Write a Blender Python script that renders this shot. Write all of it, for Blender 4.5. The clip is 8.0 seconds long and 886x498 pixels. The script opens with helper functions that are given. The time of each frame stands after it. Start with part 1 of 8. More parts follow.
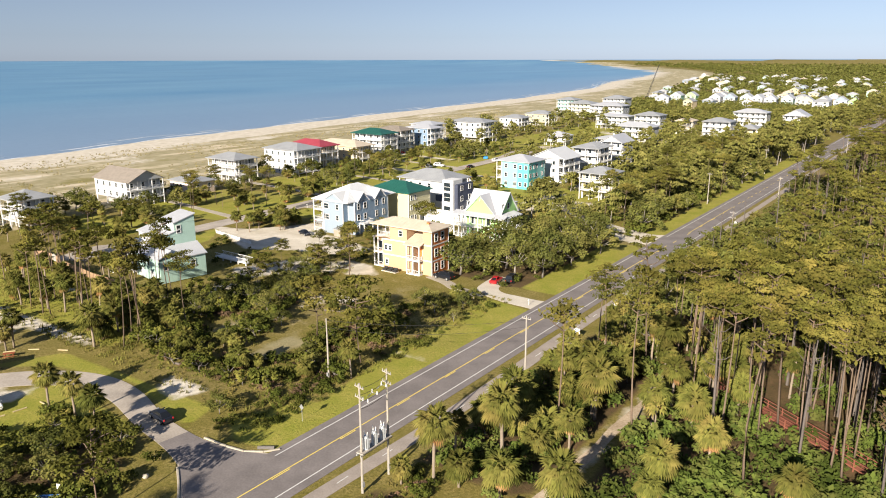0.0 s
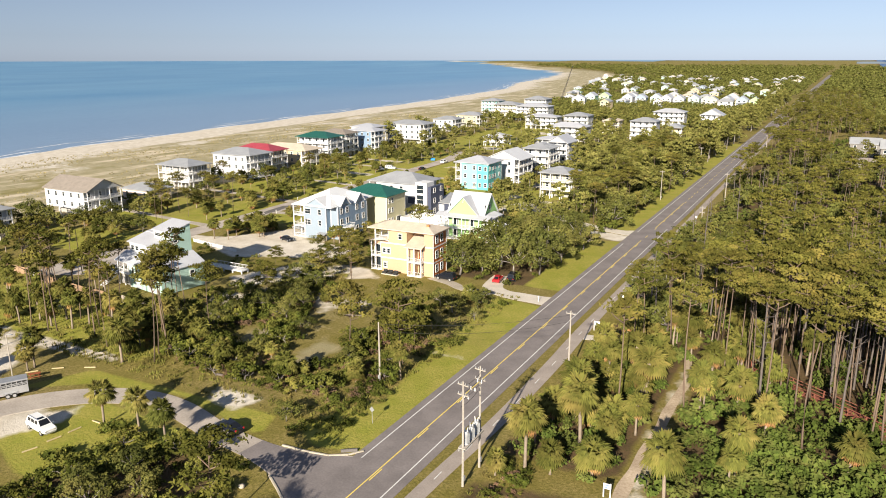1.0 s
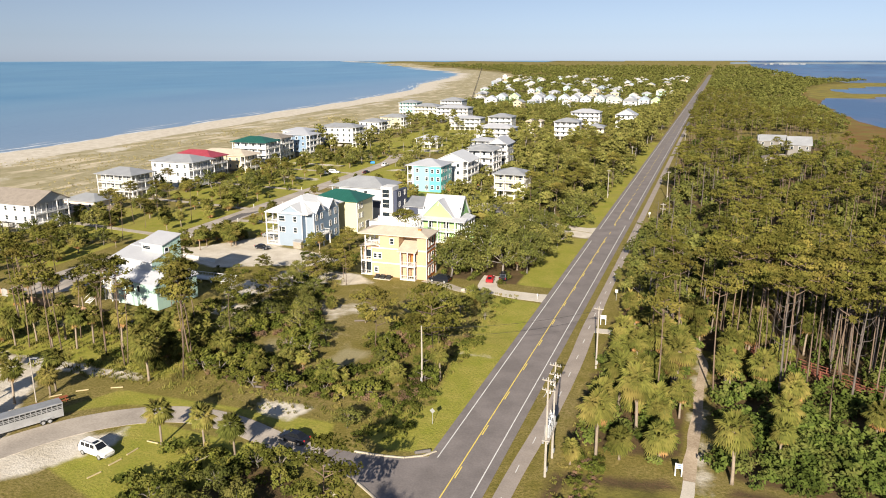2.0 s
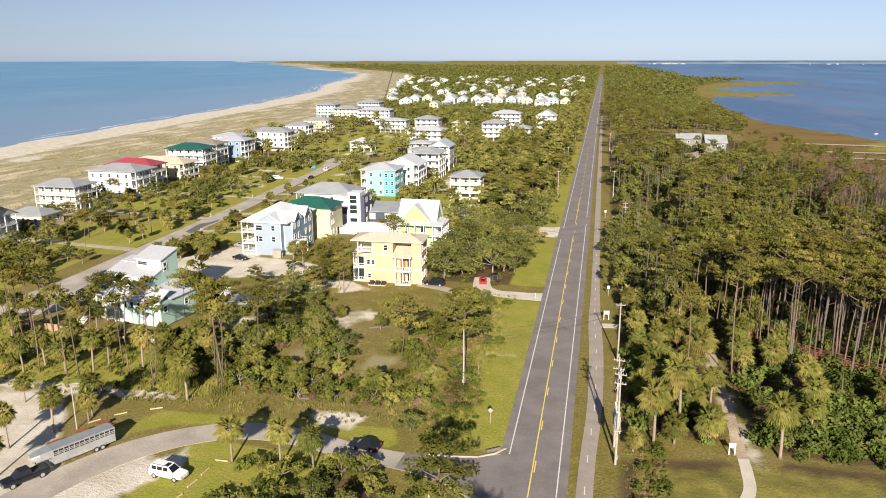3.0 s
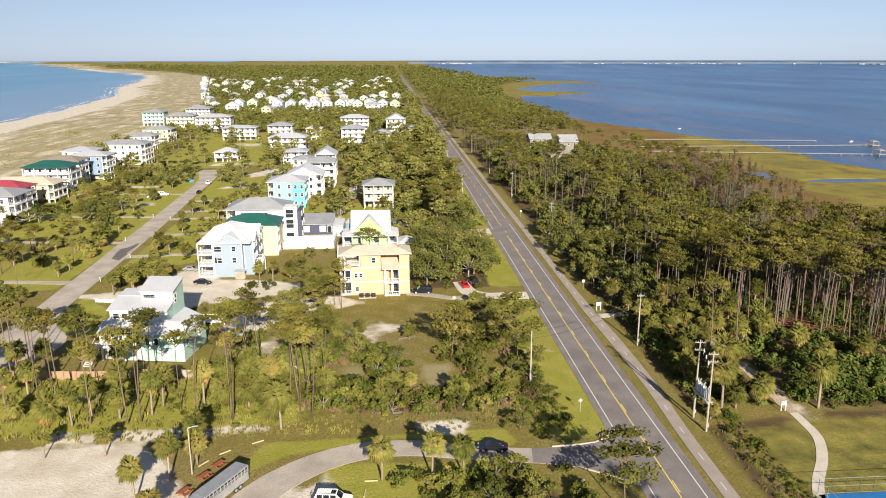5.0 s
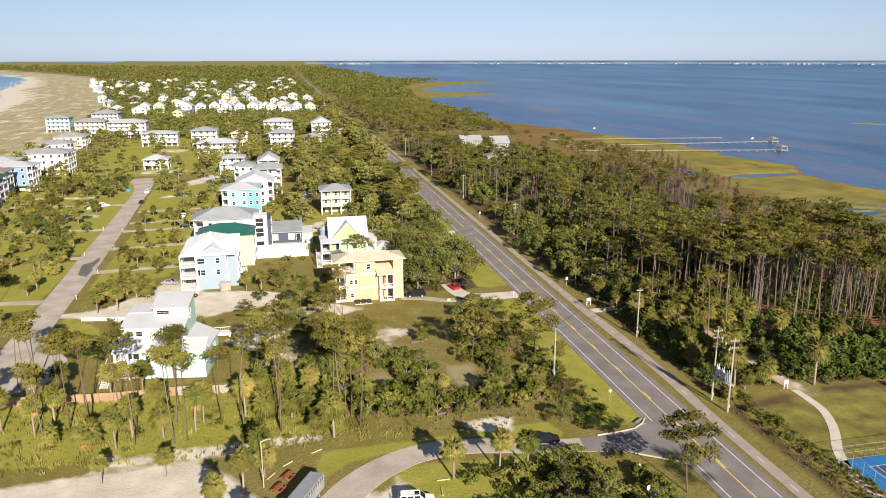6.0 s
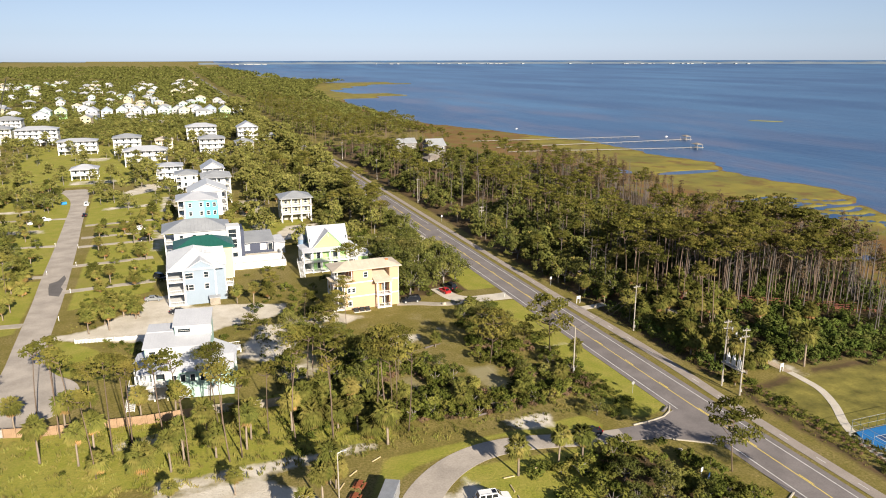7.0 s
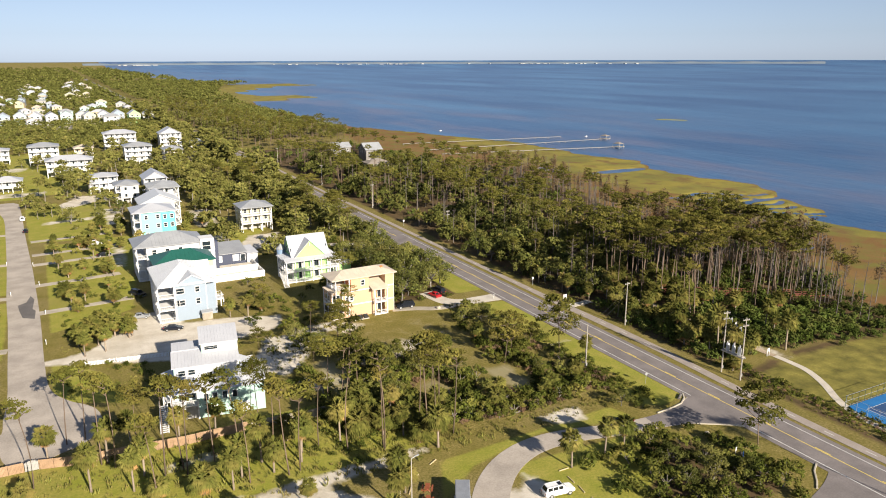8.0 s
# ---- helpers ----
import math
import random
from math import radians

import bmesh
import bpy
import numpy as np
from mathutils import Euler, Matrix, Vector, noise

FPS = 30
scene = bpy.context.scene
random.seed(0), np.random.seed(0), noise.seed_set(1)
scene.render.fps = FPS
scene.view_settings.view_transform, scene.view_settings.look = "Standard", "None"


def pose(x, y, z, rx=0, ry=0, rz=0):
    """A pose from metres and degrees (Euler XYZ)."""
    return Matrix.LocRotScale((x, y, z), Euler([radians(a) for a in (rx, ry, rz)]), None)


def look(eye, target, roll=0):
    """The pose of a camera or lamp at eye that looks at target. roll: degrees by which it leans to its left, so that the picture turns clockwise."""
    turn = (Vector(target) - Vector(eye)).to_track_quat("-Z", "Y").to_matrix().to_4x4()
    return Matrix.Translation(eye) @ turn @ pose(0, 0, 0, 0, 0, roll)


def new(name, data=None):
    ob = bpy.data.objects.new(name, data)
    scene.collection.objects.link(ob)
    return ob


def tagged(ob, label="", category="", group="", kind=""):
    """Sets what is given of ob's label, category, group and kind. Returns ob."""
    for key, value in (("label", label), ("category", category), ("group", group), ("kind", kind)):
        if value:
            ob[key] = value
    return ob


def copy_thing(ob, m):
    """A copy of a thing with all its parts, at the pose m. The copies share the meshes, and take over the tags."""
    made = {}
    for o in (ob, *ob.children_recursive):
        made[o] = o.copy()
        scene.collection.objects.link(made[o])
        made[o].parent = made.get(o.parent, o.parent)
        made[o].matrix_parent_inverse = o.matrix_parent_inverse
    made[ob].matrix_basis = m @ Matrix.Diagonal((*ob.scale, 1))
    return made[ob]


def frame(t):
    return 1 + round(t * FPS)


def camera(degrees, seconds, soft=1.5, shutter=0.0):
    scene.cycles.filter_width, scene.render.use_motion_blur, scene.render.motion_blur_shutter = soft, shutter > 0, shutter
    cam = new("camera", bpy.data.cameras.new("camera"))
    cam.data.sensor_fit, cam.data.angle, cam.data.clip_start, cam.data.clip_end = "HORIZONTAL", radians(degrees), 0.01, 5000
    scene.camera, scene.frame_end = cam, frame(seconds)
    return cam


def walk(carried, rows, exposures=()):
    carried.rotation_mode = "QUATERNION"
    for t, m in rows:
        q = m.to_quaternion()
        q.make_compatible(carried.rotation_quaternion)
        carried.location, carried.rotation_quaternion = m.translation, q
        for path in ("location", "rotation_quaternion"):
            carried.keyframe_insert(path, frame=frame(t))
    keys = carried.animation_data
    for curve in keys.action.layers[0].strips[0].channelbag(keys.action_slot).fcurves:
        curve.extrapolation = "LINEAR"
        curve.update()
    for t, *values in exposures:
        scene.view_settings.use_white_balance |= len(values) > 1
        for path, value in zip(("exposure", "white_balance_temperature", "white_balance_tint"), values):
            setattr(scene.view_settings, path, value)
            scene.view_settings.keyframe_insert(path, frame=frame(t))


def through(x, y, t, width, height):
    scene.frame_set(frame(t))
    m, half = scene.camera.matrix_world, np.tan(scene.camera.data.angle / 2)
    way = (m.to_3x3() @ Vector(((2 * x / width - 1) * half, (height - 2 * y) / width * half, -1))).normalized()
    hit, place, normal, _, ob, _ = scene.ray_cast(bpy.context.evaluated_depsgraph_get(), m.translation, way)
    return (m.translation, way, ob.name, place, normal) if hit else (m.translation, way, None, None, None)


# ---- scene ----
cam = camera(62.45, 8.0, 1.0)
PATH = [
    (0, (62.710, 4.407, 49.457), (61.576, 5.976, 48.952), -0.14),
    (0.5, (54.631, -3.348, 50.104), (53.602, -1.708, 49.600), -0.12),
    (1, (46.132, -10.603, 50.780), (45.213, -8.900, 50.276), -0.10),
    (1.5, (37.008, -17.122, 51.527), (36.211, -15.358, 51.023), -0.08),
    (3, (6.135, -33.076, 54.563), (5.730, -31.184, 54.058), -0.08),
    (3.5, (-5.023, -36.889, 55.731), (-5.293, -34.973, 55.225), -0.06),
    (4, (-16.309, -39.891, 56.794), (-16.442, -37.961, 56.288), -0.06),
    (4.5, (-27.886, -42.047, 57.794), (-27.884, -40.112, 57.287), -0.07),
    (6, (-63.769, -44.476, 61.038), (-63.361, -42.585, 60.530), -0.07),
    (6.5, (-75.769, -43.606, 62.316), (-75.233, -41.747, 61.808), -0.08),
    (7, (-87.737, -41.732, 63.656), (-87.075, -39.915, 63.147), -0.12),
    (7.5, (-99.638, -39.138, 64.986), (-98.852, -37.371, 64.477), -0.13),
    (8, (-111.507, -35.991, 66.388), (-110.602, -34.282, 65.878), -0.15),
]
walk(cam, [(t, look(eye, target, roll)) for t, eye, target, roll in PATH], [(0.0, 1.09), (1.2, 1.03), (3.0, 1.0), (6.0, 1.0), (8.0, 1.02)])

# ---- daylight: low warm sun from behind the walk's start, clear pale sky ----
SUN_EL, SUN_AZ = 23.0, 189.0
world = bpy.data.worlds.new("daylight")
scene.world = world
world.use_nodes = True
wn = world.node_tree.nodes
sky = wn.new("ShaderNodeTexSky")
sky.sky_type = "NISHITA"
sky.sun_disc = False
sky.sun_elevation = radians(SUN_EL)
sky.sun_rotation = radians(SUN_AZ)
sky.dust_density = 0.2
sky.air_density = 1.0
sky.ozone_density = 1.2
tint = wn.new("ShaderNodeMix")
tint.data_type, tint.blend_type = "RGBA", "MULTIPLY"
tint.inputs[0].default_value = 1.0
tint.inputs[7].default_value = (0.77, 0.94, 1.30, 1.0)
soften = wn.new("ShaderNodeHueSaturation")
soften.inputs["Saturation"].default_value = 0.4
world.node_tree.links.new(sky.outputs[0], soften.inputs["Color"])
world.node_tree.links.new(soften.outputs[0], tint.inputs[6])
world.node_tree.links.new(tint.outputs[2], wn["Background"].inputs[0])
wn["Background"].inputs[1].default_value = 0.038
sun = new("sun", bpy.data.lights.new("sun", "SUN"))
sun.data.energy = 5.0
sun.data.angle = radians(0.6)
sun.data.color = (1.0, 0.895, 0.745)
sun.matrix_world = look((0, 0, 0), (-0.155, 0.988, -math.tan(radians(SUN_EL))))

# ---- materials ----


def link(nt, a, b):
    nt.links.new(a, b)


def node(nt, kind, **values):
    n = nt.nodes.new(kind)
    for key, value in values.items():
        n.inputs[key.replace("_", " ")].default_value = value
    return n


def mix(nt, fac, a, b, blend="MIX"):
    """A colour mix; fac, a and b are sockets or values."""
    m = nt.nodes.new("ShaderNodeMix")
    m.data_type, m.blend_type = "RGBA", blend
    for socket, value in ((m.inputs[0], fac), (m.inputs[6], a), (m.inputs[7], b)):
        if isinstance(value, bpy.types.NodeSocket):
            link(nt, value, socket)
        elif isinstance(value, (int, float)):
            socket.default_value = value
        else:
            socket.default_value = (*value, 1.0)
    return m.outputs[2]


def ramp(nt, value, lo, hi):
    m = nt.nodes.new("ShaderNodeMapRange")
    link(nt, value, m.inputs[0])
    m.inputs[1].default_value, m.inputs[2].default_value = lo, hi
    return m.outputs[0]


def noise_of(nt, coords, scale, detail=4.0, rough=0.55):
    n = node(nt, "ShaderNodeTexNoise", Scale=scale, Detail=detail, Roughness=rough)
    link(nt, coords, n.inputs["Vector"])
    return n.outputs["Fac"]


def surface(name, dark, light, scale=2.0, rough=0.7, bump=0.2, metal=0.0, stain=0.25, local=True, ribs=None, spread=0.0):
    """A worn surface: grain between two colours, larger stains, fine relief. ribs: (axis, per metre, depth) for seams or boards."""
    m = bpy.data.materials.new(name)
    m.use_nodes = True
    nt = m.node_tree
    bsdf = nt.nodes["Principled BSDF"]
    if local:
        coords = nt.nodes.new("ShaderNodeTexCoord").outputs["Object"]
    else:
        coords = nt.nodes.new("ShaderNodeNewGeometry").outputs["Position"]
    fine = noise_of(nt, coords, scale * 6, 5)
    large = noise_of(nt, coords, scale * 0.35, 3)
    colour = mix(nt, ramp(nt, fine, 0.3, 0.7), dark, light)
    colour = mix(nt, stain, colour, mix(nt, ramp(nt, large, 0.35, 0.65), tuple(0.55 * v for v in dark), light), "MIX")
    if spread:
        info = nt.nodes.new("ShaderNodeObjectInfo")
        hsv = nt.nodes.new("ShaderNodeHueSaturation")
        link(nt, colour, hsv.inputs["Color"])
        r = nt.nodes.new("ShaderNodeMapRange")
        link(nt, info.outputs["Random"], r.inputs[0])
        r.inputs[3].default_value, r.inputs[4].default_value = 1 - spread, 1 + spread
        link(nt, r.outputs[0], hsv.inputs["Value"])
        colour = hsv.outputs[0]
    link(nt, colour, bsdf.inputs["Base Color"])
    bsdf.inputs["Roughness"].default_value = rough
    bsdf.inputs["Metallic"].default_value = metal
    height = fine
    b = node(nt, "ShaderNodeBump", Strength=bump, Distance=0.03)
    if ribs:
        axis, per, depth = ribs
        split = nt.nodes.new("ShaderNodeSeparateXYZ")
        link(nt, coords, split.inputs[0])
        saw = nt.nodes.new("ShaderNodeMath")
        saw.operation = "MULTIPLY"
        link(nt, split.outputs[axis], saw.inputs[0])
        saw.inputs[1].default_value = per
        fr = nt.nodes.new("ShaderNodeMath")
        fr.operation = "FRACT"
        link(nt, saw.outputs[0], fr.inputs[0])
        pw = nt.nodes.new("ShaderNodeMath")
        pw.operation = "POWER"
        link(nt, fr.outputs[0], pw.inputs[0])
        pw.inputs[1].default_value = 6.0
        height = pw.outputs[0]
        b.inputs["Distance"].default_value = depth
        b.inputs["Strength"].default_value = 0.8
    link(nt, height, b.inputs["Height"])
    link(nt, b.outputs[0], bsdf.inputs["Normal"])
    return m


def foliage(name, dark, light, tip, through=0.12, spread=0.3):
    """Leaves: each leaf and each plant has its own shade; some light comes through."""
    m = bpy.data.materials.new(name)
    m.use_nodes = True
    nt = m.node_tree
    nt.nodes.remove(nt.nodes["Principled BSDF"])
    geo = nt.nodes.new("ShaderNodeNewGeometry")
    info = nt.nodes.new("ShaderNodeObjectInfo")
    island = geo.outputs["Random Per Island"]
    patch = noise_of(nt, geo.outputs["Position"], 0.35, 3)
    colour = mix(nt, ramp(nt, island, -0.35, 1.15), dark, light)
    colour = mix(nt, ramp(nt, patch, 0.45, 0.75), colour, tip)
    hsv = nt.nodes.new("ShaderNodeHueSaturation")
    link(nt, colour, hsv.inputs["Color"])
    r = nt.nodes.new("ShaderNodeMapRange")
    link(nt, info.outputs["Random"], r.inputs[0])
    r.inputs[3].default_value, r.inputs[4].default_value = 1 - spread, 1 + spread
    link(nt, r.outputs[0], hsv.inputs["Value"])
    h = nt.nodes.new("ShaderNodeMapRange")
    link(nt, info.outputs["Random"], h.inputs[0])
    h.inputs[3].default_value, h.inputs[4].default_value = 0.515, 0.485
    link(nt, h.outputs[0], hsv.inputs["Hue"])
    clumps = noise_of(nt, geo.outputs["Position"], 0.16, 2)
    shade = nt.nodes.new("ShaderNodeMapRange")
    link(nt, clumps, shade.inputs[0])
    shade.inputs[1].default_value, shade.inputs[2].default_value = 0.34, 0.66
    shade.inputs[3].default_value, shade.inputs[4].default_value = 0.6, 1.42
    own = nt.nodes.new("ShaderNodeHueSaturation")
    link(nt, hsv.outputs[0], own.inputs["Color"])
    link(nt, shade.outputs[0], own.inputs["Value"])
    d = node(nt, "ShaderNodeBsdfDiffuse", Roughness=0.6)
    t = nt.nodes.new("ShaderNodeBsdfTranslucent")
    link(nt, own.outputs[0], d.inputs[0])
    link(nt, own.outputs[0], t.inputs[0])
    s = node(nt, "ShaderNodeMixShader", Fac=through)
    link(nt, d.outputs[0], s.inputs[1])
    link(nt, t.outputs[0], s.inputs[2])
    link(nt, s.outputs[0], nt.nodes["Material Output"].inputs[0])
    return m


def water(name, deep, light, bay_deep, bay_light, scale):
    m = bpy.data.materials.new(name)
    m.use_nodes = True
    nt = m.node_tree
    bsdf = nt.nodes["Principled BSDF"]
    pos = nt.nodes.new("ShaderNodeNewGeometry").outputs["Position"]
    stretch = node(nt, "ShaderNodeMapping", Scale=(1.0, 0.28, 1.0))
    link(nt, pos, stretch.inputs[0])
    bands = noise_of(nt, stretch.outputs[0], 0.006, 4, 0.6)
    split = nt.nodes.new("ShaderNodeSeparateXYZ")
    link(nt, pos, split.inputs[0])
    gulf = mix(nt, ramp(nt, bands, 0.35, 0.7), deep, light)
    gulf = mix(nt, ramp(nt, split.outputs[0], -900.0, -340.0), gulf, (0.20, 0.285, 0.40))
    bay = mix(nt, ramp(nt, bands, 0.4, 0.65), bay_deep, bay_light)
    shoals = noise_of(nt, stretch.outputs[0], 0.014, 5, 0.65)
    shoal = nt.nodes.new("ShaderNodeMath")
    shoal.operation = "MULTIPLY"
    link(nt, ramp(nt, shoals, 0.46, 0.62), shoal.inputs[0])
    link(nt, ramp(nt, split.outputs[0], 620.0, 180.0), shoal.inputs[1])
    bay = mix(nt, shoal.outputs[0], bay, (0.108, 0.115, 0.188))
    link(nt, mix(nt, ramp(nt, split.outputs[0], -120.0, 60.0), gulf, bay), bsdf.inputs["Base Color"])
    bsdf.inputs["Roughness"].default_value = 0.32
    bsdf.inputs["IOR"].default_value = 1.33
    bsdf.inputs["Specular IOR Level"].default_value = 0.35
    chop = noise_of(nt, stretch.outputs[0], scale, 6, 0.65)
    b = node(nt, "ShaderNodeBump", Strength=0.9, Distance=0.8)
    link(nt, chop, b.inputs["Height"])
    link(nt, b.outputs[0], bsdf.inputs["Normal"])
    return m


def glass_like(name, colour, rough=0.08):
    m = bpy.data.materials.new(name)
    m.use_nodes = True
    bsdf = m.node_tree.nodes["Principled BSDF"]
    bsdf.inputs["Base Color"].default_value = (*colour, 1)
    bsdf.inputs["Roughness"].default_value = rough
    return m


def ground_material():
    m = bpy.data.materials.new("ground")
    m.use_nodes = True
    nt = m.node_tree
    bsdf = nt.nodes["Principled BSDF"]
    pos = nt.nodes.new("ShaderNodeNewGeometry").outputs["Position"]
    za = nt.nodes.new("ShaderNodeAttribute")
    za.attribute_name = "zone_a"
    zb = nt.nodes.new("ShaderNodeAttribute")
    zb.attribute_name = "zone_b"
    sa = nt.nodes.new("ShaderNodeSeparateColor")
    sb = nt.nodes.new("ShaderNodeSeparateColor")
    link(nt, za.outputs["Color"], sa.inputs[0])
    link(nt, zb.outputs["Color"], sb.inputs[0])
    fine = noise_of(nt, pos, 2.2, 6, 0.7)
    mid = noise_of(nt, pos, 0.22, 5, 0.6)
    wide = noise_of(nt, pos, 0.035, 4, 0.55)

    def zone(socket, width=0.55, by=None):
        """A zone's share, its edge broken up by the noises."""
        a = nt.nodes.new("ShaderNodeMath")
        a.operation = "MULTIPLY_ADD"
        link(nt, by or mid, a.inputs[0])
        a.inputs[1].default_value = width
        a.inputs[2].default_value = -width / 2
        c = nt.nodes.new("ShaderNodeMath")
        link(nt, socket, c.inputs[0])
        link(nt, a.outputs[0], c.inputs[1])
        return ramp(nt, c.outputs[0], 0.38, 0.62)

    wild = mix(nt, ramp(nt, mid, 0.35, 0.65), (0.235, 0.19, 0.048), (0.39, 0.295, 0.115))
    wild = mix(nt, ramp(nt, wide, 0.48, 0.7), wild, (0.38, 0.285, 0.15))
    wild = mix(nt, ramp(nt, fine, 0.35, 0.75), (0.13, 0.118, 0.026), wild)
    lawn = mix(nt, ramp(nt, mid, 0.3, 0.7), (0.255, 0.265, 0.038), (0.385, 0.325, 0.082))
    lawn = mix(nt, ramp(nt, wide, 0.5, 0.7), lawn, (0.30, 0.245, 0.075))
    lawn = mix(nt, ramp(nt, fine, 0.2, 0.6), (0.165, 0.195, 0.028), lawn)
    sand = mix(nt, ramp(nt, mid, 0.3, 0.7), (0.50, 0.44, 0.345), (0.70, 0.645, 0.555))
    sand = mix(nt, ramp(nt, fine, 0.55, 0.8), sand, (0.36, 0.30, 0.19))
    litter = mix(nt, ramp(nt, mid, 0.3, 0.7), (0.075, 0.055, 0.028), (0.155, 0.10, 0.053))
    litter = mix(nt, ramp(nt, fine, 0.5, 0.8), litter, (0.05, 0.07, 0.018))
    marsh = mix(nt, ramp(nt, wide, 0.4, 0.65), (0.27, 0.225, 0.05), (0.17, 0.16, 0.045))
    rush = mix(nt, ramp(nt, wide, 0.35, 0.65), (0.19, 0.095, 0.038), (0.26, 0.155, 0.06))
    rush = mix(nt, ramp(nt, fine, 0.4, 0.8), rush, (0.12, 0.09, 0.03))
    tuft = noise_of(nt, pos, 0.075, 5, 0.65)
    rush = mix(nt, ramp(nt, tuft, 0.47, 0.62), rush, (0.17, 0.155, 0.04))
    marsh = mix(nt, ramp(nt, tuft, 0.5, 0.66), marsh, (0.17, 0.11, 0.045))
    dune = mix(nt, ramp(nt, mid, 0.35, 0.7), (0.40, 0.345, 0.225), (0.27, 0.245, 0.125))
    long_way = node(nt, "ShaderNodeMapping", Scale=(1.0, 0.22, 1.0))
    link(nt, pos, long_way.inputs[0])
    streak = noise_of(nt, long_way.outputs[0], 0.11, 4, 0.6)
    dune = mix(nt, ramp(nt, streak, 0.5, 0.66), dune, (0.62, 0.53, 0.39))
    dune = mix(nt, ramp(nt, wide, 0.55, 0.72), dune, (0.22, 0.19, 0.06))
    c = mix(nt, zone(sa.outputs[2]), wild, litter)
    c = mix(nt, zone(sa.outputs[1], 0.35), c, lawn)
    c = mix(nt, zone(sb.outputs[2]), c, dune)
    c = mix(nt, zone(sb.outputs[1]), c, rush)
    c = mix(nt, zone(sb.outputs[0], 0.9, wide), c, marsh)
    c = mix(nt, zone(sa.outputs[0], 0.7), c, sand)
    link(nt, c, bsdf.inputs["Base Color"])
    bsdf.inputs["Roughness"].default_value = 0.95
    bsdf.inputs["Specular IOR Level"].default_value = 0.1
    b = node(nt, "ShaderNodeBump", Strength=0.6, Distance=0.25)
    link(nt, fine, b.inputs["Height"])
    link(nt, b.outputs[0], bsdf.inputs["Normal"])
    return m


M_GROUND = ground_material()
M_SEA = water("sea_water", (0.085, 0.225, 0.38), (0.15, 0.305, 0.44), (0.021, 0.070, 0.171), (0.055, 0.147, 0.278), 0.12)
M_ASPHALT = surface("asphalt", (0.168, 0.148, 0.142), (0.245, 0.216, 0.206), 0.6, 0.9, 0.15, local=False, stain=0.35)
M_ASPHALT_OLD = surface("old_asphalt", (0.34, 0.295, 0.25), (0.50, 0.44, 0.375), 0.5, 0.92, 0.15, local=False, stain=0.4)
M_PATCH = surface("tar_patch", (0.10, 0.09, 0.085), (0.17, 0.155, 0.145), 1.0, 0.85, 0.1, local=False)
M_PATH = surface("concrete_path", (0.29, 0.245, 0.21), (0.39, 0.335, 0.29), 0.8, 0.9, 0.1, local=False)
M_DRIVE = surface("worn_drive", (0.36, 0.31, 0.24), (0.52, 0.46, 0.37), 0.5, 0.92, 0.15, local=False, stain=0.45)
M_CONC = surface("pale_concrete", (0.50, 0.45, 0.37), (0.66, 0.60, 0.51), 0.8, 0.9, 0.1, local=False)
M_LINE_W = surface("white_line", (0.62, 0.61, 0.58), (0.80, 0.79, 0.76), 3.0, 0.7, 0.05, local=False)
M_LINE_Y = surface("yellow_line", (0.76, 0.56, 0.09), (0.88, 0.69, 0.18), 3.0, 0.7, 0.05, local=False)
M_KERB = surface("kerb_concrete", (0.33, 0.29, 0.22), (0.52, 0.47, 0.38), 1.5, 0.9, 0.1, local=False)
M_GLASS = glass_like("window_glass", (0.02, 0.028, 0.035))
M_DARKGLASS = glass_like("car_glass", (0.012, 0.014, 0.018), 0.05)
M_WHITE = surface("white_paint", (0.66, 0.655, 0.64), (0.74, 0.735, 0.72), 1.0, 0.55, 0.05, stain=0.1)
M_ROOF_W = surface("white_metal_roof", (0.40, 0.41, 0.445), (0.49, 0.50, 0.525), 0.8, 0.42, 0.1, stain=0.15)
M_ROOF_BRIGHT = surface("bright_white_metal_roof", (0.54, 0.55, 0.565), (0.64, 0.65, 0.66), 0.8, 0.42, 0.1, stain=0.1)
M_ROOF_G = surface("grey_metal_roof", (0.27, 0.28, 0.30), (0.36, 0.37, 0.38), 0.8, 0.45, 0.1, stain=0.25)
M_ROOF_GREEN = surface("green_metal_roof", (0.014, 0.085, 0.066), (0.022, 0.12, 0.092), 0.8, 0.42, 0.1, stain=0.2)
M_ROOF_TAN = surface("cream_roof", (0.50, 0.42, 0.32), (0.60, 0.52, 0.42), 1.5, 0.75, 0.15, stain=0.2)
M_ROOF_RED = surface("red_metal_roof", (0.30, 0.04, 0.06), (0.40, 0.07, 0.09), 0.8, 0.45, 0.1)
M_ROOF_BROWN = surface("brown_shingle_roof", (0.20, 0.17, 0.14), (0.30, 0.26, 0.22), 2.0, 0.85, 0.2)


def siding(name, colour):
    return surface(name, tuple(0.9 * c for c in colour), colour, 0.7, 0.6, 0.1, stain=0.12, ribs=(2, 5.0, 0.02))


W_YELLOW = siding("yellow_siding", (0.56, 0.37, 0.235))
W_ORANGE = siding("orange_siding", (0.62, 0.20, 0.055))
W_BLUE = siding("light_blue_siding", (0.27, 0.33, 0.40))
W_DEEPBLUE = siding("deep_blue_siding", (0.20, 0.29, 0.41))
W_CREAM = siding("cream_siding", (0.60, 0.56, 0.35))
W_WHITE = siding("white_siding", (0.46, 0.47, 0.49))
W_LIME = siding("lime_siding", (0.34, 0.62, 0.22))
W_PALELIME = siding("pale_lime_siding", (0.40, 0.70, 0.26))
W_MINT = siding("mint_siding", (0.40, 0.57, 0.50))
W_TEAL = siding("teal_siding", (0.12, 0.48, 0.45))
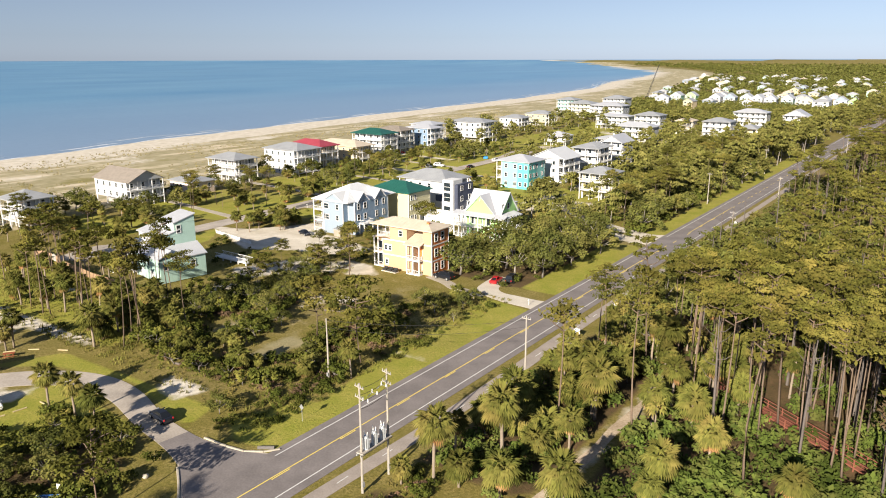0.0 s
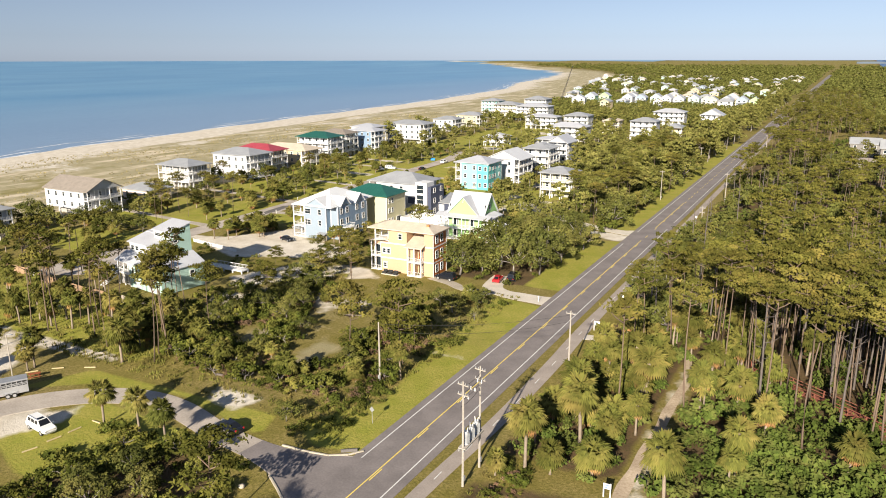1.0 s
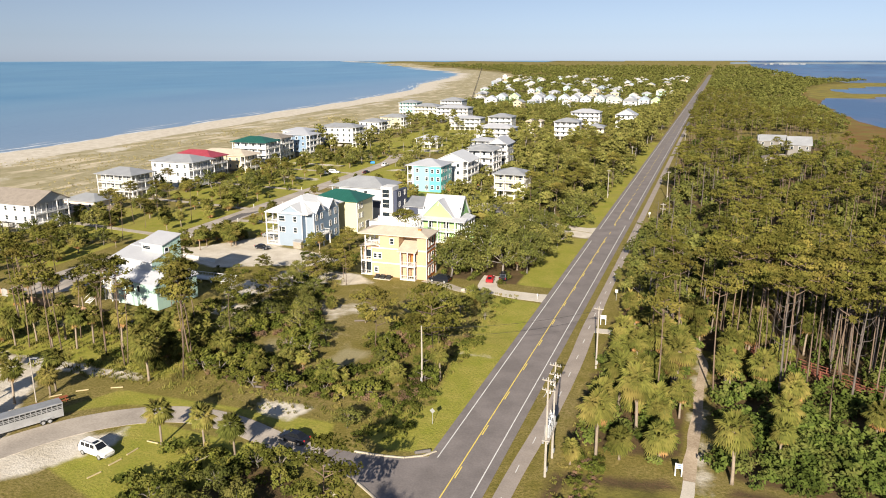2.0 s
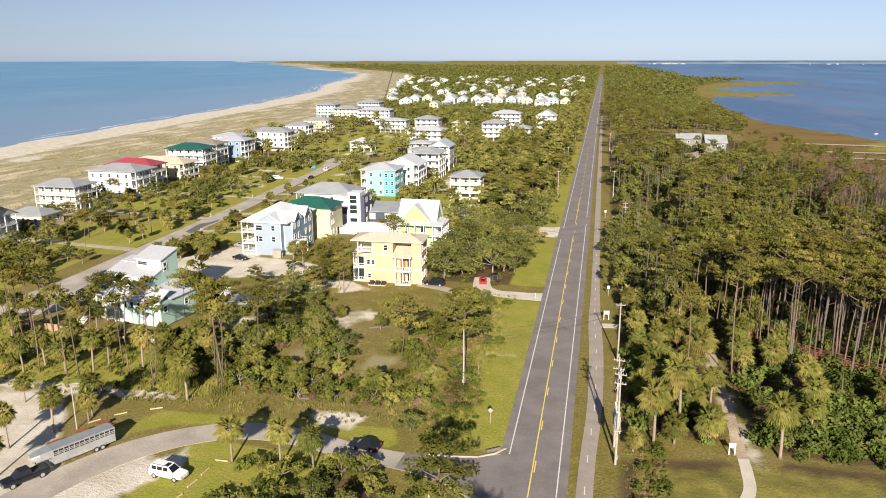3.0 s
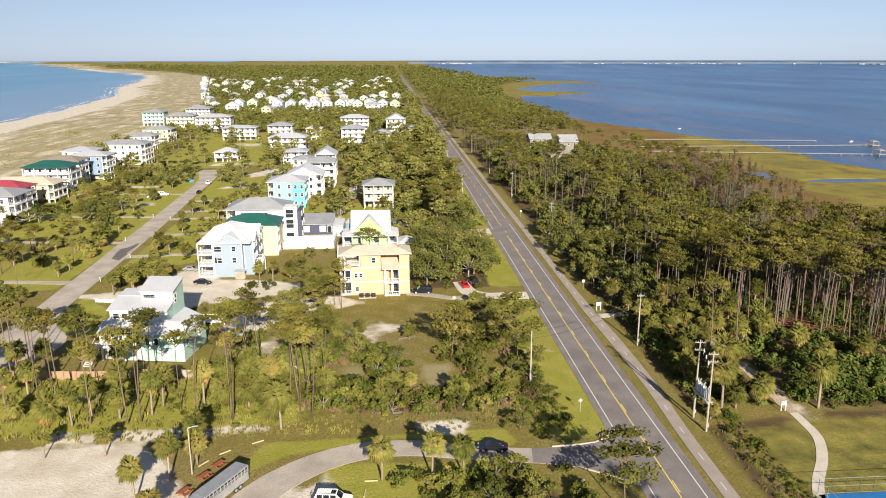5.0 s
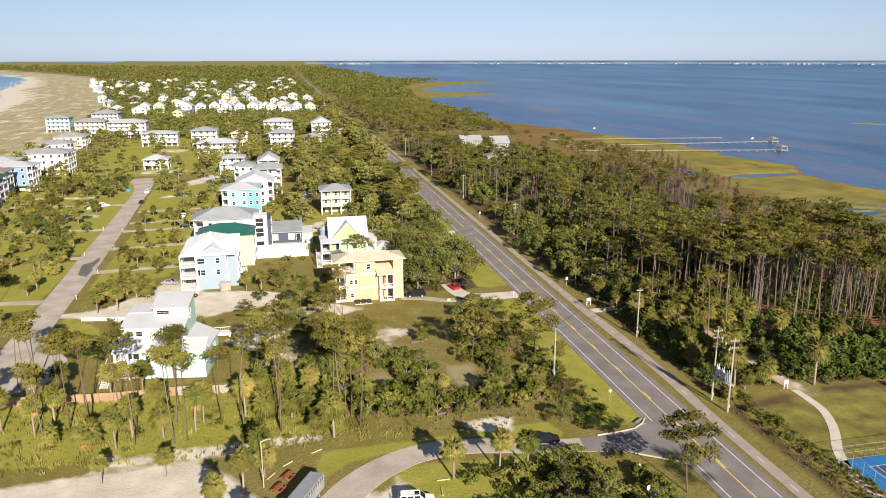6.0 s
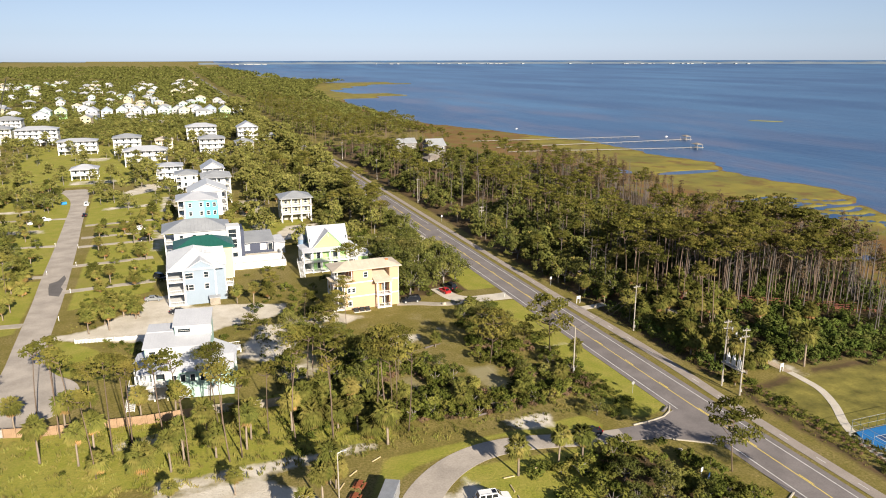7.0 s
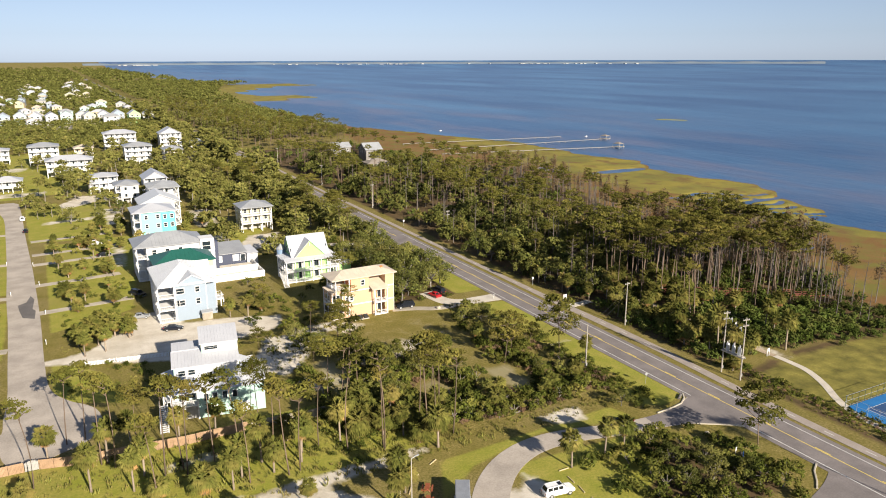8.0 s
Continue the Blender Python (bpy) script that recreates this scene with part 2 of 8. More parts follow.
W_AQUA = siding("pale_aqua_siding", (0.25, 0.58, 0.56))
W_BEIGE = siding("beige_siding", (0.46, 0.42, 0.29))
W_TAN = siding("tan_siding", (0.56, 0.46, 0.3))
W_PINK = siding("pale_pink_siding", (0.70, 0.56, 0.48))
W_WEATHERED = siding("weathered_siding", (0.19, 0.18, 0.165))
W_NAVY = siding("navy_siding", (0.05, 0.06, 0.10))
W_GREY = siding("grey_siding", (0.38, 0.37, 0.35))
M_BARK_PINE = surface("pine_bark", (0.082, 0.058, 0.042), (0.215, 0.152, 0.108), 3.0, 0.95, 0.6, spread=0.25)
M_BARK_PALM = surface("palm_bark", (0.18, 0.14, 0.10), (0.32, 0.26, 0.20), 4.0, 0.95, 0.6, spread=0.2)
M_BARK_OAK = surface("oak_bark", (0.15, 0.13, 0.115), (0.29, 0.26, 0.235), 3.0, 0.95, 0.5, spread=0.25)
M_DEAD = surface("dead_wood", (0.08, 0.066, 0.058), (0.175, 0.148, 0.132), 3.0, 0.95, 0.4)
L_PINE = foliage("pine_needles", (0.042, 0.044, 0.013), (0.138, 0.133, 0.028), (0.19, 0.162, 0.040))
L_OAK = foliage("oak_leaves", (0.028, 0.036, 0.012), (0.165, 0.172, 0.044), (0.16, 0.148, 0.044))
L_PALM = foliage("palm_fronds", (0.038, 0.046, 0.013), (0.165, 0.165, 0.038), (0.215, 0.178, 0.052))
L_SKIRT = foliage("dry_palm_fronds", (0.22, 0.13, 0.05), (0.36, 0.23, 0.10), (0.30, 0.17, 0.06))
L_SHRUB = foliage("shrub_leaves", (0.02, 0.028, 0.008), (0.15, 0.165, 0.032), (0.20, 0.18, 0.045))
L_UNDER = foliage("undergrowth_leaves", (0.017, 0.030, 0.008), (0.10, 0.135, 0.028), (0.125, 0.125, 0.038), 0.1)
L_GRASS = foliage("grass_blades", (0.10, 0.12, 0.025), (0.20, 0.19, 0.05), (0.22, 0.17, 0.06))
L_DUNE = foliage("dune_grass_blades", (0.20, 0.18, 0.07), (0.36, 0.31, 0.15), (0.30, 0.25, 0.11))
L_BROWN = foliage("brown_twigs", (0.10, 0.066, 0.042), (0.22, 0.15, 0.095), (0.21, 0.125, 0.075))
M_FENCE = surface("fence_wood", (0.26, 0.16, 0.09), (0.42, 0.28, 0.17), 1.5, 0.85, 0.3, stain=0.3)
M_FENCE_GREY = surface("weathered_fence_wood", (0.28, 0.24, 0.19), (0.42, 0.37, 0.30), 1.5, 0.9, 0.3, stain=0.3)
M_POLE = surface("weathered_pole", (0.30, 0.27, 0.23), (0.44, 0.40, 0.35), 1.5, 0.9, 0.3)
M_STEEL = surface("galvanised_steel", (0.45, 0.46, 0.47), (0.60, 0.61, 0.62), 2.0, 0.45, 0.05, metal=0.6)
M_TANK = surface("grey_tank_paint", (0.40, 0.42, 0.44), (0.52, 0.54, 0.56), 2.0, 0.5, 0.05)
M_RUBBER = surface("tyre_rubber", (0.02, 0.02, 0.02), (0.035, 0.035, 0.035), 4.0, 0.9, 0.1)
M_BLACKCAR = glass_like("black_car_paint", (0.012, 0.014, 0.02), 0.18)
M_WHITECAR = glass_like("white_car_paint", (0.78, 0.78, 0.77), 0.25)
M_REDCAR = glass_like("red_car_paint", (0.45, 0.02, 0.025), 0.25)
M_GREYCAR = glass_like("grey_car_paint", (0.22, 0.23, 0.24), 0.25)
M_COURT = surface("blue_court", (0.01, 0.13, 0.36), (0.015, 0.18, 0.46), 0.8, 0.8, 0.05, local=False)
M_CHAIN = surface("green_fence_mesh", (0.02, 0.05, 0.03), (0.04, 0.08, 0.05), 2.0, 0.7, 0.1)
M_ORANGE = surface("rust_orange_paint", (0.24, 0.065, 0.03), (0.36, 0.11, 0.045), 2.0, 0.6, 0.1)
M_BLUEPLASTIC = surface("blue_plastic", (0.02, 0.20, 0.55), (0.03, 0.28, 0.65), 2.0, 0.5, 0.05)
M_SIGN_BLUE = surface("blue_sign_paint", (0.02, 0.10, 0.35), (0.03, 0.14, 0.42), 2.0, 0.5, 0.05)

# ---- shaping helpers ----


def mesh_of(name, verts, faces, *materials):
    me = bpy.data.meshes.new(name)
    me.from_pydata([tuple(v) for v in verts], [], [tuple(f) for f in faces])
    for m in materials:
        me.materials.append(m)
    me.update()
    return me


def thing(name, label, category, at, rz=0.0, group="", kind=""):
    e = new(name)
    e.empty_display_size = 0.5
    e.matrix_basis = pose(*at, 0, 0, rz)
    return tagged(e, label, category, group, kind)


class Solid:
    """Boxes, tubes and plates gathered into one mesh."""

    def __init__(self):
        self.v, self.f = [], []

    def add(self, verts, faces):
        n = len(self.v)
        self.v += [tuple(p) for p in verts]
        self.f += [tuple(n + i for i in q) for q in faces]
        return self

    def box(self, x0, x1, y0, y1, z0, z1):
        return self.add(
            [(x0, y0, z0), (x1, y0, z0), (x1, y1, z0), (x0, y1, z0), (x0, y0, z1), (x1, y0, z1), (x1, y1, z1), (x0, y1, z1)],
            [(3, 2, 1, 0), (4, 5, 6, 7), (0, 1, 5, 4), (1, 2, 6, 5), (2, 3, 7, 6), (3, 0, 4, 7)],
        )

    def tube(self, a, b, ra, rb, sides=8):
        a, b = Vector(a), Vector(b)
        q = (b - a).to_track_quat("Z", "Y")
        ring = [Vector((math.cos(2 * math.pi * k / sides), math.sin(2 * math.pi * k / sides), 0)) for k in range(sides)]
        verts = [a + q @ (ra * p) for p in ring] + [b + q @ (rb * p) for p in ring]
        faces = [(k, (k + 1) % sides, sides + (k + 1) % sides, sides + k) for k in range(sides)]
        return self.add(verts, faces + [tuple(range(sides))[::-1], tuple(range(sides, 2 * sides))])

    def limb(self, points, radii, sides=7):
        """A bent, tapered round limb."""
        verts, faces = [], []
        n = len(points)
        for k, (p, r) in enumerate(zip(points, radii)):
            a, b = Vector(points[max(k - 1, 0)]), Vector(points[min(k + 1, n - 1)])
            q = (b - a).to_track_quat("Z", "Y")
            for j in range(sides):
                w = 2 * math.pi * j / sides
                verts.append(Vector(p) + q @ Vector((r * math.cos(w), r * math.sin(w), 0)))
        for k in range(n - 1):
            for j in range(sides):
                faces.append((k * sides + j, k * sides + (j + 1) % sides, (k + 1) * sides + (j + 1) % sides, (k + 1) * sides + j))
        faces += [tuple(range(sides))[::-1], tuple(range((n - 1) * sides, n * sides))]
        return self.add(verts, faces)

    def mesh(self, name, *materials):
        return mesh_of(name, self.v, self.f, *materials)


def part(name, solid, material, parent, label="", smooth=False):
    me = solid if isinstance(solid, bpy.types.Mesh) else solid.mesh(name, material)
    if smooth:
        me.shade_smooth()
    ob = new(name, me)
    ob.parent = parent
    if label:
        tagged(ob, label)
    return ob


def between(rows, y):
    """Linear look-up in rows of (y, value)."""
    ys, vs = zip(*rows)
    return np.interp(y, ys, vs)

# ---- the land: gulf beach on one side, bay and marsh on the other ----
GULF = [(-5000, -300), (-500, -318), (0, -328), (174, -342), (270, -362), (401, -378), (569, -396), (823, -420), (1193, -482), (1483, -585), (1987, -700), (2459, -842), (2997, -1090), (3722, -1530), (4206, -2020), (5000, -3300)]
BAY = [(-5000, 200), (-300, 185), (0, 178), (120, 170), (150, 174), (168, 184), (186, 190), (211, 212), (238, 220), (254, 217), (280, 208), (294, 206), (310, 216), (325, 226), (349, 220), (411, 219), (440, 217), (487, 210), (529, 195), (573, 178), (600, 169), (650, 153), (701, 144), (860, 142), (950, 141), (1040, 152), (1120, 172), (1150, 290), (1241, 312), (1300, 215), (1400, 210), (1492, 260), (1600, 300), (1731, 490), (1800, 500), (1870, 380), (1960, 260), (2400, 230), (3193, 182), (5000, 182)]
WOOD_EDGE = [(-5000, 110), (40, 66), (60, 72), (90, 88), (120, 108), (150, 115), (180, 108), (208, 105), (243, 118), (290, 130), (315, 132), (350, 124), (386, 114), (430, 102), (480, 100), (539, 108), (600, 120), (650, 127), (811, 129), (1000, 130), (1367, 160), (1700, 240), (1866, 340), (1930, 250), (2400, 210), (5000, 165)]
GREEN_EDGE = [(-5000, 150), (119, 154), (185, 152), (217, 150), (283, 160), (346, 150), (430, 160), (500, 185), (700, 165), (900, 160), (1100, 150), (5000, 190)]
TREE_LINE = [(-5000, -160), (100, -172), (160, -186), (230, -186), (300, -200), (420, -215), (520, -225), (660, -240), (820, -270), (1190, -330), (1480, -400), (1980, -500), (2460, -640), (2990, -860), (3700, -1250), (5000, -2600)]


def dish(x, y):
    """The sheet climbs a little at the very end, to stand for the horizon beyond reach."""
    r = np.hypot(x, y)
    return 40.0 * (np.maximum(r - 3500.0, 0.0) / 1450.0) ** 2


def spread_axis(lo, hi, step, far_lo, far_hi, grow=1.09):
    mid = list(np.arange(lo, hi + 0.01, step))
    s, v = step, hi
    while v < far_hi:
        s = min(s * grow, 160.0)
        v += s
        mid.append(min(v, far_hi))
    s, v = step, lo
    while v > far_lo:
        s = min(s * grow, 160.0)
        v -= s
        mid.insert(0, max(v, far_lo))
    return np.array(mid)


def in_poly(x, y, poly, soft):
    """1 inside a polygon of corners, fading to 0 over soft metres outside."""
    p = np.array(poly, float)
    q = np.roll(p, -1, 0)
    best = np.full(x.shape, 1e9)
    odd = np.zeros(x.shape, bool)
    for (ax, ay), (bx, by) in zip(p, q):
        dx, dy = bx - ax, by - ay
        k = np.clip(((x - ax) * dx + (y - ay) * dy) / (dx * dx + dy * dy + 1e-9), 0, 1)
        best = np.minimum(best, np.hypot(x - ax - k * dx, y - ay - k * dy))
        hit = ((ay > y) != (by > y)) & (x < (bx - ax) * (y - ay) / (by - ay + 1e-12) + ax)
        odd ^= hit
    d = np.where(odd, best, -best)
    return np.clip(0.5 + d / (2 * soft), 0, 1)


SANDS = [
    [(-76, 116), (-69, 124), (-61, 129), (-57, 125), (-66, 120), (-70, 114)],
    [(-61, 134), (-53, 135), (-47, 129), (-53, 126)],
    [(-120, 141), (-110, 143), (-104, 152), (-98, 163), (-88, 166), (-88, 152), (-77, 151), (-64, 146), (-66, 138), (-80, 134), (-92, 128), (-106, 133), (-120, 139)],
    [(-72, 132), (-62, 130), (-66, 116), (-73, 108), (-79, 114)],
    [(-140, 58), (-93, 63), (-80, 63), (-74, 57), (-70, 50), (-64, 44), (-68, 26), (-70, 12), (-78, 4), (-90, 6), (-104, -4), (-122, 2), (-136, 18), (-148, 34)],
    [(-37, 67), (-28, 67), (-29, 62), (-34, 63)],
    [(-58, 52), (-53, 48), (-50, 52), (-48, 47), (-56, 34), (-62, 36)],
    [(-95, 67), (-62, 68), (-60, 66), (-80, 64), (-95, 64)],
    [(-24, 204), (-5, 200), (-5, 192), (-22, 198)],
    [(-70, 216), (-56, 226), (-50, 240), (-38, 240), (-46, 222), (-60, 213)],
    [(-110, 330), (-96, 345), (-92, 360), (-102, 362), (-114, 340)],
    [(-230, 300), (-190, 318), (-180, 306), (-200, 296)],
]
FAINT_SANDS = [
    [(27, 62), (32.5, 62), (31, 84), (30.6, 112), (26.6, 112), (26.4, 84)],
    [(-75, 118), (-70, 126), (-62, 136), (-55, 136), (-56, 128), (-64, 122), (-70, 116)],
    [(-121, 296), (-98, 300), (-98, 308), (-122, 304)],
    [(-146, 300), (-180, 304), (-180, 312), (-146, 308)],
    [(-160, 262), (-136, 258), (-136, 266), (-160, 270)],
    [(-66, 262), (-54, 264), (-52, 300), (-64, 304)],
    [(-98, 284), (-88, 286), (-88, 322), (-97, 324)],
    [(-142, 372), (-118, 372), (-116, 388), (-144, 386)],
    [(-112, 410), (-90, 412), (-88, 424), (-112, 424)],
    [(-100, 216), (-94, 216), (-92, 246), (-99, 248)],
    [(-66, 216), (-58, 218), (-56, 252), (-64, 252)],
    [(-232, 772), (-120, 752), (-26, 760), (-26, 806), (-120, 812), (-232, 815)],
    [(-112, 352), (-88, 340), (-84, 352), (-104, 366)],
    [(-150, 470), (-128, 466), (-126, 486), (-150, 488)],
    [(-33, 118), (-31, 116), (-29, 104), (-31, 103), (-34, 112)],
    [(-16, 97.5), (-5, 96.5), (-5, 93.5), (-15, 94)],
    [(-9.5, 70), (-7, 70), (-7, 64), (-10, 66)],
    [(-74, 106), (-64, 108), (-62, 96), (-72, 97)],
    [(-62, 112), (-50, 116), (-46, 108), (-58, 104)],
    [(-54, 108), (-42, 118), (-36, 112), (-44, 102)],
    [(-104, 84), (-92, 86), (-92, 80), (-102, 79)],
]
LAWNS = [
    [(-131, 345), (-150, 350), (-186, 345), (-184, 205), (-152, 205), (-134, 250)],
    [(-96, 262), (-124, 266), (-127, 342), (-92, 345)],
    [(-128, 366), (-182, 366), (-178, 450), (-100, 450), (-98, 384)],
    [(-100, 196), (-92, 215), (-60, 216), (-40, 250), (-60, 262), (-98, 262)],
    [(-100, 452), (-180, 456), (-190, 560), (-90, 560)],
    [(-16, 130), (-5, 128), (-5, 66), (-10, 72), (-14, 96)],
    [(-5, 67), (-5, 61), (-12, 59.5), (-17, 63), (-12, 75)],
    [(-15, 190), (-5, 192), (-5, 140), (-14, 140)],
    [(-12, 470), (-5, 470), (-5, 206), (-11, 206)],
    [(-134, 140), (-150, 132), (-176, 128), (-176, 112), (-132, 112)],
    [(-128, 192), (-150, 192), (-176, 180), (-176, 138), (-128, 146)],
    [(-118, 160), (-98, 170), (-94, 200), (-96, 250), (-119, 262)],
    [(-128, 330), (-146, 330), (-150, 200), (-128, 200)],
    [(-60, 62), (-22, 64), (-20, 58), (-40, 62), (-56, 58), (-66, 50)],
    [(-50, 55), (-26, 54), (-30, 42), (-40, 36), (-52, 40)],
    [(-130, 92), (-60, 92), (-56, 68), (-130, 66)],
    [(-118, 140), (-108, 128), (-104, 110), (-118, 118)],
]
CLEARING = [(-56, 134), (-22, 133), (-27, 115), (-29, 101), (-31, 87), (-38, 88), (-45, 99), (-51, 112)]
BARE_SOIL = [[(-52, 91), (-46, 92), (-43, 83), (-49, 81)], [(-36, 92), (-27, 92), (-28, 79), (-35, 77)], [(-68, 92), (-64, 90), (-59, 105), (-62, 114), (-68, 112)]]
WORN_LAWN = [(11, 62), (34, 66), (72, 64), (80, 30), (74, -20), (84, -60), (76, -130), (60, -170), (20, -180), (12, -120)]
LITTER = [
    WORN_LAWN,
    [(11.5, 500), (11.5, 70), (26, 70), (32, 68), (48, 67), (62, 63), (90, 58), (106, 110), (113, 150), (104, 200), (116, 243), (128, 300), (122, 350), (102, 430), (100, 500)],
    [(-36, 200), (-15, 195), (-12, 140), (-35, 140)],
    [(-36, 52), (-18, 48), (-14, 30), (-36, 26)],
]
POOLS = [(153, 322, 5, 13), (180, 196, 10, 2.2), (166, 204, 8, 2.0), (165, 181, 7, 2.0), (172, 150, 5, 12), (122, 128, 5, 2.5), (186, 300, 20, 5)]


def terrain(x, y):
    """Height and zones of the land at arrays x, y."""
    g = x - between(GULF, y)
    b = between(BAY, y) - x
    wobble = 2.5 * np.sin(y * 0.045) + 2 * np.sin(y * 0.11 + 1.3)
    b = b + wobble + 1.5 * np.sin(y * 0.31)
    g = g + 1.5 * np.sin(y * 0.05)
    z = np.where(g < 22, -1.6 + 2.3 * np.clip((g + 12) / 34, 0, 1), 0.7 - 0.7 * np.clip((g - 22) / 120, 0, 1))
    tl = between(TREE_LINE, y)
    dune_zone = np.clip((g - 34) / 12, 0, 1) * np.clip((tl + 6 - x) / 12 + 0.5, 0, 1)
    bumps = np.sin(x * 0.21 + 1.7 * np.sin(y * 0.07)) * np.sin(y * 0.13 + np.sin(x * 0.11))
    z = z + dune_zone * (0.5 + 0.7 * bumps * np.clip(1.4 - g / 90, 0.2, 1))
    z = np.minimum(z, -1.4 + 1.15 * np.clip((b + 6) / 9, 0, 1) + 0.25 * np.clip((b - 3) / 40, 0, 1))
    we = between(WOOD_EDGE, y)
    in_marsh = np.clip((x - we) / 14 + 0.5, 0, 1) * np.clip(b / 4 + 0.5, 0, 1)
    for px, py, rx, ry in POOLS:
        d = np.hypot((x - px) / rx, (y - py) / ry)
        z = np.where(x > 90, np.minimum(z, -1.0 + 0.8 * np.clip((d - 0.8) / 0.45, 0, 1)), z)
    for cy, amp, x0, x1 in ((219, 5, 150, 200), (207, 4, 158, 205), (196, 6, 150, 190), (184, 4, 152, 184), (171, 5, 150, 182)):
        d = np.abs(y - cy - amp * np.sin(x * 0.16 + cy) + (x - 170) * 0.35)
        z = np.where((x > x0) & (x < x1), np.minimum(z, -1.1 + 0.9 * np.clip((d - 0.9) / 1.2, 0, 1)), z)
    sand = np.clip((52 - g) / 14, 0, 1)
    mounds = np.sin(x * 0.16 + 2.1 * np.sin(y * 0.021)) * np.sin(y * 0.047 + 1.3 * np.sin(x * 0.09)) + 0.4 * np.sin(y * 0.13 + x * 0.07)
    sand = np.maximum(sand, np.clip((120 - g) / 60, 0, 1) * (0.34 + 0.3 * mounds))
    for poly in SANDS:
        sand = np.maximum(sand, in_poly(x, y, poly, 2.6))
    for poly in FAINT_SANDS:
        sand = np.maximum(sand, 0.56 * in_poly(x, y, poly, 2.5))
    lawn = np.zeros(x.shape)
    for poly in LAWNS:
        lawn = np.maximum(lawn, in_poly(x, y, poly, 1.5))
    lawn = np.maximum(lawn, 0.5 * in_poly(x, y, WORN_LAWN, 3.0))
    litter = np.zeros(x.shape)
    for poly in LITTER:
        litter = np.maximum(litter, in_poly(x, y, poly, 3.0))
    litter = litter * (1 - 0.9 * in_poly(x, y, FAINT_SANDS[0], 1.5))
    ge = between(GREEN_EDGE, y) + 7 * np.sin(y * 0.06 + 1) + 4 * np.sin(y * 0.17 + x * 0.05)
    green = in_marsh * np.clip((x - ge) / 10 + 0.5, 0, 1) * np.clip((b - 2) / 5 + 0.3, 0, 1)
    verge = np.maximum(np.clip(1 - np.abs(x - 4.9) / 0.8, 0, 1), np.clip(1 - np.abs(x + 5.6) / 0.9, 0, 1)) * 1.4
    verge = np.maximum(verge, np.clip(1 - np.abs(x - 9.2) / 0.8, 0, 1) * np.where(y < 125, 1.2, 0))
    dune_zone = np.maximum(dune_zone, np.clip(verge, 0, 1))
    dune_zone = np.maximum(dune_zone, 0.36 * in_poly(x, y, CLEARING, 3.0))
    for poly in BARE_SOIL:
        dune_zone = np.maximum(dune_zone, 0.55 * in_poly(x, y, poly, 2.0))
    return z + dish(x, y), np.stack([sand, lawn, litter], -1), np.stack([green, in_marsh, dune_zone], -1)


def make_ground():
    xs = np.concatenate([spread_axis(-560, -150, 5.0, -4900, -149, 1.12)[:-1], np.arange(-146, 65.6, 1.5)])
    xs = np.concatenate([xs, spread_axis(66.5, 222.5, 3.0, 66.5, 4900, 1.12)])
    ys = spread_axis(16, 330, 1.5, -1600, 4900, 1.07)
    gx, gy = np.meshgrid(xs, ys)
    x, y = gx.ravel(), gy.ravel()
    z, za, zb = terrain(x, y)
    far = np.hypot(x, y) > 4930
    k = np.where(far, 4930 / np.hypot(x, y).clip(1), 1.0)
    x, y = x * k, y * k
    z = np.where(far, 37.0 - 2.0 * (za[:, 0] * 0 + 1), z)
    nx, ny = len(xs), len(ys)
    idx = np.arange(nx * ny).reshape(ny, nx)
    faces = np.stack([idx[:-1, :-1], idx[:-1, 1:], idx[1:, 1:], idx[1:, :-1]], -1).reshape(-1, 4)
    me = bpy.data.meshes.new("ground")
    me.from_pydata(np.stack([x, y, z], -1).tolist(), [], faces.tolist())
    for name, data in (("zone_a", za), ("zone_b", zb)):
        a = me.color_attributes.new(name, "FLOAT_COLOR", "POINT")
        a.data.foreach_set("color", np.concatenate([data, np.ones((len(data), 1))], 1).astype(np.float32).ravel())
    me.materials.append(M_GROUND)
    me.shade_smooth()
    return tagged(new("ground", me), "sandy coastal ground with lawns, dunes, beach and marsh", "ground", kind="structure")


make_ground()


def make_water():
    rings = [0.0] + [60.0 * 1.16**k for k in range(30)]
    rings = [r for r in rings if r < 4800] + [3500, 3700, 3900, 4100, 4300, 4500, 4650, 4800, 4900, 4940]
    rings = sorted(set(rings))
    n = 96
    verts, faces = [], []
    for r in rings:
        for k in range(n):
            w = 2 * math.pi * k / n
            px, py = r * math.cos(w), r * math.sin(w)
            verts.append((px, py, -0.55 + float(dish(px, py))))
    for i in range(len(rings) - 1):
        for k in range(n):
            faces.append((i * n + k, (i + 1) * n + k, (i + 1) * n + (k + 1) % n, i * n + (k + 1) % n))
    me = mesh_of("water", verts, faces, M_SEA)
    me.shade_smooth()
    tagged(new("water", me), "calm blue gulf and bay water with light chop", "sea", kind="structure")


make_water()


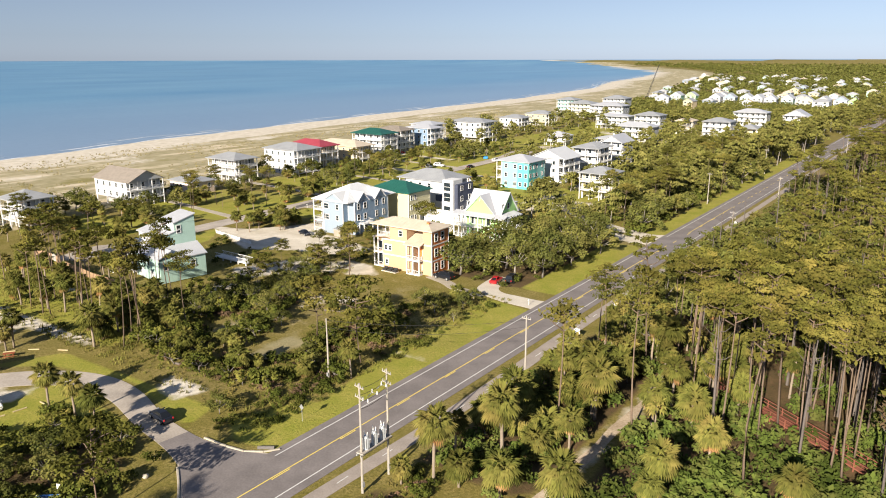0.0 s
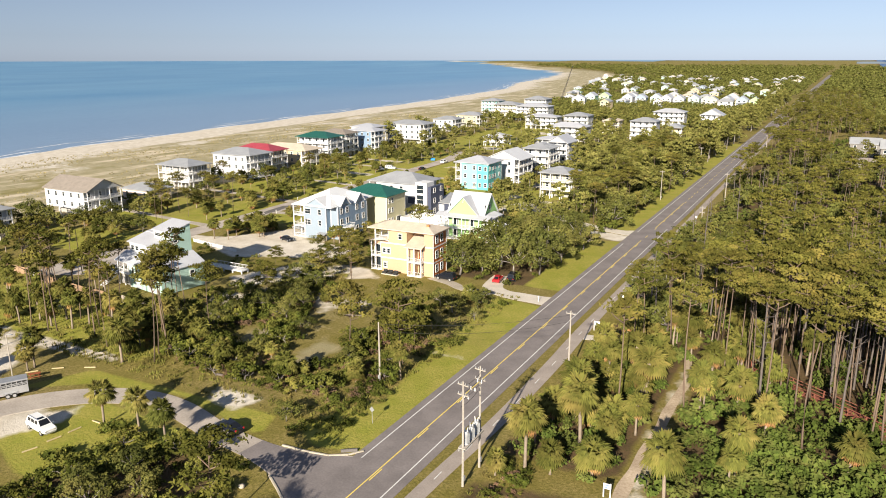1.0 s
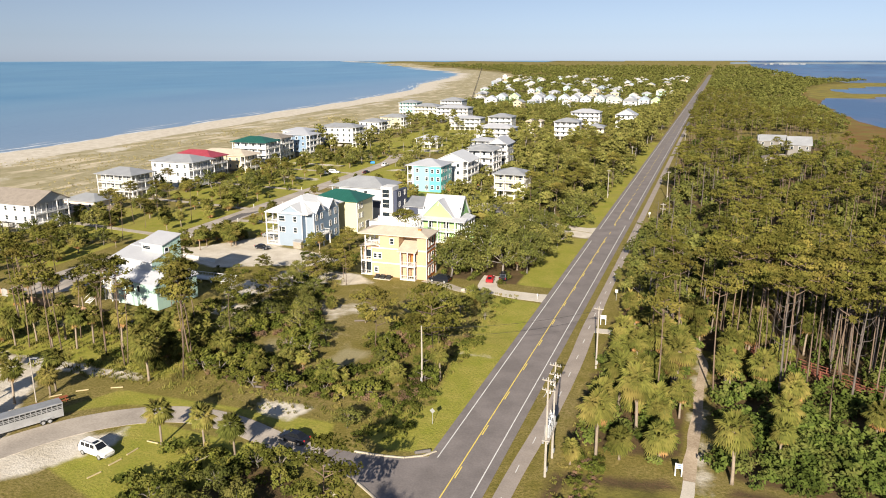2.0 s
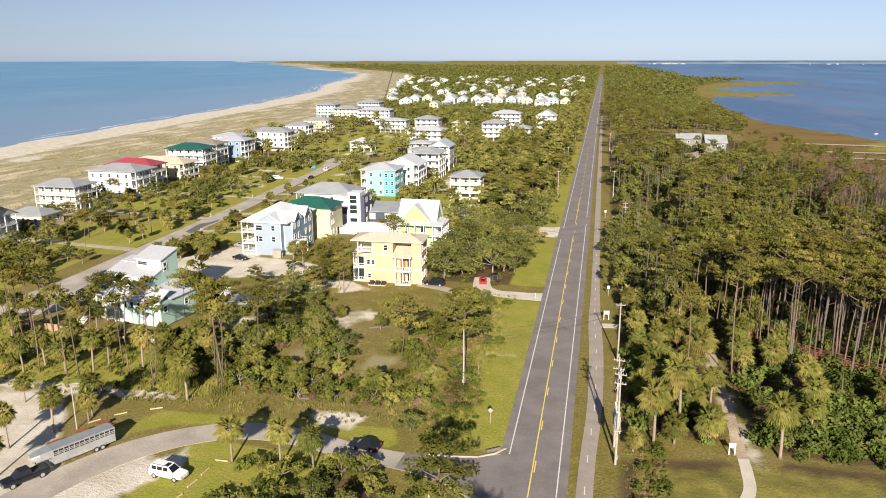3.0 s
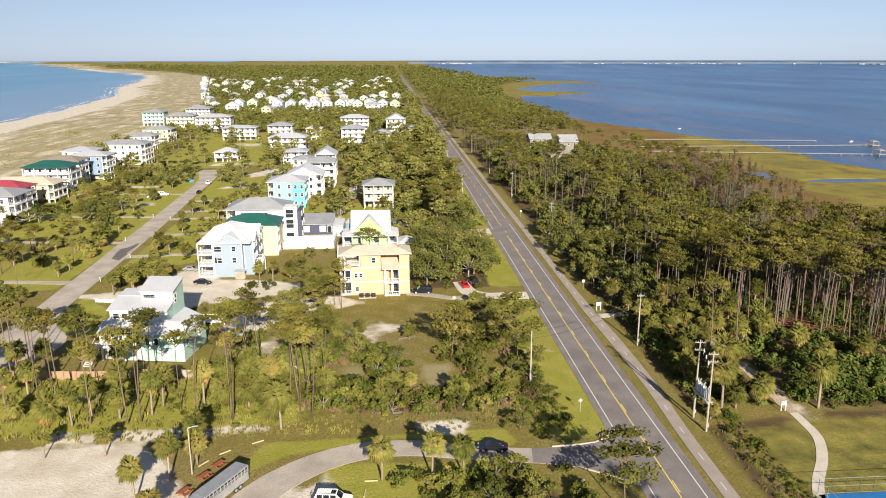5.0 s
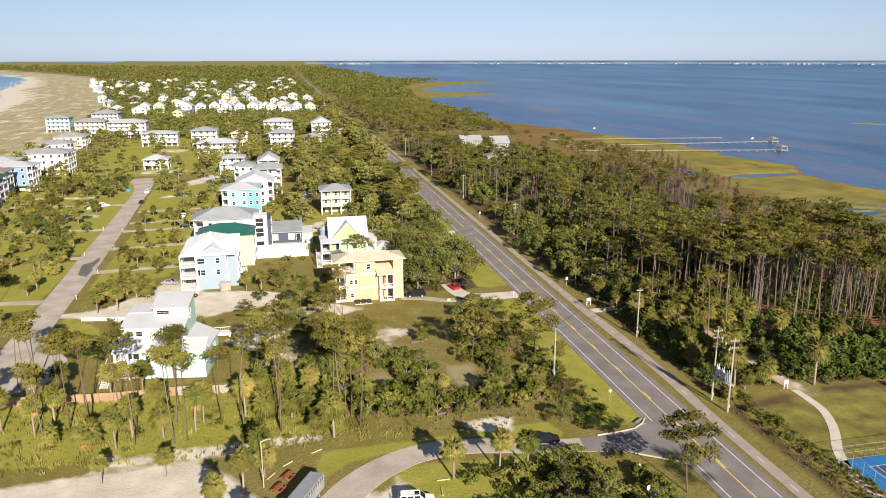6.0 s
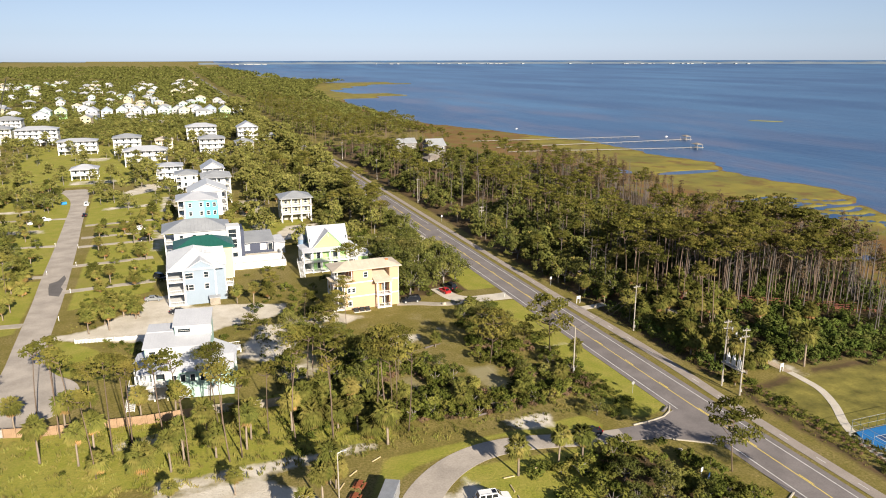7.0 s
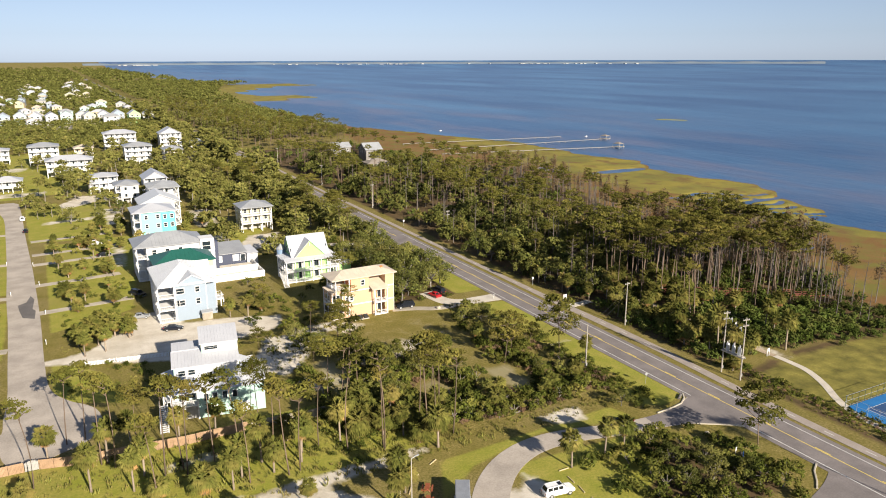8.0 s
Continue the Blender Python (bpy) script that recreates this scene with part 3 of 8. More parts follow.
def surf(shift, width, seed, label):
    """A broken line of foam along the gulf beach, shift metres seaward of the waterline."""
    rs = np.random.default_rng(seed)
    s = Solid()
    y, step = 20.0, 3.0
    while y < 1900:
        n = int(rs.integers(5, 26))
        rows = []
        for k in range(n):
            yy = y + k * step
            x = float(between(GULF, yy)) + 3.5 - 1.5 * math.sin(yy * 0.05) - shift + 0.7 * math.sin(yy * 0.21 + seed) + rs.uniform(-0.2, 0.2)
            w = width * math.sin(math.pi * (k + 0.5) / n) * rs.uniform(0.5, 1.2)
            rows.append((x, yy, w))
        verts = [(x - w, v, -0.53) for x, v, w in rows] + [(x + 0.3 * w, v, -0.5) for x, v, w in rows]
        s.add(verts, [(k, n + k, n + k + 1, k + 1) for k in range(n - 1)])
        y += n * step + rs.uniform(0, 9) * (1 + shift * 0.5)
        step = 3.0 + y * 0.006
    tagged(new("surf", s.mesh("surf", M_FOAM)), label, "surf", kind="stuff")


M_FOAM = surface("sea_foam", (0.62, 0.64, 0.66), (0.80, 0.81, 0.82), 1.0, 0.8, 0.2, local=False)
surf(0.3, 2.4, 3, "thin white wash along the beach's edge")
surf(9.0, 2.6, 5, "low white breaker just off the beach")
surf(19.0, 1.6, 8, "faint outer line of breaking foam")

# ---- roads and paths ----


def ribbon(name, rows, material, z, label, category, thick=0.06, kind="structure"):
    """A paved strip along rows of (x, y, width), with an edge down into the ground."""
    s = Solid()
    left, right = [], []
    for k, (x, y, w) in enumerate(rows):
        ax, ay, _ = rows[max(k - 1, 0)]
        bx, by, _ = rows[min(k + 1, len(rows) - 1)]
        d = Vector((bx - ax, by - ay, 0)).normalized()
        n = Vector((-d.y, d.x, 0)) * (w / 2)
        left.append(Vector((x, y, z)) + n)
        right.append(Vector((x, y, z)) - n)
    down = Vector((0, 0, -thick - 0.15))
    m = len(rows)
    verts = left + right + [p + down for p in left] + [p + down for p in right]
    faces = []
    for k in range(m - 1):
        faces += [(m + k, m + k + 1, k + 1, k), (k, k + 1, 2 * m + k + 1, 2 * m + k), (m + k + 1, m + k, 3 * m + k, 3 * m + k + 1)]
    s.add(verts, faces)
    return tagged(new(name, s.mesh(name, material)), label, category, kind=kind)


def smooth_line(points, steps=6):
    """Points of (x, y, w) joined by a smooth curve."""
    p = [Vector(q) for q in points]
    p = [2 * p[0] - p[1], *p, 2 * p[-1] - p[-2]]
    out = []
    for a, b, c, d in zip(p, p[1:], p[2:], p[3:]):
        for k in range(steps):
            t = k / steps
            out.append(0.5 * ((2 * b) + (c - a) * t + (2 * a - 5 * b + 4 * c - d) * t**2 + (3 * b - a - 3 * c + d) * t**3))
    out.append(p[-2])
    return [tuple(q) for q in out]


road = ribbon("road", [(-0.55, y, 9.7) for y in (-400, -100, 0, 50, 100, 200, 400, 800, 1600, 2600)], M_ASPHALT, 0.05, "two-lane grey asphalt highway with painted lines", "road")


def lines(name, material, spans, label, z=0.062):
    """Painted lines on the road: spans of (x, y0, y1, width)."""
    s = Solid()
    for x, y0, y1, w in spans:
        s.add([(x - w / 2, y0, z), (x + w / 2, y0, z), (x + w / 2, y1, z), (x - w / 2, y1, z)], [(0, 1, 2, 3)])
    ob = part(name, s, material, road, label)
    return ob


lines("edge_line", M_LINE_W, [(-4.18, -400, 46, 0.16), (-4.18, 60, 190, 0.16), (-4.18, 206, 1500, 0.16)], "white edge line")
lines("edge_line", M_LINE_W, [(2.98, -400, 214, 0.16), (2.98, 224, 1500, 0.16)], "white edge line")
yellow = [(-0.62, -400, 196, 0.17), (-0.62, 214, 260, 0.17)]
yellow += [(-0.32, y, y + 3.0, 0.17) for y in range(-100, 400, 12)] + [(-0.62, y, y + 3.0, 0.13) for y in range(268, 900, 12)]
lines("centre_line", M_LINE_Y, yellow, "yellow centre line")

path_rows = smooth_line([(6.3, -380, 2.4), (6.3, -60, 2.4), (6.3, 20, 2.2), (6.4, 44, 2.2), (6.7, 60, 2.2), (7.5, 78, 2.4), (7.5, 100, 2.7), (7.0, 118, 2.6), (6.9, 140, 2.1), (6.8, 190, 1.9), (6.7, 300, 1.9), (6.6, 700, 1.9)], 5)
bike_path = ribbon("pavement", path_rows, M_PATH, 0.06, "grey asphalt bicycle path beside the highway", "path")
dashes = Solid()
for y in range(20, 220, 8):
    x = float(np.interp(y, [r[1] for r in path_rows], [r[0] for r in path_rows]))
    dashes.add([(x - 0.06, y, 0.072), (x + 0.06, y, 0.072), (x + 0.06, y + 2, 0.072), (x - 0.06, y + 2, 0.072)], [(0, 1, 2, 3)])
part("dash_line", dashes, M_LINE_W, bike_path, "worn white dashes")

ribbon("pavement", smooth_line([(28.1, 65.6, 1.5), (28, 62, 1.6), (27.4, 57, 1.6), (24.5, 51, 1.6), (20, 44.5, 1.6), (17.2, 38, 1.6), (16.8, 30, 1.6), (16.4, 10, 1.6), (13.5, -6, 1.6), (10.2, -14, 1.6)]), M_CONC, 0.05, "pale concrete footpath curving through the lawn", "path")
ribbon("pavement", [(8.2, 115.6, 2.6), (12.5, 116, 2.4), (15.6, 116.4, 2.4)], M_CONC, 0.045, "short concrete spur beside the bicycle path", "path")
ribbon("trail", smooth_line([(28.1, 65.7, 1.5), (28.0, 69.5, 1.9), (28.2, 74, 1.5), (28.3, 79, 1.8), (28.6, 86, 1.4), (28.5, 92, 1.6), (28.8, 99, 1.3), (29.1, 105, 1.5), (28.2, 110, 1.3), (27.0, 116, 1.2)], 4), surface("trail_sand", (0.34, 0.245, 0.155), (0.62, 0.51, 0.38), 0.5, 0.95, 0.3, local=False, stain=0.4), 0.03, "narrow sandy trail into the pine woods", "path", 0.02)
ribbon("side_road", smooth_line([(-3.8, 53.5, 14.5), (-7, 53.8, 11.5), (-11, 54.4, 7.2), (-17, 55, 4.6), (-26, 56.2, 4.2), (-36, 58.6, 4.6), (-44, 58.6, 5.0), (-51, 55.8, 5.4), (-57, 50.5, 5.8), (-61, 44, 6.0), (-64, 36, 6.2), (-67, 20, 6.5), (-66, 6, 6.5), (-59, -3, 6.5), (-48, -4, 6.5), (-39, 3, 6.8), (-33, 11, 7.2)]), M_ASPHALT_OLD, 0.042, "worn pale grey side road curving into a car park", "road")
ribbon("side_road", smooth_line([(-3.7, 53.5, 13.6), (-7, 53.8, 11.0), (-11, 54.4, 6.8), (-15, 54.8, 4.9), (-19, 55.25, 4.3)]), M_ASPHALT, 0.047, "darker asphalt mouth of the side road", "road")
ribbon("side_road", smooth_line([(-3.8, 21.5, 17), (-8, 21.5, 12), (-14, 21, 9), (-24, 19, 8), (-34, 14.5, 7.6), (-40, 8, 7.2)]), M_ASPHALT, 0.040, "grey asphalt entrance from the highway", "road")
ribbon("side_road", smooth_line([(-122.5, 93, 4), (-121.5, 97, 10), (-119.5, 102, 17), (-118.5, 108, 17), (-120.6, 115, 12), (-122.2, 124, 7.8), (-123.0, 140, 7.2), (-123.9, 170, 7.4), (-125.0, 195, 7.6), (-126.4, 230, 7.2), (-128.6, 274, 6.6), (-131.0, 320, 7.0), (-134.5, 345, 11), (-136, 352, 13), (-136.5, 358, 9)]), M_ASPHALT_OLD, 0.045, "pale grey residential street ending in a turning circle", "road")
ribbon("side_road", smooth_line([(-4.5, 204, 8), (-9, 204, 5), (-18, 207, 4.5), (-34, 216, 4.2), (-46, 226, 4)]), M_CONC, 0.040, "pale shell side lane", "road")


def drive(rows, label="pale concrete driveway", z=0.036):
    ribbon("driveway", smooth_line(rows, 4), M_DRIVE, z, label, "driveway")


drive([(-18, 131.5, 3.0), (-22, 131.2, 3.0), (-26, 131.8, 2.8), (-30, 134, 2.8), (-36, 136, 3)], "curved pale concrete driveway to the yellow house")
ribbon("driveway", smooth_line([(-3.9, 132, 6.5), (-7, 132, 5.4), (-12, 132.2, 5.2), (-16, 132.8, 4.4), (-19.5, 135, 4.8), (-20.8, 139, 4.4), (-21.6, 145, 4.0)], 4), M_CONC, 0.034, "white crushed-shell apron leading under the oaks", "driveway")
for y0, x1 in ((178, -97), (206, -98), (232, -95), (246, -94), (268, -95)):
    drive([(-120.4 - (y0 - 158) * 0.03, y0, 3.4), (-108, y0 + 1.5, 2.8), (x1, y0 + 3, 3.6)])
for y0, x1 in ((152, -172), (196, -184), (236, -180), (284, -186)):
    drive([(-127 - (y0 - 150) * 0.02, y0, 3.2), (-145, y0 + 2, 2.6), (x1, y0 + 5, 3.2)])


def patch(points, material, z, name="tar_patch", label="dark tar patch on the street"):
    s = Solid()
    n = len(points)
    s.add([(x, y, z) for x, y in points], [tuple(range(n))])
    tagged(new(name, s.mesh(name, material)), label, "road patch", kind="structure")


patch([(-124.4, 176), (-121.6, 174), (-121.4, 181), (-122.2, 183), (-121.8, 192), (-122.8, 196), (-123.8, 190), (-125.8, 188), (-125.4, 183)], M_PATCH, 0.052)


def kerb(points, label="low concrete kerb at the junction"):
    """A rounded kerb stone row along points (x, y)."""
    s = Solid()
    for (ax, ay), (bx, by) in zip(points, points[1:]):
        d = Vector((bx - ax, by - ay, 0)).normalized()
        n = Vector((-d.y, d.x, 0)) * 0.16
        a, b = Vector((ax, ay, 0)), Vector((bx, by, 0)) - d * 0.02
        verts = []
        for p in (a, b):
            verts += [p - n, p - n + Vector((0, 0, 0.13)), p - n * 0.6 + Vector((0, 0, 0.17)), p + n * 0.6 + Vector((0, 0, 0.17)), p + n + Vector((0, 0, 0.13)), p + n]
        s.add(verts, [(k, k + 1, 7 + k, 6 + k) for k in range(5)] + [(5, 4, 3, 2, 1, 0), (6, 7, 8, 9, 10, 11)])
    tagged(new("kerb", s.mesh("kerb", M_KERB)), label, "kerb", kind="structure")


kerb([(-4.9, 61.5), (-6.2, 59.8), (-8.4, 58.4), (-11.2, 57.9), (-15.5, 57.6)])
kerb([(-5.0, 46.0), (-6.6, 47.4), (-9.2, 49.2), (-12.0, 51.0)])
kerb([(-5.0, 31.4), (-7.2, 30.2), (-9.6, 28.0), (-11.5, 26.6)])

# ---- house building ----
BLOCKS = []  # ground plans that no plant may stand in: x0, x1, y0, y1


def wall(parent, material, x0, x1, y0, y1, z0, z1, label="", name="wall"):
    return part(name, Solid().box(x0, x1, y0, y1, z0, z1), material, parent, label)


def hip_roof(parent, material, x0, x1, y0, y1, z, rise, over=0.6, label="", ridge=None, seamed=True):
    """A hipped roof with eaves and a fascia; its ridge runs along the longer side."""
    x0, x1, y0, y1 = x0 - over, x1 + over, y0 - over, y1 + over
    w, d = x1 - x0, y1 - y0
    cx, cy = (x0 + x1) / 2, (y0 + y1) / 2
    if w >= d:
        r = (w - d) / 2 * 0.92 if ridge is None else ridge / 2
        a, b = (cx - r - 0.15, cy, z + rise), (cx + r + 0.15, cy, z + rise)
        faces = [(4, 5, 9, 8), (6, 7, 8, 9), (5, 6, 9), (7, 4, 8)]
    else:
        r = (d - w) / 2 * 0.92 if ridge is None else ridge / 2
        a, b = (cx, cy - r - 0.15, z + rise), (cx, cy + r + 0.15, z + rise)
        faces = [(5, 6, 9, 8), (7, 4, 8, 9), (4, 5, 8), (6, 7, 9)]
    t = 0.22
    verts = [(x0, y0, z - t), (x1, y0, z - t), (x1, y1, z - t), (x0, y1, z - t), (x0, y0, z), (x1, y0, z), (x1, y1, z), (x0, y1, z), a, b]
    faces += [(3, 2, 1, 0), (0, 1, 5, 4), (1, 2, 6, 5), (2, 3, 7, 6), (3, 0, 4, 7)]
    ob = part("roof", Solid().add(verts, faces), material, parent, label)
    if seamed:
        seams(ob, material, verts, w >= d)
    return ob


def seams(ob, material, v, along_x):
    """Raised seams up the two large faces of a hipped roof."""
    s = Solid()
    x0, x1, y0, y1 = v[4][0], v[5][0], v[4][1], v[6][1]
    a, b = Vector(v[8]), Vector(v[9])
    if along_x:
        n = max(3, int((x1 - x0) / 1.1))
        for k in range(1, n):
            x = x0 + (x1 - x0) * k / n
            for y in (y0, y1):
                top = (x, a.y, a.z) if a.x <= x <= b.x else ((x, y + (a.y - y) * (x - x0) / (a.x - x0), v[4][2] + (a.z - v[4][2]) * (x - x0) / (a.x - x0)) if x < a.x else (x, y + (a.y - y) * (x1 - x) / (x1 - b.x), v[4][2] + (a.z - v[4][2]) * (x1 - x) / (x1 - b.x)))
                s.tube((x, y, v[4][2] + 0.02), (top[0], top[1], top[2] + 0.02), 0.03, 0.03, 4)
    else:
        n = max(3, int((y1 - y0) / 1.1))
        for k in range(1, n):
            y = y0 + (y1 - y0) * k / n
            for x in (x0, x1):
                top = (a.x, y, a.z) if a.y <= y <= b.y else ((x + (a.x - x) * (y - y0) / (a.y - y0), y, v[4][2] + (a.z - v[4][2]) * (y - y0) / (a.y - y0)) if y < a.y else (x + (a.x - x) * (y1 - y) / (y1 - b.y), y, v[4][2] + (a.z - v[4][2]) * (y1 - y) / (y1 - b.y)))
                s.tube((x, y, v[4][2] + 0.02), (top[0], top[1], top[2] + 0.02), 0.03, 0.03, 4)
    tagged(part("roof_seams", s, material, ob), kind="stuff")


def gable_roof(parent, material, gable, x0, x1, y0, y1, z, rise, axis="y", over=0.5, label="", windows=False):
    """A gabled roof of two slabs with thickness, its ridge along axis, and the gable walls under it."""
    s = Solid()
    t = 0.2
    if axis == "y":
        cx = (x0 + x1) / 2
        k = rise / (cx - x0)
        for e, sg in ((x0 - over, -1), (x1 + over, 1)):
            ze = z - k * over
            a = [(e, y0 - over, ze), (cx, y0 - over, z + rise), (cx, y1 + over, z + rise), (e, y1 + over, ze)]
            verts = a + [(p[0], p[1], p[2] + t) for p in a]
            faces = [(0, 1, 2, 3), (7, 6, 5, 4), (4, 5, 1, 0), (5, 6, 2, 1), (6, 7, 3, 2), (7, 4, 0, 3)]
            s.add(verts, faces if sg < 0 else [f[::-1] for f in faces])
        for y in (y0, y1):
            g = Solid()
            g.add([(x0, y, z), (x1, y, z), (cx, y, z + rise - 0.02), (x0, y + 0.2 * (1 if y == y0 else -1), z), (x1, y + 0.2 * (1 if y == y0 else -1), z), (cx, y + 0.2 * (1 if y == y0 else -1), z + rise - 0.02)], [(0, 1, 2), (5, 4, 3), (0, 3, 4, 1), (1, 4, 5, 2), (2, 5, 3, 0)])
            part("gable", g, gable, parent)
    else:
        cy = (y0 + y1) / 2
        k = rise / (cy - y0)
        for e, sg in ((y0 - over, 1), (y1 + over, -1)):
            ze = z - k * over
            a = [(x0 - over, e, ze), (x0 - over, cy, z + rise), (x1 + over, cy, z + rise), (x1 + over, e, ze)]
            verts = a + [(p[0], p[1], p[2] + t) for p in a]
            faces = [(0, 1, 2, 3), (7, 6, 5, 4), (4, 5, 1, 0), (5, 6, 2, 1), (6, 7, 3, 2), (7, 4, 0, 3)]
            s.add(verts, [f[::-1] for f in faces] if sg < 0 else faces)
        for x in (x0, x1):
            e = 0.2 * (1 if x == x0 else -1)
            g = Solid()
            g.add([(x, y0, z), (x, y1, z), (x, cy, z + rise - 0.02), (x + e, y0, z), (x + e, y1, z), (x + e, cy, z + rise - 0.02)], [(0, 1, 2), (5, 4, 3), (0, 3, 4, 1), (1, 4, 5, 2), (2, 5, 3, 0)])
            part("gable", g, gable, parent)
    return part("roof", s, material, parent, label)


def shed_roof(parent, material, x0, x1, y0, y1, z_a, z_b, axis="y", over=0.4, label=""):
    """A single-pitch roof slab, from height z_a at the low end of the axis to z_b at its high end, with raised seams."""
    t = 0.2
    x0, x1, y0, y1 = x0 - over, x1 + over, y0 - over, y1 + over
    if axis == "y":
        lo = [(x0, y0, z_a), (x1, y0, z_a), (x1, y1, z_b), (x0, y1, z_b)]
    else:
        lo = [(x0, y0, z_a), (x1, y0, z_b), (x1, y1, z_b), (x0, y1, z_a)]
    verts = lo + [(p[0], p[1], p[2] + t) for p in lo]
    ob = part("roof", Solid().add(verts, [(3, 2, 1, 0), (4, 5, 6, 7), (0, 1, 5, 4), (1, 2, 6, 5), (2, 3, 7, 6), (3, 0, 4, 7)]), material, parent, label)
    s = Solid()
    if axis == "y":
        n = int((x1 - x0) / 0.6)
        for k in range(1, n):
            x = x0 + (x1 - x0) * k / n
            s.tube((x, y0, z_a + t + 0.01), (x, y1, z_b + t + 0.01), 0.028, 0.028, 4)
    else:
        n = int((y1 - y0) / 0.6)
        for k in range(1, n):
            y = y0 + (y1 - y0) * k / n
            s.tube((x0, y, z_a + t + 0.01), (x1, y, z_b + t + 0.01), 0.028, 0.028, 4)
    tagged(part("roof_seams", s, material, ob), kind="stuff")
    return ob


WINDOW_CACHE = {}


def window(parent, side, plane, u, z, w=1.0, h=1.4, whole=False, trim=None):
    """A framed window with a glass pane on a wall that looks to side (S, N, W, E) at that plane; u is its middle along the wall."""
    trim = trim or M_WHITE
    key = (w, h, trim.name)
    if key not in WINDOW_CACHE:
        f = Solid()
        b = 0.13
        f.box(-w / 2 - b, w / 2 + b, -0.09, 0.02, h, h + b).box(-w / 2 - b, w / 2 + b, -0.12, 0.02, -b, 0)
        f.box(-w / 2 - b, -w / 2, -0.09, 0.02, 0, h).box(w / 2, w / 2 + b, -0.09, 0.02, 0, h)
        f.box(-w / 2, w / 2, -0.06, 0.02, h * 0.48, h * 0.53)
        p = Solid().box(-w / 2, w / 2, -0.03, 0.02, 0, h)
        WINDOW_CACHE[key] = (f.mesh("window", trim), p.mesh("pane", M_GLASS))
    fm, pm = WINDOW_CACHE[key]
    turn = {"S": 0, "E": 90, "N": 180, "W": -90}[side]
    at = {"S": (u, plane, z), "N": (u, plane, z), "E": (plane, u, z), "W": (plane, u, z)}[side]
    ob = new("window", fm)
    ob.parent = parent
    ob.matrix_basis = pose(*at, 0, 0, turn)
    if whole:
        ob.data = whole_window(w, h, f"far_{w}_{h}")
        return ob
    pane = new("pane", pm)
    pane.parent = ob
    return ob


def whole_window(w, h, key):
    """Frame and glass in one mesh, for houses far off."""
    if key not in WINDOW_CACHE:
        f = Solid().box(-w / 2 - 0.13, w / 2 + 0.13, -0.05, 0.02, -0.13, h + 0.13).box(-w / 2, w / 2, -0.07, 0.0, 0, h)
        me = f.mesh("window", M_WHITE, M_GLASS)
        for p in list(me.polygons)[6:]:
            p.material_index = 1
        WINDOW_CACHE[key] = me
    return WINDOW_CACHE[key]


def window_row(parent, side, plane, a, b, n, zs, w=1.0, h=1.4, whole=False):
    for z in zs:
        for k in range(n):
            window(parent, side, plane, a + (b - a) * (k + 0.5) / n, z, w, h, whole)


def opening(parent, side, plane, u0, u1, z0, z1, name="doorway", material=None):
    """A dark glazed door or garage opening, set in a white frame."""
    d = 0.05
    m = (u0 + u1) / 2
    f, p = Solid(), Solid()
    w = u1 - u0
    f.box(-w / 2 - 0.12, -w / 2, -d, 0.02, 0, z1 - z0 + 0.12).box(w / 2, w / 2 + 0.12, -d, 0.02, 0, z1 - z0 + 0.12).box(-w / 2, w / 2, -d, 0.02, z1 - z0, z1 - z0 + 0.12)
    p.box(-w / 2, w / 2, -0.025, 0.02, 0, z1 - z0)
    turn = {"S": 0, "E": 90, "N": 180, "W": -90}[side]
    at = {"S": (m, plane, z0), "N": (m, plane, z0), "E": (plane, m, z0), "W": (plane, m, z0)}[side]
    ob = part(name, f, M_WHITE, parent)
    ob.matrix_basis = pose(*at, 0, 0, turn)
    part("pane", p, material or M_GLASS, ob)


def porch(parent, x0, x1, y0, y1, levels, top, rail_sides="SWEN", columns=(2, 2), material=None, floor_thick=0.22, rail=True):
    """Open decks at the given heights on white columns, with railings; top is where the columns end."""
    mw = material or M_WHITE
    nx, ny = columns
    spots = set()
    for i in range(nx):
        for j in range(ny):
            if i in (0, nx - 1) or j in (0, ny - 1):
                spots.add((x0 + 0.15 + (x1 - x0 - 0.3) * (i / (nx - 1) if nx > 1 else 0), y0 + 0.15 + (y1 - y0 - 0.3) * (j / (ny - 1) if ny > 1 else 0)))
    for px, py in sorted(spots):
        part("column", Solid().box(px - 0.13, px + 0.13, py - 0.13, py + 0.13, 0, top), mw, parent)
    for z in levels:
        deck = part("deck", Solid().box(x0, x1, y0, y1, z - floor_thick, z), mw, parent)
        if not rail:
            continue
        for side in rail_sides:
            r = Solid()
            a, b, c = {"S": (x0, x1, y0 + 0.08), "N": (x0, x1, y1 - 0.08), "W": (y0, y1, x0 + 0.08), "E": (y0, y1, x1 - 0.08)}[side]
            n = max(2, int((b - a) / 0.45))
            spans = [(a, b, z + 0.92, z + 1.0, 0.05), (a, b, z + 0.12, z + 0.18, 0.03)]
            spans += [(a + (b - a) * k / n - 0.02, a + (b - a) * k / n + 0.02, z + 0.18, z + 0.92, 0.02) for k in range(1, n)]
            for u0, u1, v0, v1, h in spans:
                if side in "SN":
                    r.box(u0, u1, c - h, c + h, v0, v1)
                else:
                    r.box(c - h, c + h, u0, u1, v0, v1)
            part("railing", r, mw, deck)


def corner_trim(parent, x0, x1, y0, y1, z0, z1):
    for x, sx in ((x0, -1), (x1, 1)):
        for y, sy in ((y0, -1), (y1, 1)):
            a, b = sorted((x + sx * 0.02, x - sx * 0.16))
            c, d = sorted((y + sy * 0.02, y - sy * 0.16))
            part("corner_trim", Solid().box(a, b, c, d, z0, z1), M_WHITE, parent)


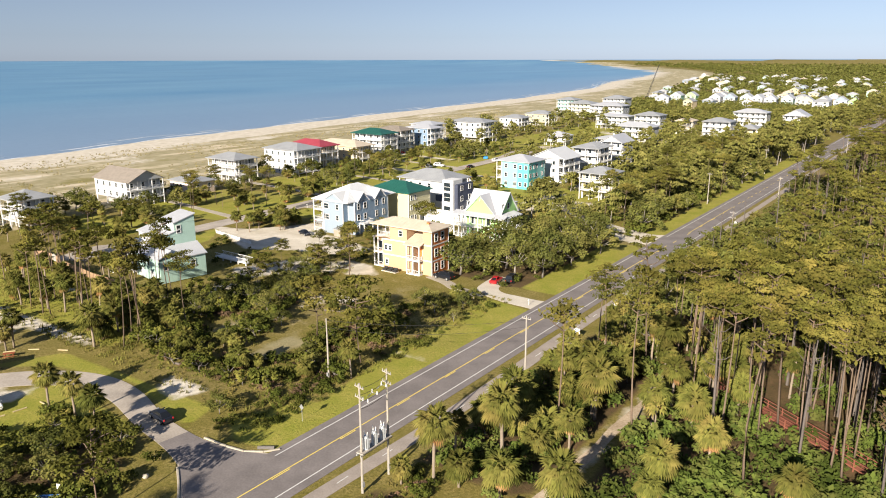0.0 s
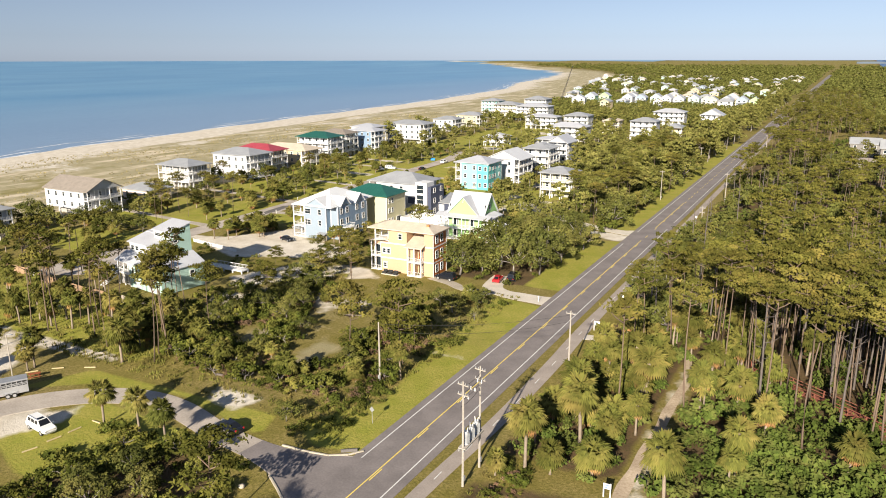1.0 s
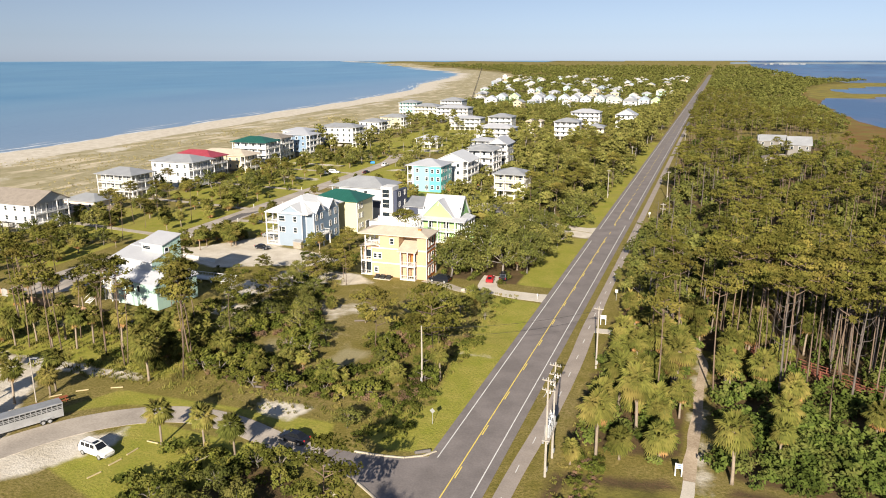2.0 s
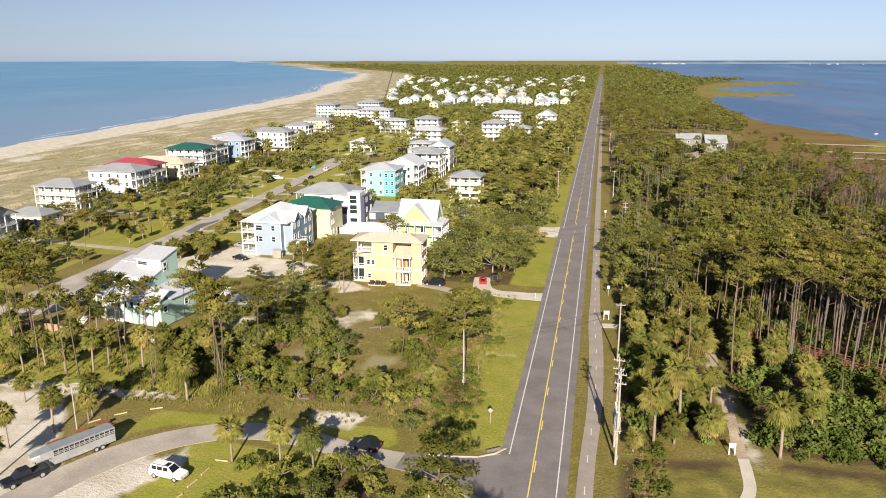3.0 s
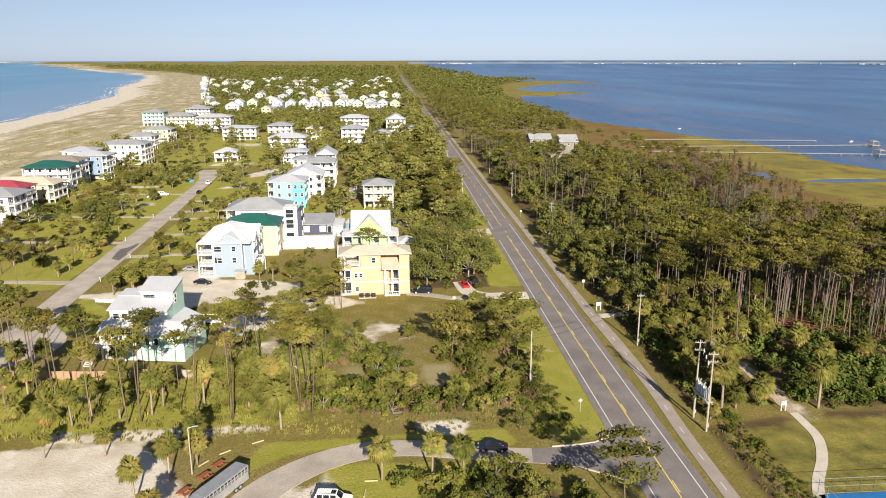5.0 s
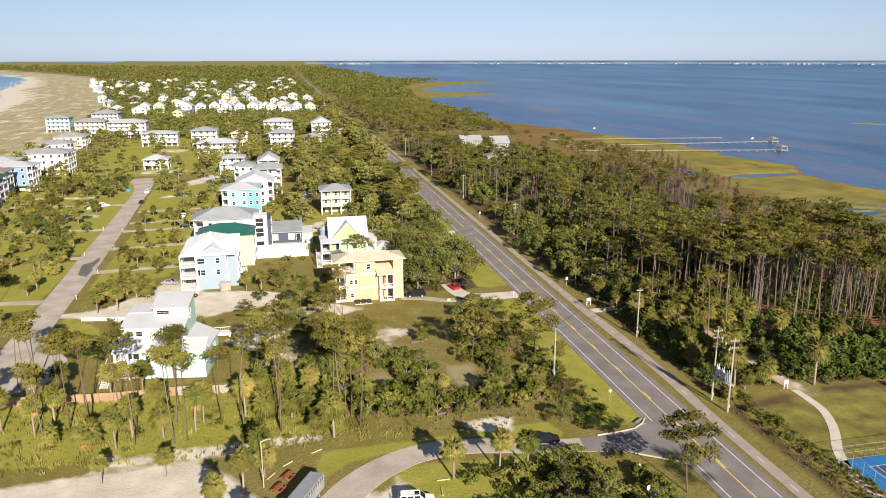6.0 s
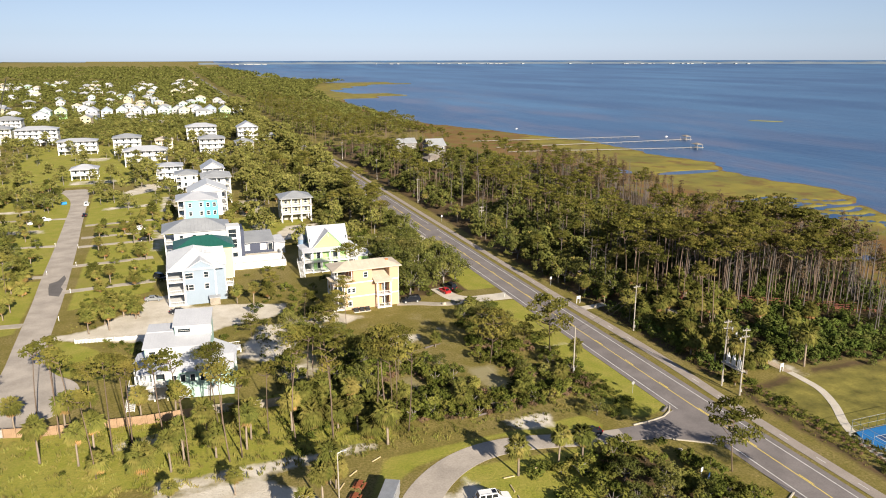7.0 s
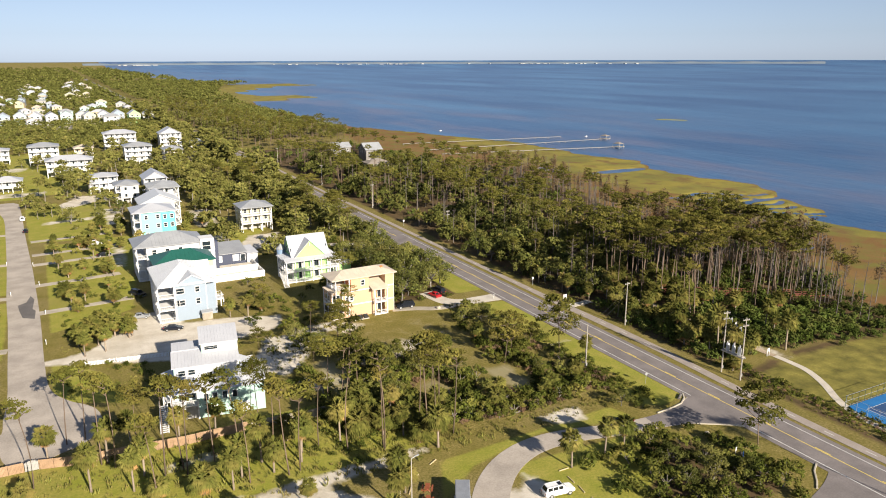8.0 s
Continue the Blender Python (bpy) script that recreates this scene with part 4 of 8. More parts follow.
def outside_stair(parent, x0, x1, y0, y1, z0, z1, axis="y", n=14):
    """A straight open timber stair."""
    s = Solid()
    for k in range(n):
        z = z0 + (z1 - z0) * (k + 1) / n
        if axis == "y":
            a, b = y0 + (y1 - y0) * k / n, y0 + (y1 - y0) * (k + 1) / n
            s.box(x0, x1, min(a, b), max(a, b), z - 0.06, z)
        else:
            a, b = x0 + (x1 - x0) * k / n, x0 + (x1 - x0) * (k + 1) / n
            s.box(min(a, b), max(a, b), y0, y1, z - 0.06, z)
    if axis == "y":
        for x in (x0, x1):
            s.tube((x, y0, z0), (x, y1, z1), 0.09, 0.09, 4).tube((x, y0, z0 + 1), (x, y1, z1 + 1), 0.05, 0.05, 4)
    else:
        for y in (y0, y1):
            s.tube((x0, y, z0), (x1, y, z1), 0.09, 0.09, 4).tube((x0, y, z0 + 1), (x1, y, z1 + 1), 0.05, 0.05, 4)
    part("stair", s, M_WHITE, parent)


def place_of(label, x, y, rz=0.0, group="beach houses"):
    return thing("house", label, "house", (x, y, 0), rz, group)


def block(x0, x1, y0, y1, m=1.5):
    BLOCKS.append((x0 - m, x1 + m, y0 - m, y1 + m))


# ---- the yellow house ----
def yellow_house():
    h = place_of("three-storey yellow stucco house with orange walls and a cream hipped roof", -45, 141, 2)
    h.scale = (1, 1, 1.05)
    block(-55, -36, 134, 143)
    x0, x1, y0, y1 = -5.2, 9.2, -6.0, 1.6
    wall(h, W_YELLOW, x0, 4.0, y0 + 0.6, y1, 0, 7.0, "yellow walls of the lower storeys")
    wall(h, W_YELLOW, 4.0, 6.6, y0 + 2.6, y1, 0, 7.0)
    wall(h, W_YELLOW, x0 + 2.2, 2.1, y0 + 0.6, y1 - 0.5, 7.0, 10.3, "yellow top storey")
    wall(h, W_YELLOW, 2.1, x1 - 0.02, y0 + 4.4, y1, 7.0, 10.3, "set-back top storey")
    wall(h, W_YELLOW, 6.6, x1, y0 + 0.6, y1, 0, 7.0)
    wall(h, W_YELLOW, 6.8, x1, y0 + 0.6, y0 + 4.4, 7.0, 10.3)
    part("accent_panel", Solid().box(x1, x1 + 0.05, y0 + 0.8, y1 - 0.2, 0.2, 10.0), W_ORANGE, h, "burnt orange side wall")
    part("accent_panel", Solid().box(x0 + 2.14, x0 + 2.2, y0 + 0.65, y1 - 0.6, 7.0, 10.2), W_ORANGE, h, "burnt orange recess wall")
    part("accent_panel", Solid().box(4.3, 5.2, y0 + 2.5, y0 + 2.56, 3.5, 5.9), W_ORANGE, h, "burnt orange porch back wall")
    for z in (3.2, 6.75):
        part("belt_course", Solid().box(x0 - 0.05, 2.9, y0 + 0.52, y0 + 0.6, z, z + 0.28), M_WHITE, h)
        part("belt_course", Solid().box(6.6, x1 + 0.08, y0 + 0.52, y0 + 0.6, z, z + 0.28), M_WHITE, h)
        part("belt_course", Solid().box(x1 + 0.05, x1 + 0.1, y0 + 0.6, y1, z, z + 0.28), M_WHITE, h)
    for y in (y0 + 0.55, y1 - 0.1):
        part("corner_trim", Solid().box(x1 + 0.02, x1 + 0.12, y, y + 0.22, 0, 10.2), M_WHITE, h)
    hip_roof(h, M_ROOF_TAN, x0 - 2.6, x1, y0 + 0.5, y1, 10.4, 1.3, 0.75, "cream hipped roof")
    shed_roof(h, M_ROOF_TAN, 2.5, 6.9, y0 - 1.1, y0 + 4.2, 6.7, 8.4, "y", 0.25, "cream porch roof")
    shed_roof(h, M_ROOF_TAN, x0 - 3.0, x0 + 1.7, y0 + 0.9, y1 - 0.6, 6.9, 7.6, "x", 0.3, "cream side porch roof")
    porch(h, 2.9, 6.8, y0 - 1.0, y0 + 0.55, (0.12, 3.4), 6.7, "SWE", (3, 1))
    part("porch_floor", Solid().box(4.05, 6.55, y0 + 0.55, y0 + 2.5, 3.18, 3.4), M_WHITE, h)
    porch(h, x0 - 3.1, x0, y0 + 0.8, y1 - 0.4, (0.15, 3.5), 6.85, "SW", (2, 3))
    porch(h, x0 - 2.0, x0 + 2.1, y0 + 1.0, y1 - 0.4, (7.5,), 10.3, "SW", (2, 3))
    for z in (1.0, 4.3, 7.8):
        for u in (-3.6, -1.0):
            window(h, "E", x1 + 0.07, u, z, 1.1, 1.7)
    for z in (1.1, 4.5):
        for u in (-4.2, -3.0) if z > 2 else (-4.0,):
            window(h, "S", y0 + 0.56, u, z, 0.75, 1.0)
    window(h, "S", y0 + 0.56, 0.3, 8.1, 0.9, 1.2)
    opening(h, "S", y0 + 2.5, 5.3, 6.3, 0.2, 2.4)
    opening(h, "S", y0 + 2.5, 5.3, 6.3, 3.6, 5.7)
    window_row(h, "N", y1, x0, x1, 4, (1.1, 4.4, 7.8))
    wall(h, W_YELLOW, x0 - 2.9, x0 - 0.02, y0 + 2.0, y1 - 0.6, 0.15, 6.8, "yellow wall behind the side porch")
    opening(h, "S", y0 + 1.98, x0 - 2.7, x0 - 0.3, 0.3, 2.9, "garage_doorway")
    opening(h, "S", y0 + 1.98, x0 - 2.5, x0 - 0.5, 3.75, 5.9)
    part("window_surround", Solid().box(-4.75, -2.45, y0 + 0.55, y0 + 0.6, 4.2, 5.8), M_WHITE, h, "white panel round a pair of windows")
    part("window_surround", Solid().box(-4.55, -3.45, y0 + 0.55, y0 + 0.6, 0.8, 2.4), M_WHITE, h, "white panel round a window")
    opening(h, "W", x0 - 2.93, -3.5, 0.5, 0.2, 2.6)
    opening(h, "W", x0 - 2.93, -3.0, 0.0, 3.6, 5.8)
    part("skylight_box", Solid().box(6.4, 7.1, -3.4, -2.8, 10.9, 11.6), W_ORANGE, h, "small orange roof vent")
    bench = thing("garden_bench", "dark patio seats on a pale slab by the yellow house", "bench", (-46.2, 133.4, 0))
    part("slab", Solid().box(-2.2, 2.2, -0.7, 0.7, 0.0, 0.14), M_CONC, bench, "pale concrete slab")
    for u in (-1.5, 0.0, 1.5):
        part("seat", Solid().box(u - 0.55, u + 0.55, -0.4, 0.45, 0.14, 0.6), M_RUBBER, bench)
        part("backrest", Solid().box(u - 0.55, u + 0.55, 0.3, 0.48, 0.6, 1.05), M_RUBBER, bench)


# ---- the light blue house ----
def blue_house():
    h = place_of("three-storey light blue house with a white metal roof and west balconies", -85, 163)
    block(-95, -77, 153, 175)
    x0, x1, y0, y1 = -3.8, 6.8, -8.8, 8.0
    wall(h, W_BLUE, x0, 4.0, y0, y1, 0, 9.6, "light blue lap siding")
    wall(h, W_BLUE, 4.0, x1, y0 + 2.0, y1, 0, 9.6)
    part("accent_panel", Solid().box(x1, x1 + 0.04, y0 + 2.2, y1 - 0.2, 0.2, 9.4), W_DEEPBLUE, h, "deeper blue side siding")
    part("accent_panel", Solid().box(4.0, 4.04, y0 + 0.2, y0 + 1.9, 0.2, 9.4), W_DEEPBLUE, h)
    corner_trim(h, x0, 4.06, y0, y1, 0, 9.5)
    corner_trim(h, 4.2, x1 + 0.05, y0 + 2, y1, 0, 9.5)
    hip_roof(h, M_ROOF_BRIGHT, x0 - 3.6, x1 - 0.9, y0, 11.6, 9.75, 3.7, 0.6, "white standing-seam metal roof", ridge=3.0)
    gable_roof(h, M_ROOF_BRIGHT, W_BLUE, x0 + 0.4, 4.6, y0 - 0.1, y0 + 6, 9.6, 2.3, "y", 0.4, "white gable roof")
    gable_roof(h, M_ROOF_BRIGHT, W_DEEPBLUE, 1.5, x1 + 0.1, -5.5, -1.0, 9.8, 2.2, "x", 0.35)
    gable_roof(h, M_ROOF_BRIGHT, W_DEEPBLUE, 1.5, x1 + 0.1, 2.0, 6.5, 9.8, 2.2, "x", 0.35)
    porch(h, x0 - 4.3, x0, y0 + 0.1, y1 - 3, (0.1, 3.3, 6.5), 9.6, "SW", (2, 5))
    for z in (4.1, 7.3):
        window(h, "S", y0, -2.5, z, 1.9, 1.4)
        window(h, "S", y0, 1.8, z, 1.0, 1.4)
    window(h, "S", y0, -3.3, 4.1, 0.8, 1.4)
    for z in (1.0, 4.2, 7.4):
        for u in (-5.2, -2.4, 2.6, 5.8):
            window(h, "E", x1 + 0.05, u, z, 1.0, 1.6)
        opening(h, "W", x0, -5, -1.5, z - 0.8, z + 1.4)
        opening(h, "W", x0, 1, 4, z - 0.8, z + 1.4)
    porch(h, x1 + 0.1, x1 + 2.2, y0 + 3.5, y0 + 7.5, (3.3,), 3.3, "SEN", (2, 2))
    box = thing("shed", "small grey plank storage lean-to beside the blue house", "shed", (-81.5, 152.6, 0))
    for k in range(9):
        for sy in (-0.6, 0.55):
            part("board", Solid().box(-1.3 + k * 0.29, -1.05 + k * 0.29, sy, sy + 0.05, 0, 1.9), M_FENCE_GREY, box)
    shed_roof(box, M_ROOF_G, -1.3, 1.3, -0.6, 0.6, 1.9, 2.2, "y", 0.15)


# ---- the cream house with the green roof ----
def cream_house():
    h = place_of("pale cream three-storey house with a dark green metal roof", -82, 181.5)
    block(-92, -73, 175, 189)
    wall(h, W_CREAM, -6.0, 7.4, -5.0, 6.0, 0, 9.6, "pale cream siding")
    corner_trim(h, -6.0, 7.4, -5.0, 6.0, 0, 9.5)
    hip_roof(h, M_ROOF_GREEN, -8.6, 7.4, -5.0, 6.0, 9.7, 2.6, 0.6, "dark green standing-seam roof")
    porch(h, -8.6, -6.0, -4.9, 5.0, (0.1, 3.3, 6.5), 9.6, "SW", (2, 4))
    for z in (1.1, 4.3, 7.3):
        window(h, "S", -5.0, -4.4, z, 0.9, 1.4)
        for u in (-3.6, -1.8):
            window(h, "E", 7.42, u, z, 0.8, 1.4)
        window_row(h, "N", 6.0, -6, 7, 3, (z,))
        opening(h, "W", -6.0, -2, 2, z - 0.8, z + 1.3)
    opening(h, "E", 7.42, 0.6, 3.2, 0.1, 2.4)


# ---- the white house with tower and low wing ----
def white_tower_house():
    h = place_of("modern white house with grey roof, stair tower and navy wing", -83, 201)
    block(-95, -55, 182, 216)
    wall(h, W_WHITE, -7.5, 8.0, -5.5, 8.0, 0, 10.5, "white stucco walls")
    hip_roof(h, M_ROOF_G, -10.8, 9.0, -5.5, 8.0, 10.7, 2.8, 0.6, "grey metal hipped roof")
    wall(h, M_WHITE, 8.0, 12.2, -6.2, -1.0, 0, 11.4, "white stair tower")
    for z, t in ((7.9, 10.5), (4.4, 7.2), (0.3, 2.8)):
        part("screen", Solid().box(8.6, 11.0, -6.28, -6.2, z, t), M_GLASS, h, "dark window screen")
    for z in (7.55, 4.0):
        part("sill", Solid().box(8.4, 11.2, -6.36, -6.2, z, z + 0.25), M_WHITE, h)
    for z in (9.1, 5.7):
        part("mullion", Solid().box(8.6, 11.0, -6.32, -6.28, z, z + 0.12), M_WHITE, h)
    wall(h, W_NAVY, 12.2, 13.4, -5.4, 3.5, 0, 10.0, "navy side bay")
    for z in (1.2, 4.6, 8.0):
        window(h, "E", 13.42, -3.0, z, 1.1, 1.5)
        window(h, "E", 13.42, 1.5, z, 1.1, 1.5)
    porch(h, -10.7, -7.5, -5.5, 7.5, (0.1, 3.6, 7.1), 10.6, "SW", (2, 5))
    for z in (1.0, 4.6, 8.0):
        window_row(h, "S", -5.5, -7.5, 4, 3, (z,), 1.1, 1.5)
        opening(h, "W", -7.5, -2, 3, z - 0.8, z + 1.3)
        window_row(h, "N", 8.0, -7.5, 8, 4, (z,))
    opening(h, "S", -5.5, 4.6, 7.4, 4.0, 6.2, "balcony_door", W_NAVY)
    wall(h, W_NAVY, 12.4, 23.2, 0.0, 10.0, 0, 3.9, "low navy wing")
    wall(h, W_WHITE, 23.2, 26.8, -1.0, 10.0, 0, 3.4, "low white wing")
    shed_roof(h, M_ROOF_G, 12.6, 23.0, 0.0, 10.0, 4.0, 5.6, "y", 0.5, "grey metal lean-to roof")
    shed_roof(h, M_ROOF_W, 23.4, 26.8, -1.0, 10.0, 3.45, 3.7, "x", 0.15)
    for u in (14.4, 19.8):
        opening(h, "S", 0.0, u - 0.9, u + 0.9, 1.4, 3.4, "window", M_WHITE)
    opening(h, "S", 0.0, 21.4, 22.8, 1.2, 3.4)
    g = thing("garden_wall", "white rendered garden wall round a raised terrace", "wall", (-66, 184, 0))
    part("coping", Solid().box(-8.2, 7.7, -0.2, 0.2, 1.9, 2.05), M_WHITE, g)
    part("wall", Solid().box(-8, 7.5, -0.15, 0.15, 0, 1.9), M_WHITE, g)
    part("wall", Solid().box(-8.3, -8, -0.15, 9, 0, 1.9), M_WHITE, g)
    part("wall", Solid().box(7.5, 7.8, -0.15, 15, 0, 1.9), M_WHITE, g)
    part("terrace", Solid().box(-7.9, 7.4, 0.2, 15.9, 0, 0.7), M_CONC, g, "pale paved terrace")
    part("inner_wall", Solid().box(-7.9, 7.4, 6.0, 6.3, 0.7, 2.6), M_WHITE, g)


# ---- the lime green house ----
def lime_house():
    h = place_of("lime green gabled house with white verandas and a pale metal roof", -46, 177)
    block(-57, -32, 166, 187)
    x0, x1, y0, y1 = -5.8, 5.4, -2.6, 6.6
    wall(h, W_PALELIME, x0, x1, y0, y1, 0.3, 3.5, "pale lime ground floor")
    wall(h, W_LIME, x0, x1, y0, y1, 3.5, 7.6, "bright lime upper floor")
    gable_roof(h, M_ROOF_W, W_LIME, x0, x1, -2.6, 6.6, 7.5, 5.5, "x", 0.5, "pale metal gable roof")
    gable_roof(h, M_ROOF_W, W_LIME, -5.4, 4.2, y0 - 0.9, 2.0, 7.4, 4.9, "y", 0.35, "pale front gable roof")
    porch(h, x0 - 2.8, x1 + 2.6, y0 - 2.6, y0, (0.4, 3.6), 6.6, "SWE", (7, 2))
    porch(h, x0 - 2.8, x0, y0, y1 - 2, (0.4, 3.6), 6.6, "WN", (2, 4))
    porch(h, x1, x1 + 2.6, y0, y1 - 2, (0.4, 3.6), 6.6, "EN", (2, 4))
    shed_roof(h, M_ROOF_W, x0 - 2.8, x1 + 2.6, y0 - 2.6, y0 - 0.9, 6.6, 7.4, "y", 0.3, "pale veranda roof")
    shed_roof(h, M_ROOF_W, x0 - 2.8, x0, y0 + 0.3, y1 - 2, 6.6, 7.4, "x", 0.28)
    shed_roof(h, M_ROOF_W, x1, x1 + 2.6, y0 + 0.3, y1 - 2, 7.4, 6.6, "x", 0.28)
    for u in (-3.4, 1.6):
        opening(h, "S", y0, u - 0.7, u + 0.7, 3.9, 5.9)
        opening(h, "S", y0, u - 0.6, u + 0.6, 0.6, 2.6)
        window(h, "E", x1, -1.2, 8.6, 0.9, 1.5)
    window(h, "E", x1, 1.6, 8.6, 0.9, 1.5)
    window_row(h, "E", x1, y0, y1, 4, (1.2, 4.4))
    window_row(h, "W", x0, y0, y1, 4, (1.2, 4.4, 8.4))
    part("eave_bracket", Solid().tube((-0.6, y0 - 1.2, 10.8), (-0.6, y0 - 0.9, 11.7), 0.08, 0.08, 5), M_WHITE, h)
    wall(h, W_PALELIME, 8.2, 13, -2, 5, 0, 3.4, "low side wing")
    hip_roof(h, M_ROOF_W, 8.2, 13, -2, 5, 3.5, 1.4, 0.5)
    part("turret", Solid().tube((-7.0, 5.4, 0), (-7.0, 5.4, 8.6), 1.4, 1.4, 14), W_DEEPBLUE, h, "blue-grey round stair turret", True)
    part("turret_roof", Solid().tube((-7.0, 5.4, 8.6), (-7.0, 5.4, 10.2), 1.7, 0.05, 14), M_ROOF_G, h)
    outside_stair(h, x0 - 4.4, x0 - 3.0, y0 - 6.0, y0 - 0.4, 0, 3.6)


# ---- the mint house with stepped roofs ----
def mint_house():
    h = place_of("pale mint house with stepped pale metal roofs behind a fence", -85, 98.6, -8)
    block(-101, -77, 91, 110)
    wall(h, W_MINT, -12, 0.0, 0.0, 7.6, 0.2, 9.6, "mint green siding")
    wall(h, W_MINT, -6.7, 0.02, 3.2, 8.3, 0.2, 12.6, "mint stair tower")
    wall(h, W_MINT, -8.0, 4.2, -3.0, 0.0, 0.2, 5.6, "pale mint front bay")
    wall(h, W_MINT, 0.02, 4.2, 0.0, 8.2, 0.2, 5.3, "mint side wing")
    # sun on the south faces put in as white sheets over the mint
    wall(h, W_WHITE, -11.9, -0.1, -0.06, 0, 7.6, 9.5, "upper front whitened for the sun on it")
    wall(h, W_WHITE, -6.6, -0.1, 3.14, 3.2, 11.0, 12.5, "tower front whitened for the sun on it")
    shed_roof(h, M_ROOF_W, -12.0, -0.2, -0.1, 4.3, 9.6, 11.0, "y", 0.35, "pale standing-seam metal roof")
    shed_roof(h, M_ROOF_W, -12.0, -7.0, 4.8, 7.8, 11.1, 11.6, "y", 0.2, "pale standing-seam metal roof")
    shed_roof(h, M_ROOF_W, -6.7, -0.1, 3.2, 8.2, 12.6, 14.2, "y", 0.35, "pale metal tower roof")
    part("gable", Solid().add([(-0.2, 3.2, 12.5), (-0.2, 8.3, 12.5), (-0.2, 8.3, 14.15), (-0.2, 3.2, 12.65), (0.02, 3.2, 12.5), (0.02, 8.3, 12.5), (0.02, 8.3, 14.15), (0.02, 3.2, 12.65)], [(0, 3, 2, 1), (4, 5, 6, 7), (0, 1, 5, 4), (1, 2, 6, 5), (2, 3, 7, 6), (3, 0, 4, 7)]), W_MINT, h)
    part("gable", Solid().add([(-0.2, 0.0, 9.5), (-0.2, 4.4, 9.5), (-0.2, 4.4, 11.0), (-0.2, 0.0, 9.7), (0.0, 0.0, 9.5), (0.0, 4.4, 9.5), (0.0, 4.4, 11.0), (0.0, 0.0, 9.7)], [(0, 3, 2, 1), (4, 5, 6, 7), (0, 1, 5, 4), (1, 2, 6, 5), (2, 3, 7, 6), (3, 0, 4, 7)]), W_MINT, h)
    shed_roof(h, M_ROOF_W, 0.4, 4.2, 0.2, 8.2, 7.5, 5.4, "x", 0.35, "pale side lean-to roof")
    shed_roof(h, M_ROOF_W, -13.0, 4.2, -3.2, -0.4, 5.7, 7.4, "y", 0.3, "pale front lean-to roof")
    porch(h, -13.0, -8.0, -3.0, 0, (3.0,), 5.7, "SW", (3, 2))
    porch(h, -14.4, -12.0, 0.1, 6, (3.0,), 6.0, "WN", (2, 3))
    shed_roof(h, M_ROOF_W, -14.4, -12.4, 0.3, 6.2, 6.1, 6.9, "x", 0.25, "pale porch roof")
    outside_stair(h, -15.0, -13.6, -6.6, -1.2, 0, 3.0)
    part("ground_floor_screen", Solid().box(-12.6, -8.1, -2.6, -2.5, 0.2, 2.6), W_GREY, h, "shaded lattice under the deck")
    for u in (-10.6, -8.8):
        window(h, "S", -0.08, u, 8.0, 1.2, 1.0)
    opening(h, "S", -0.05, -11.4, -8.6, 3.2, 5.3)
    for u in (-6.6, -5.0, -3.2, -1.4):
        opening(h, "S", -3.0, u - 0.4, u + 0.4, 3.6, 5.0)
    window(h, "S", 3.12, -4.9, 11.4, 2.4, 0.7)
    window(h, "E", 0.04, 4.2, 10.3, 0.9, 1.7)
    window(h, "E", 4.22, -1.6, 3.2, 0.9, 1.3)
    window(h, "E", 4.22, 5.0, 3.0, 1.0, 1.3)
    for u in (-5.0, 0.2):
        opening(h, "S", -3.02, u - 0.9, u + 0.9, 0.3, 2.3, "doorway", W_WHITE)
    deck = thing("timber_deck", "low white-railed timber walkway behind the mint house", "deck", (-86, 117.5, 0))
    porch(deck, -4, 8, -1.2, 1.2, (0.8,), 0.8, "SN", (5, 2))
    block(-91, -77, 115.5, 119.5, 0)


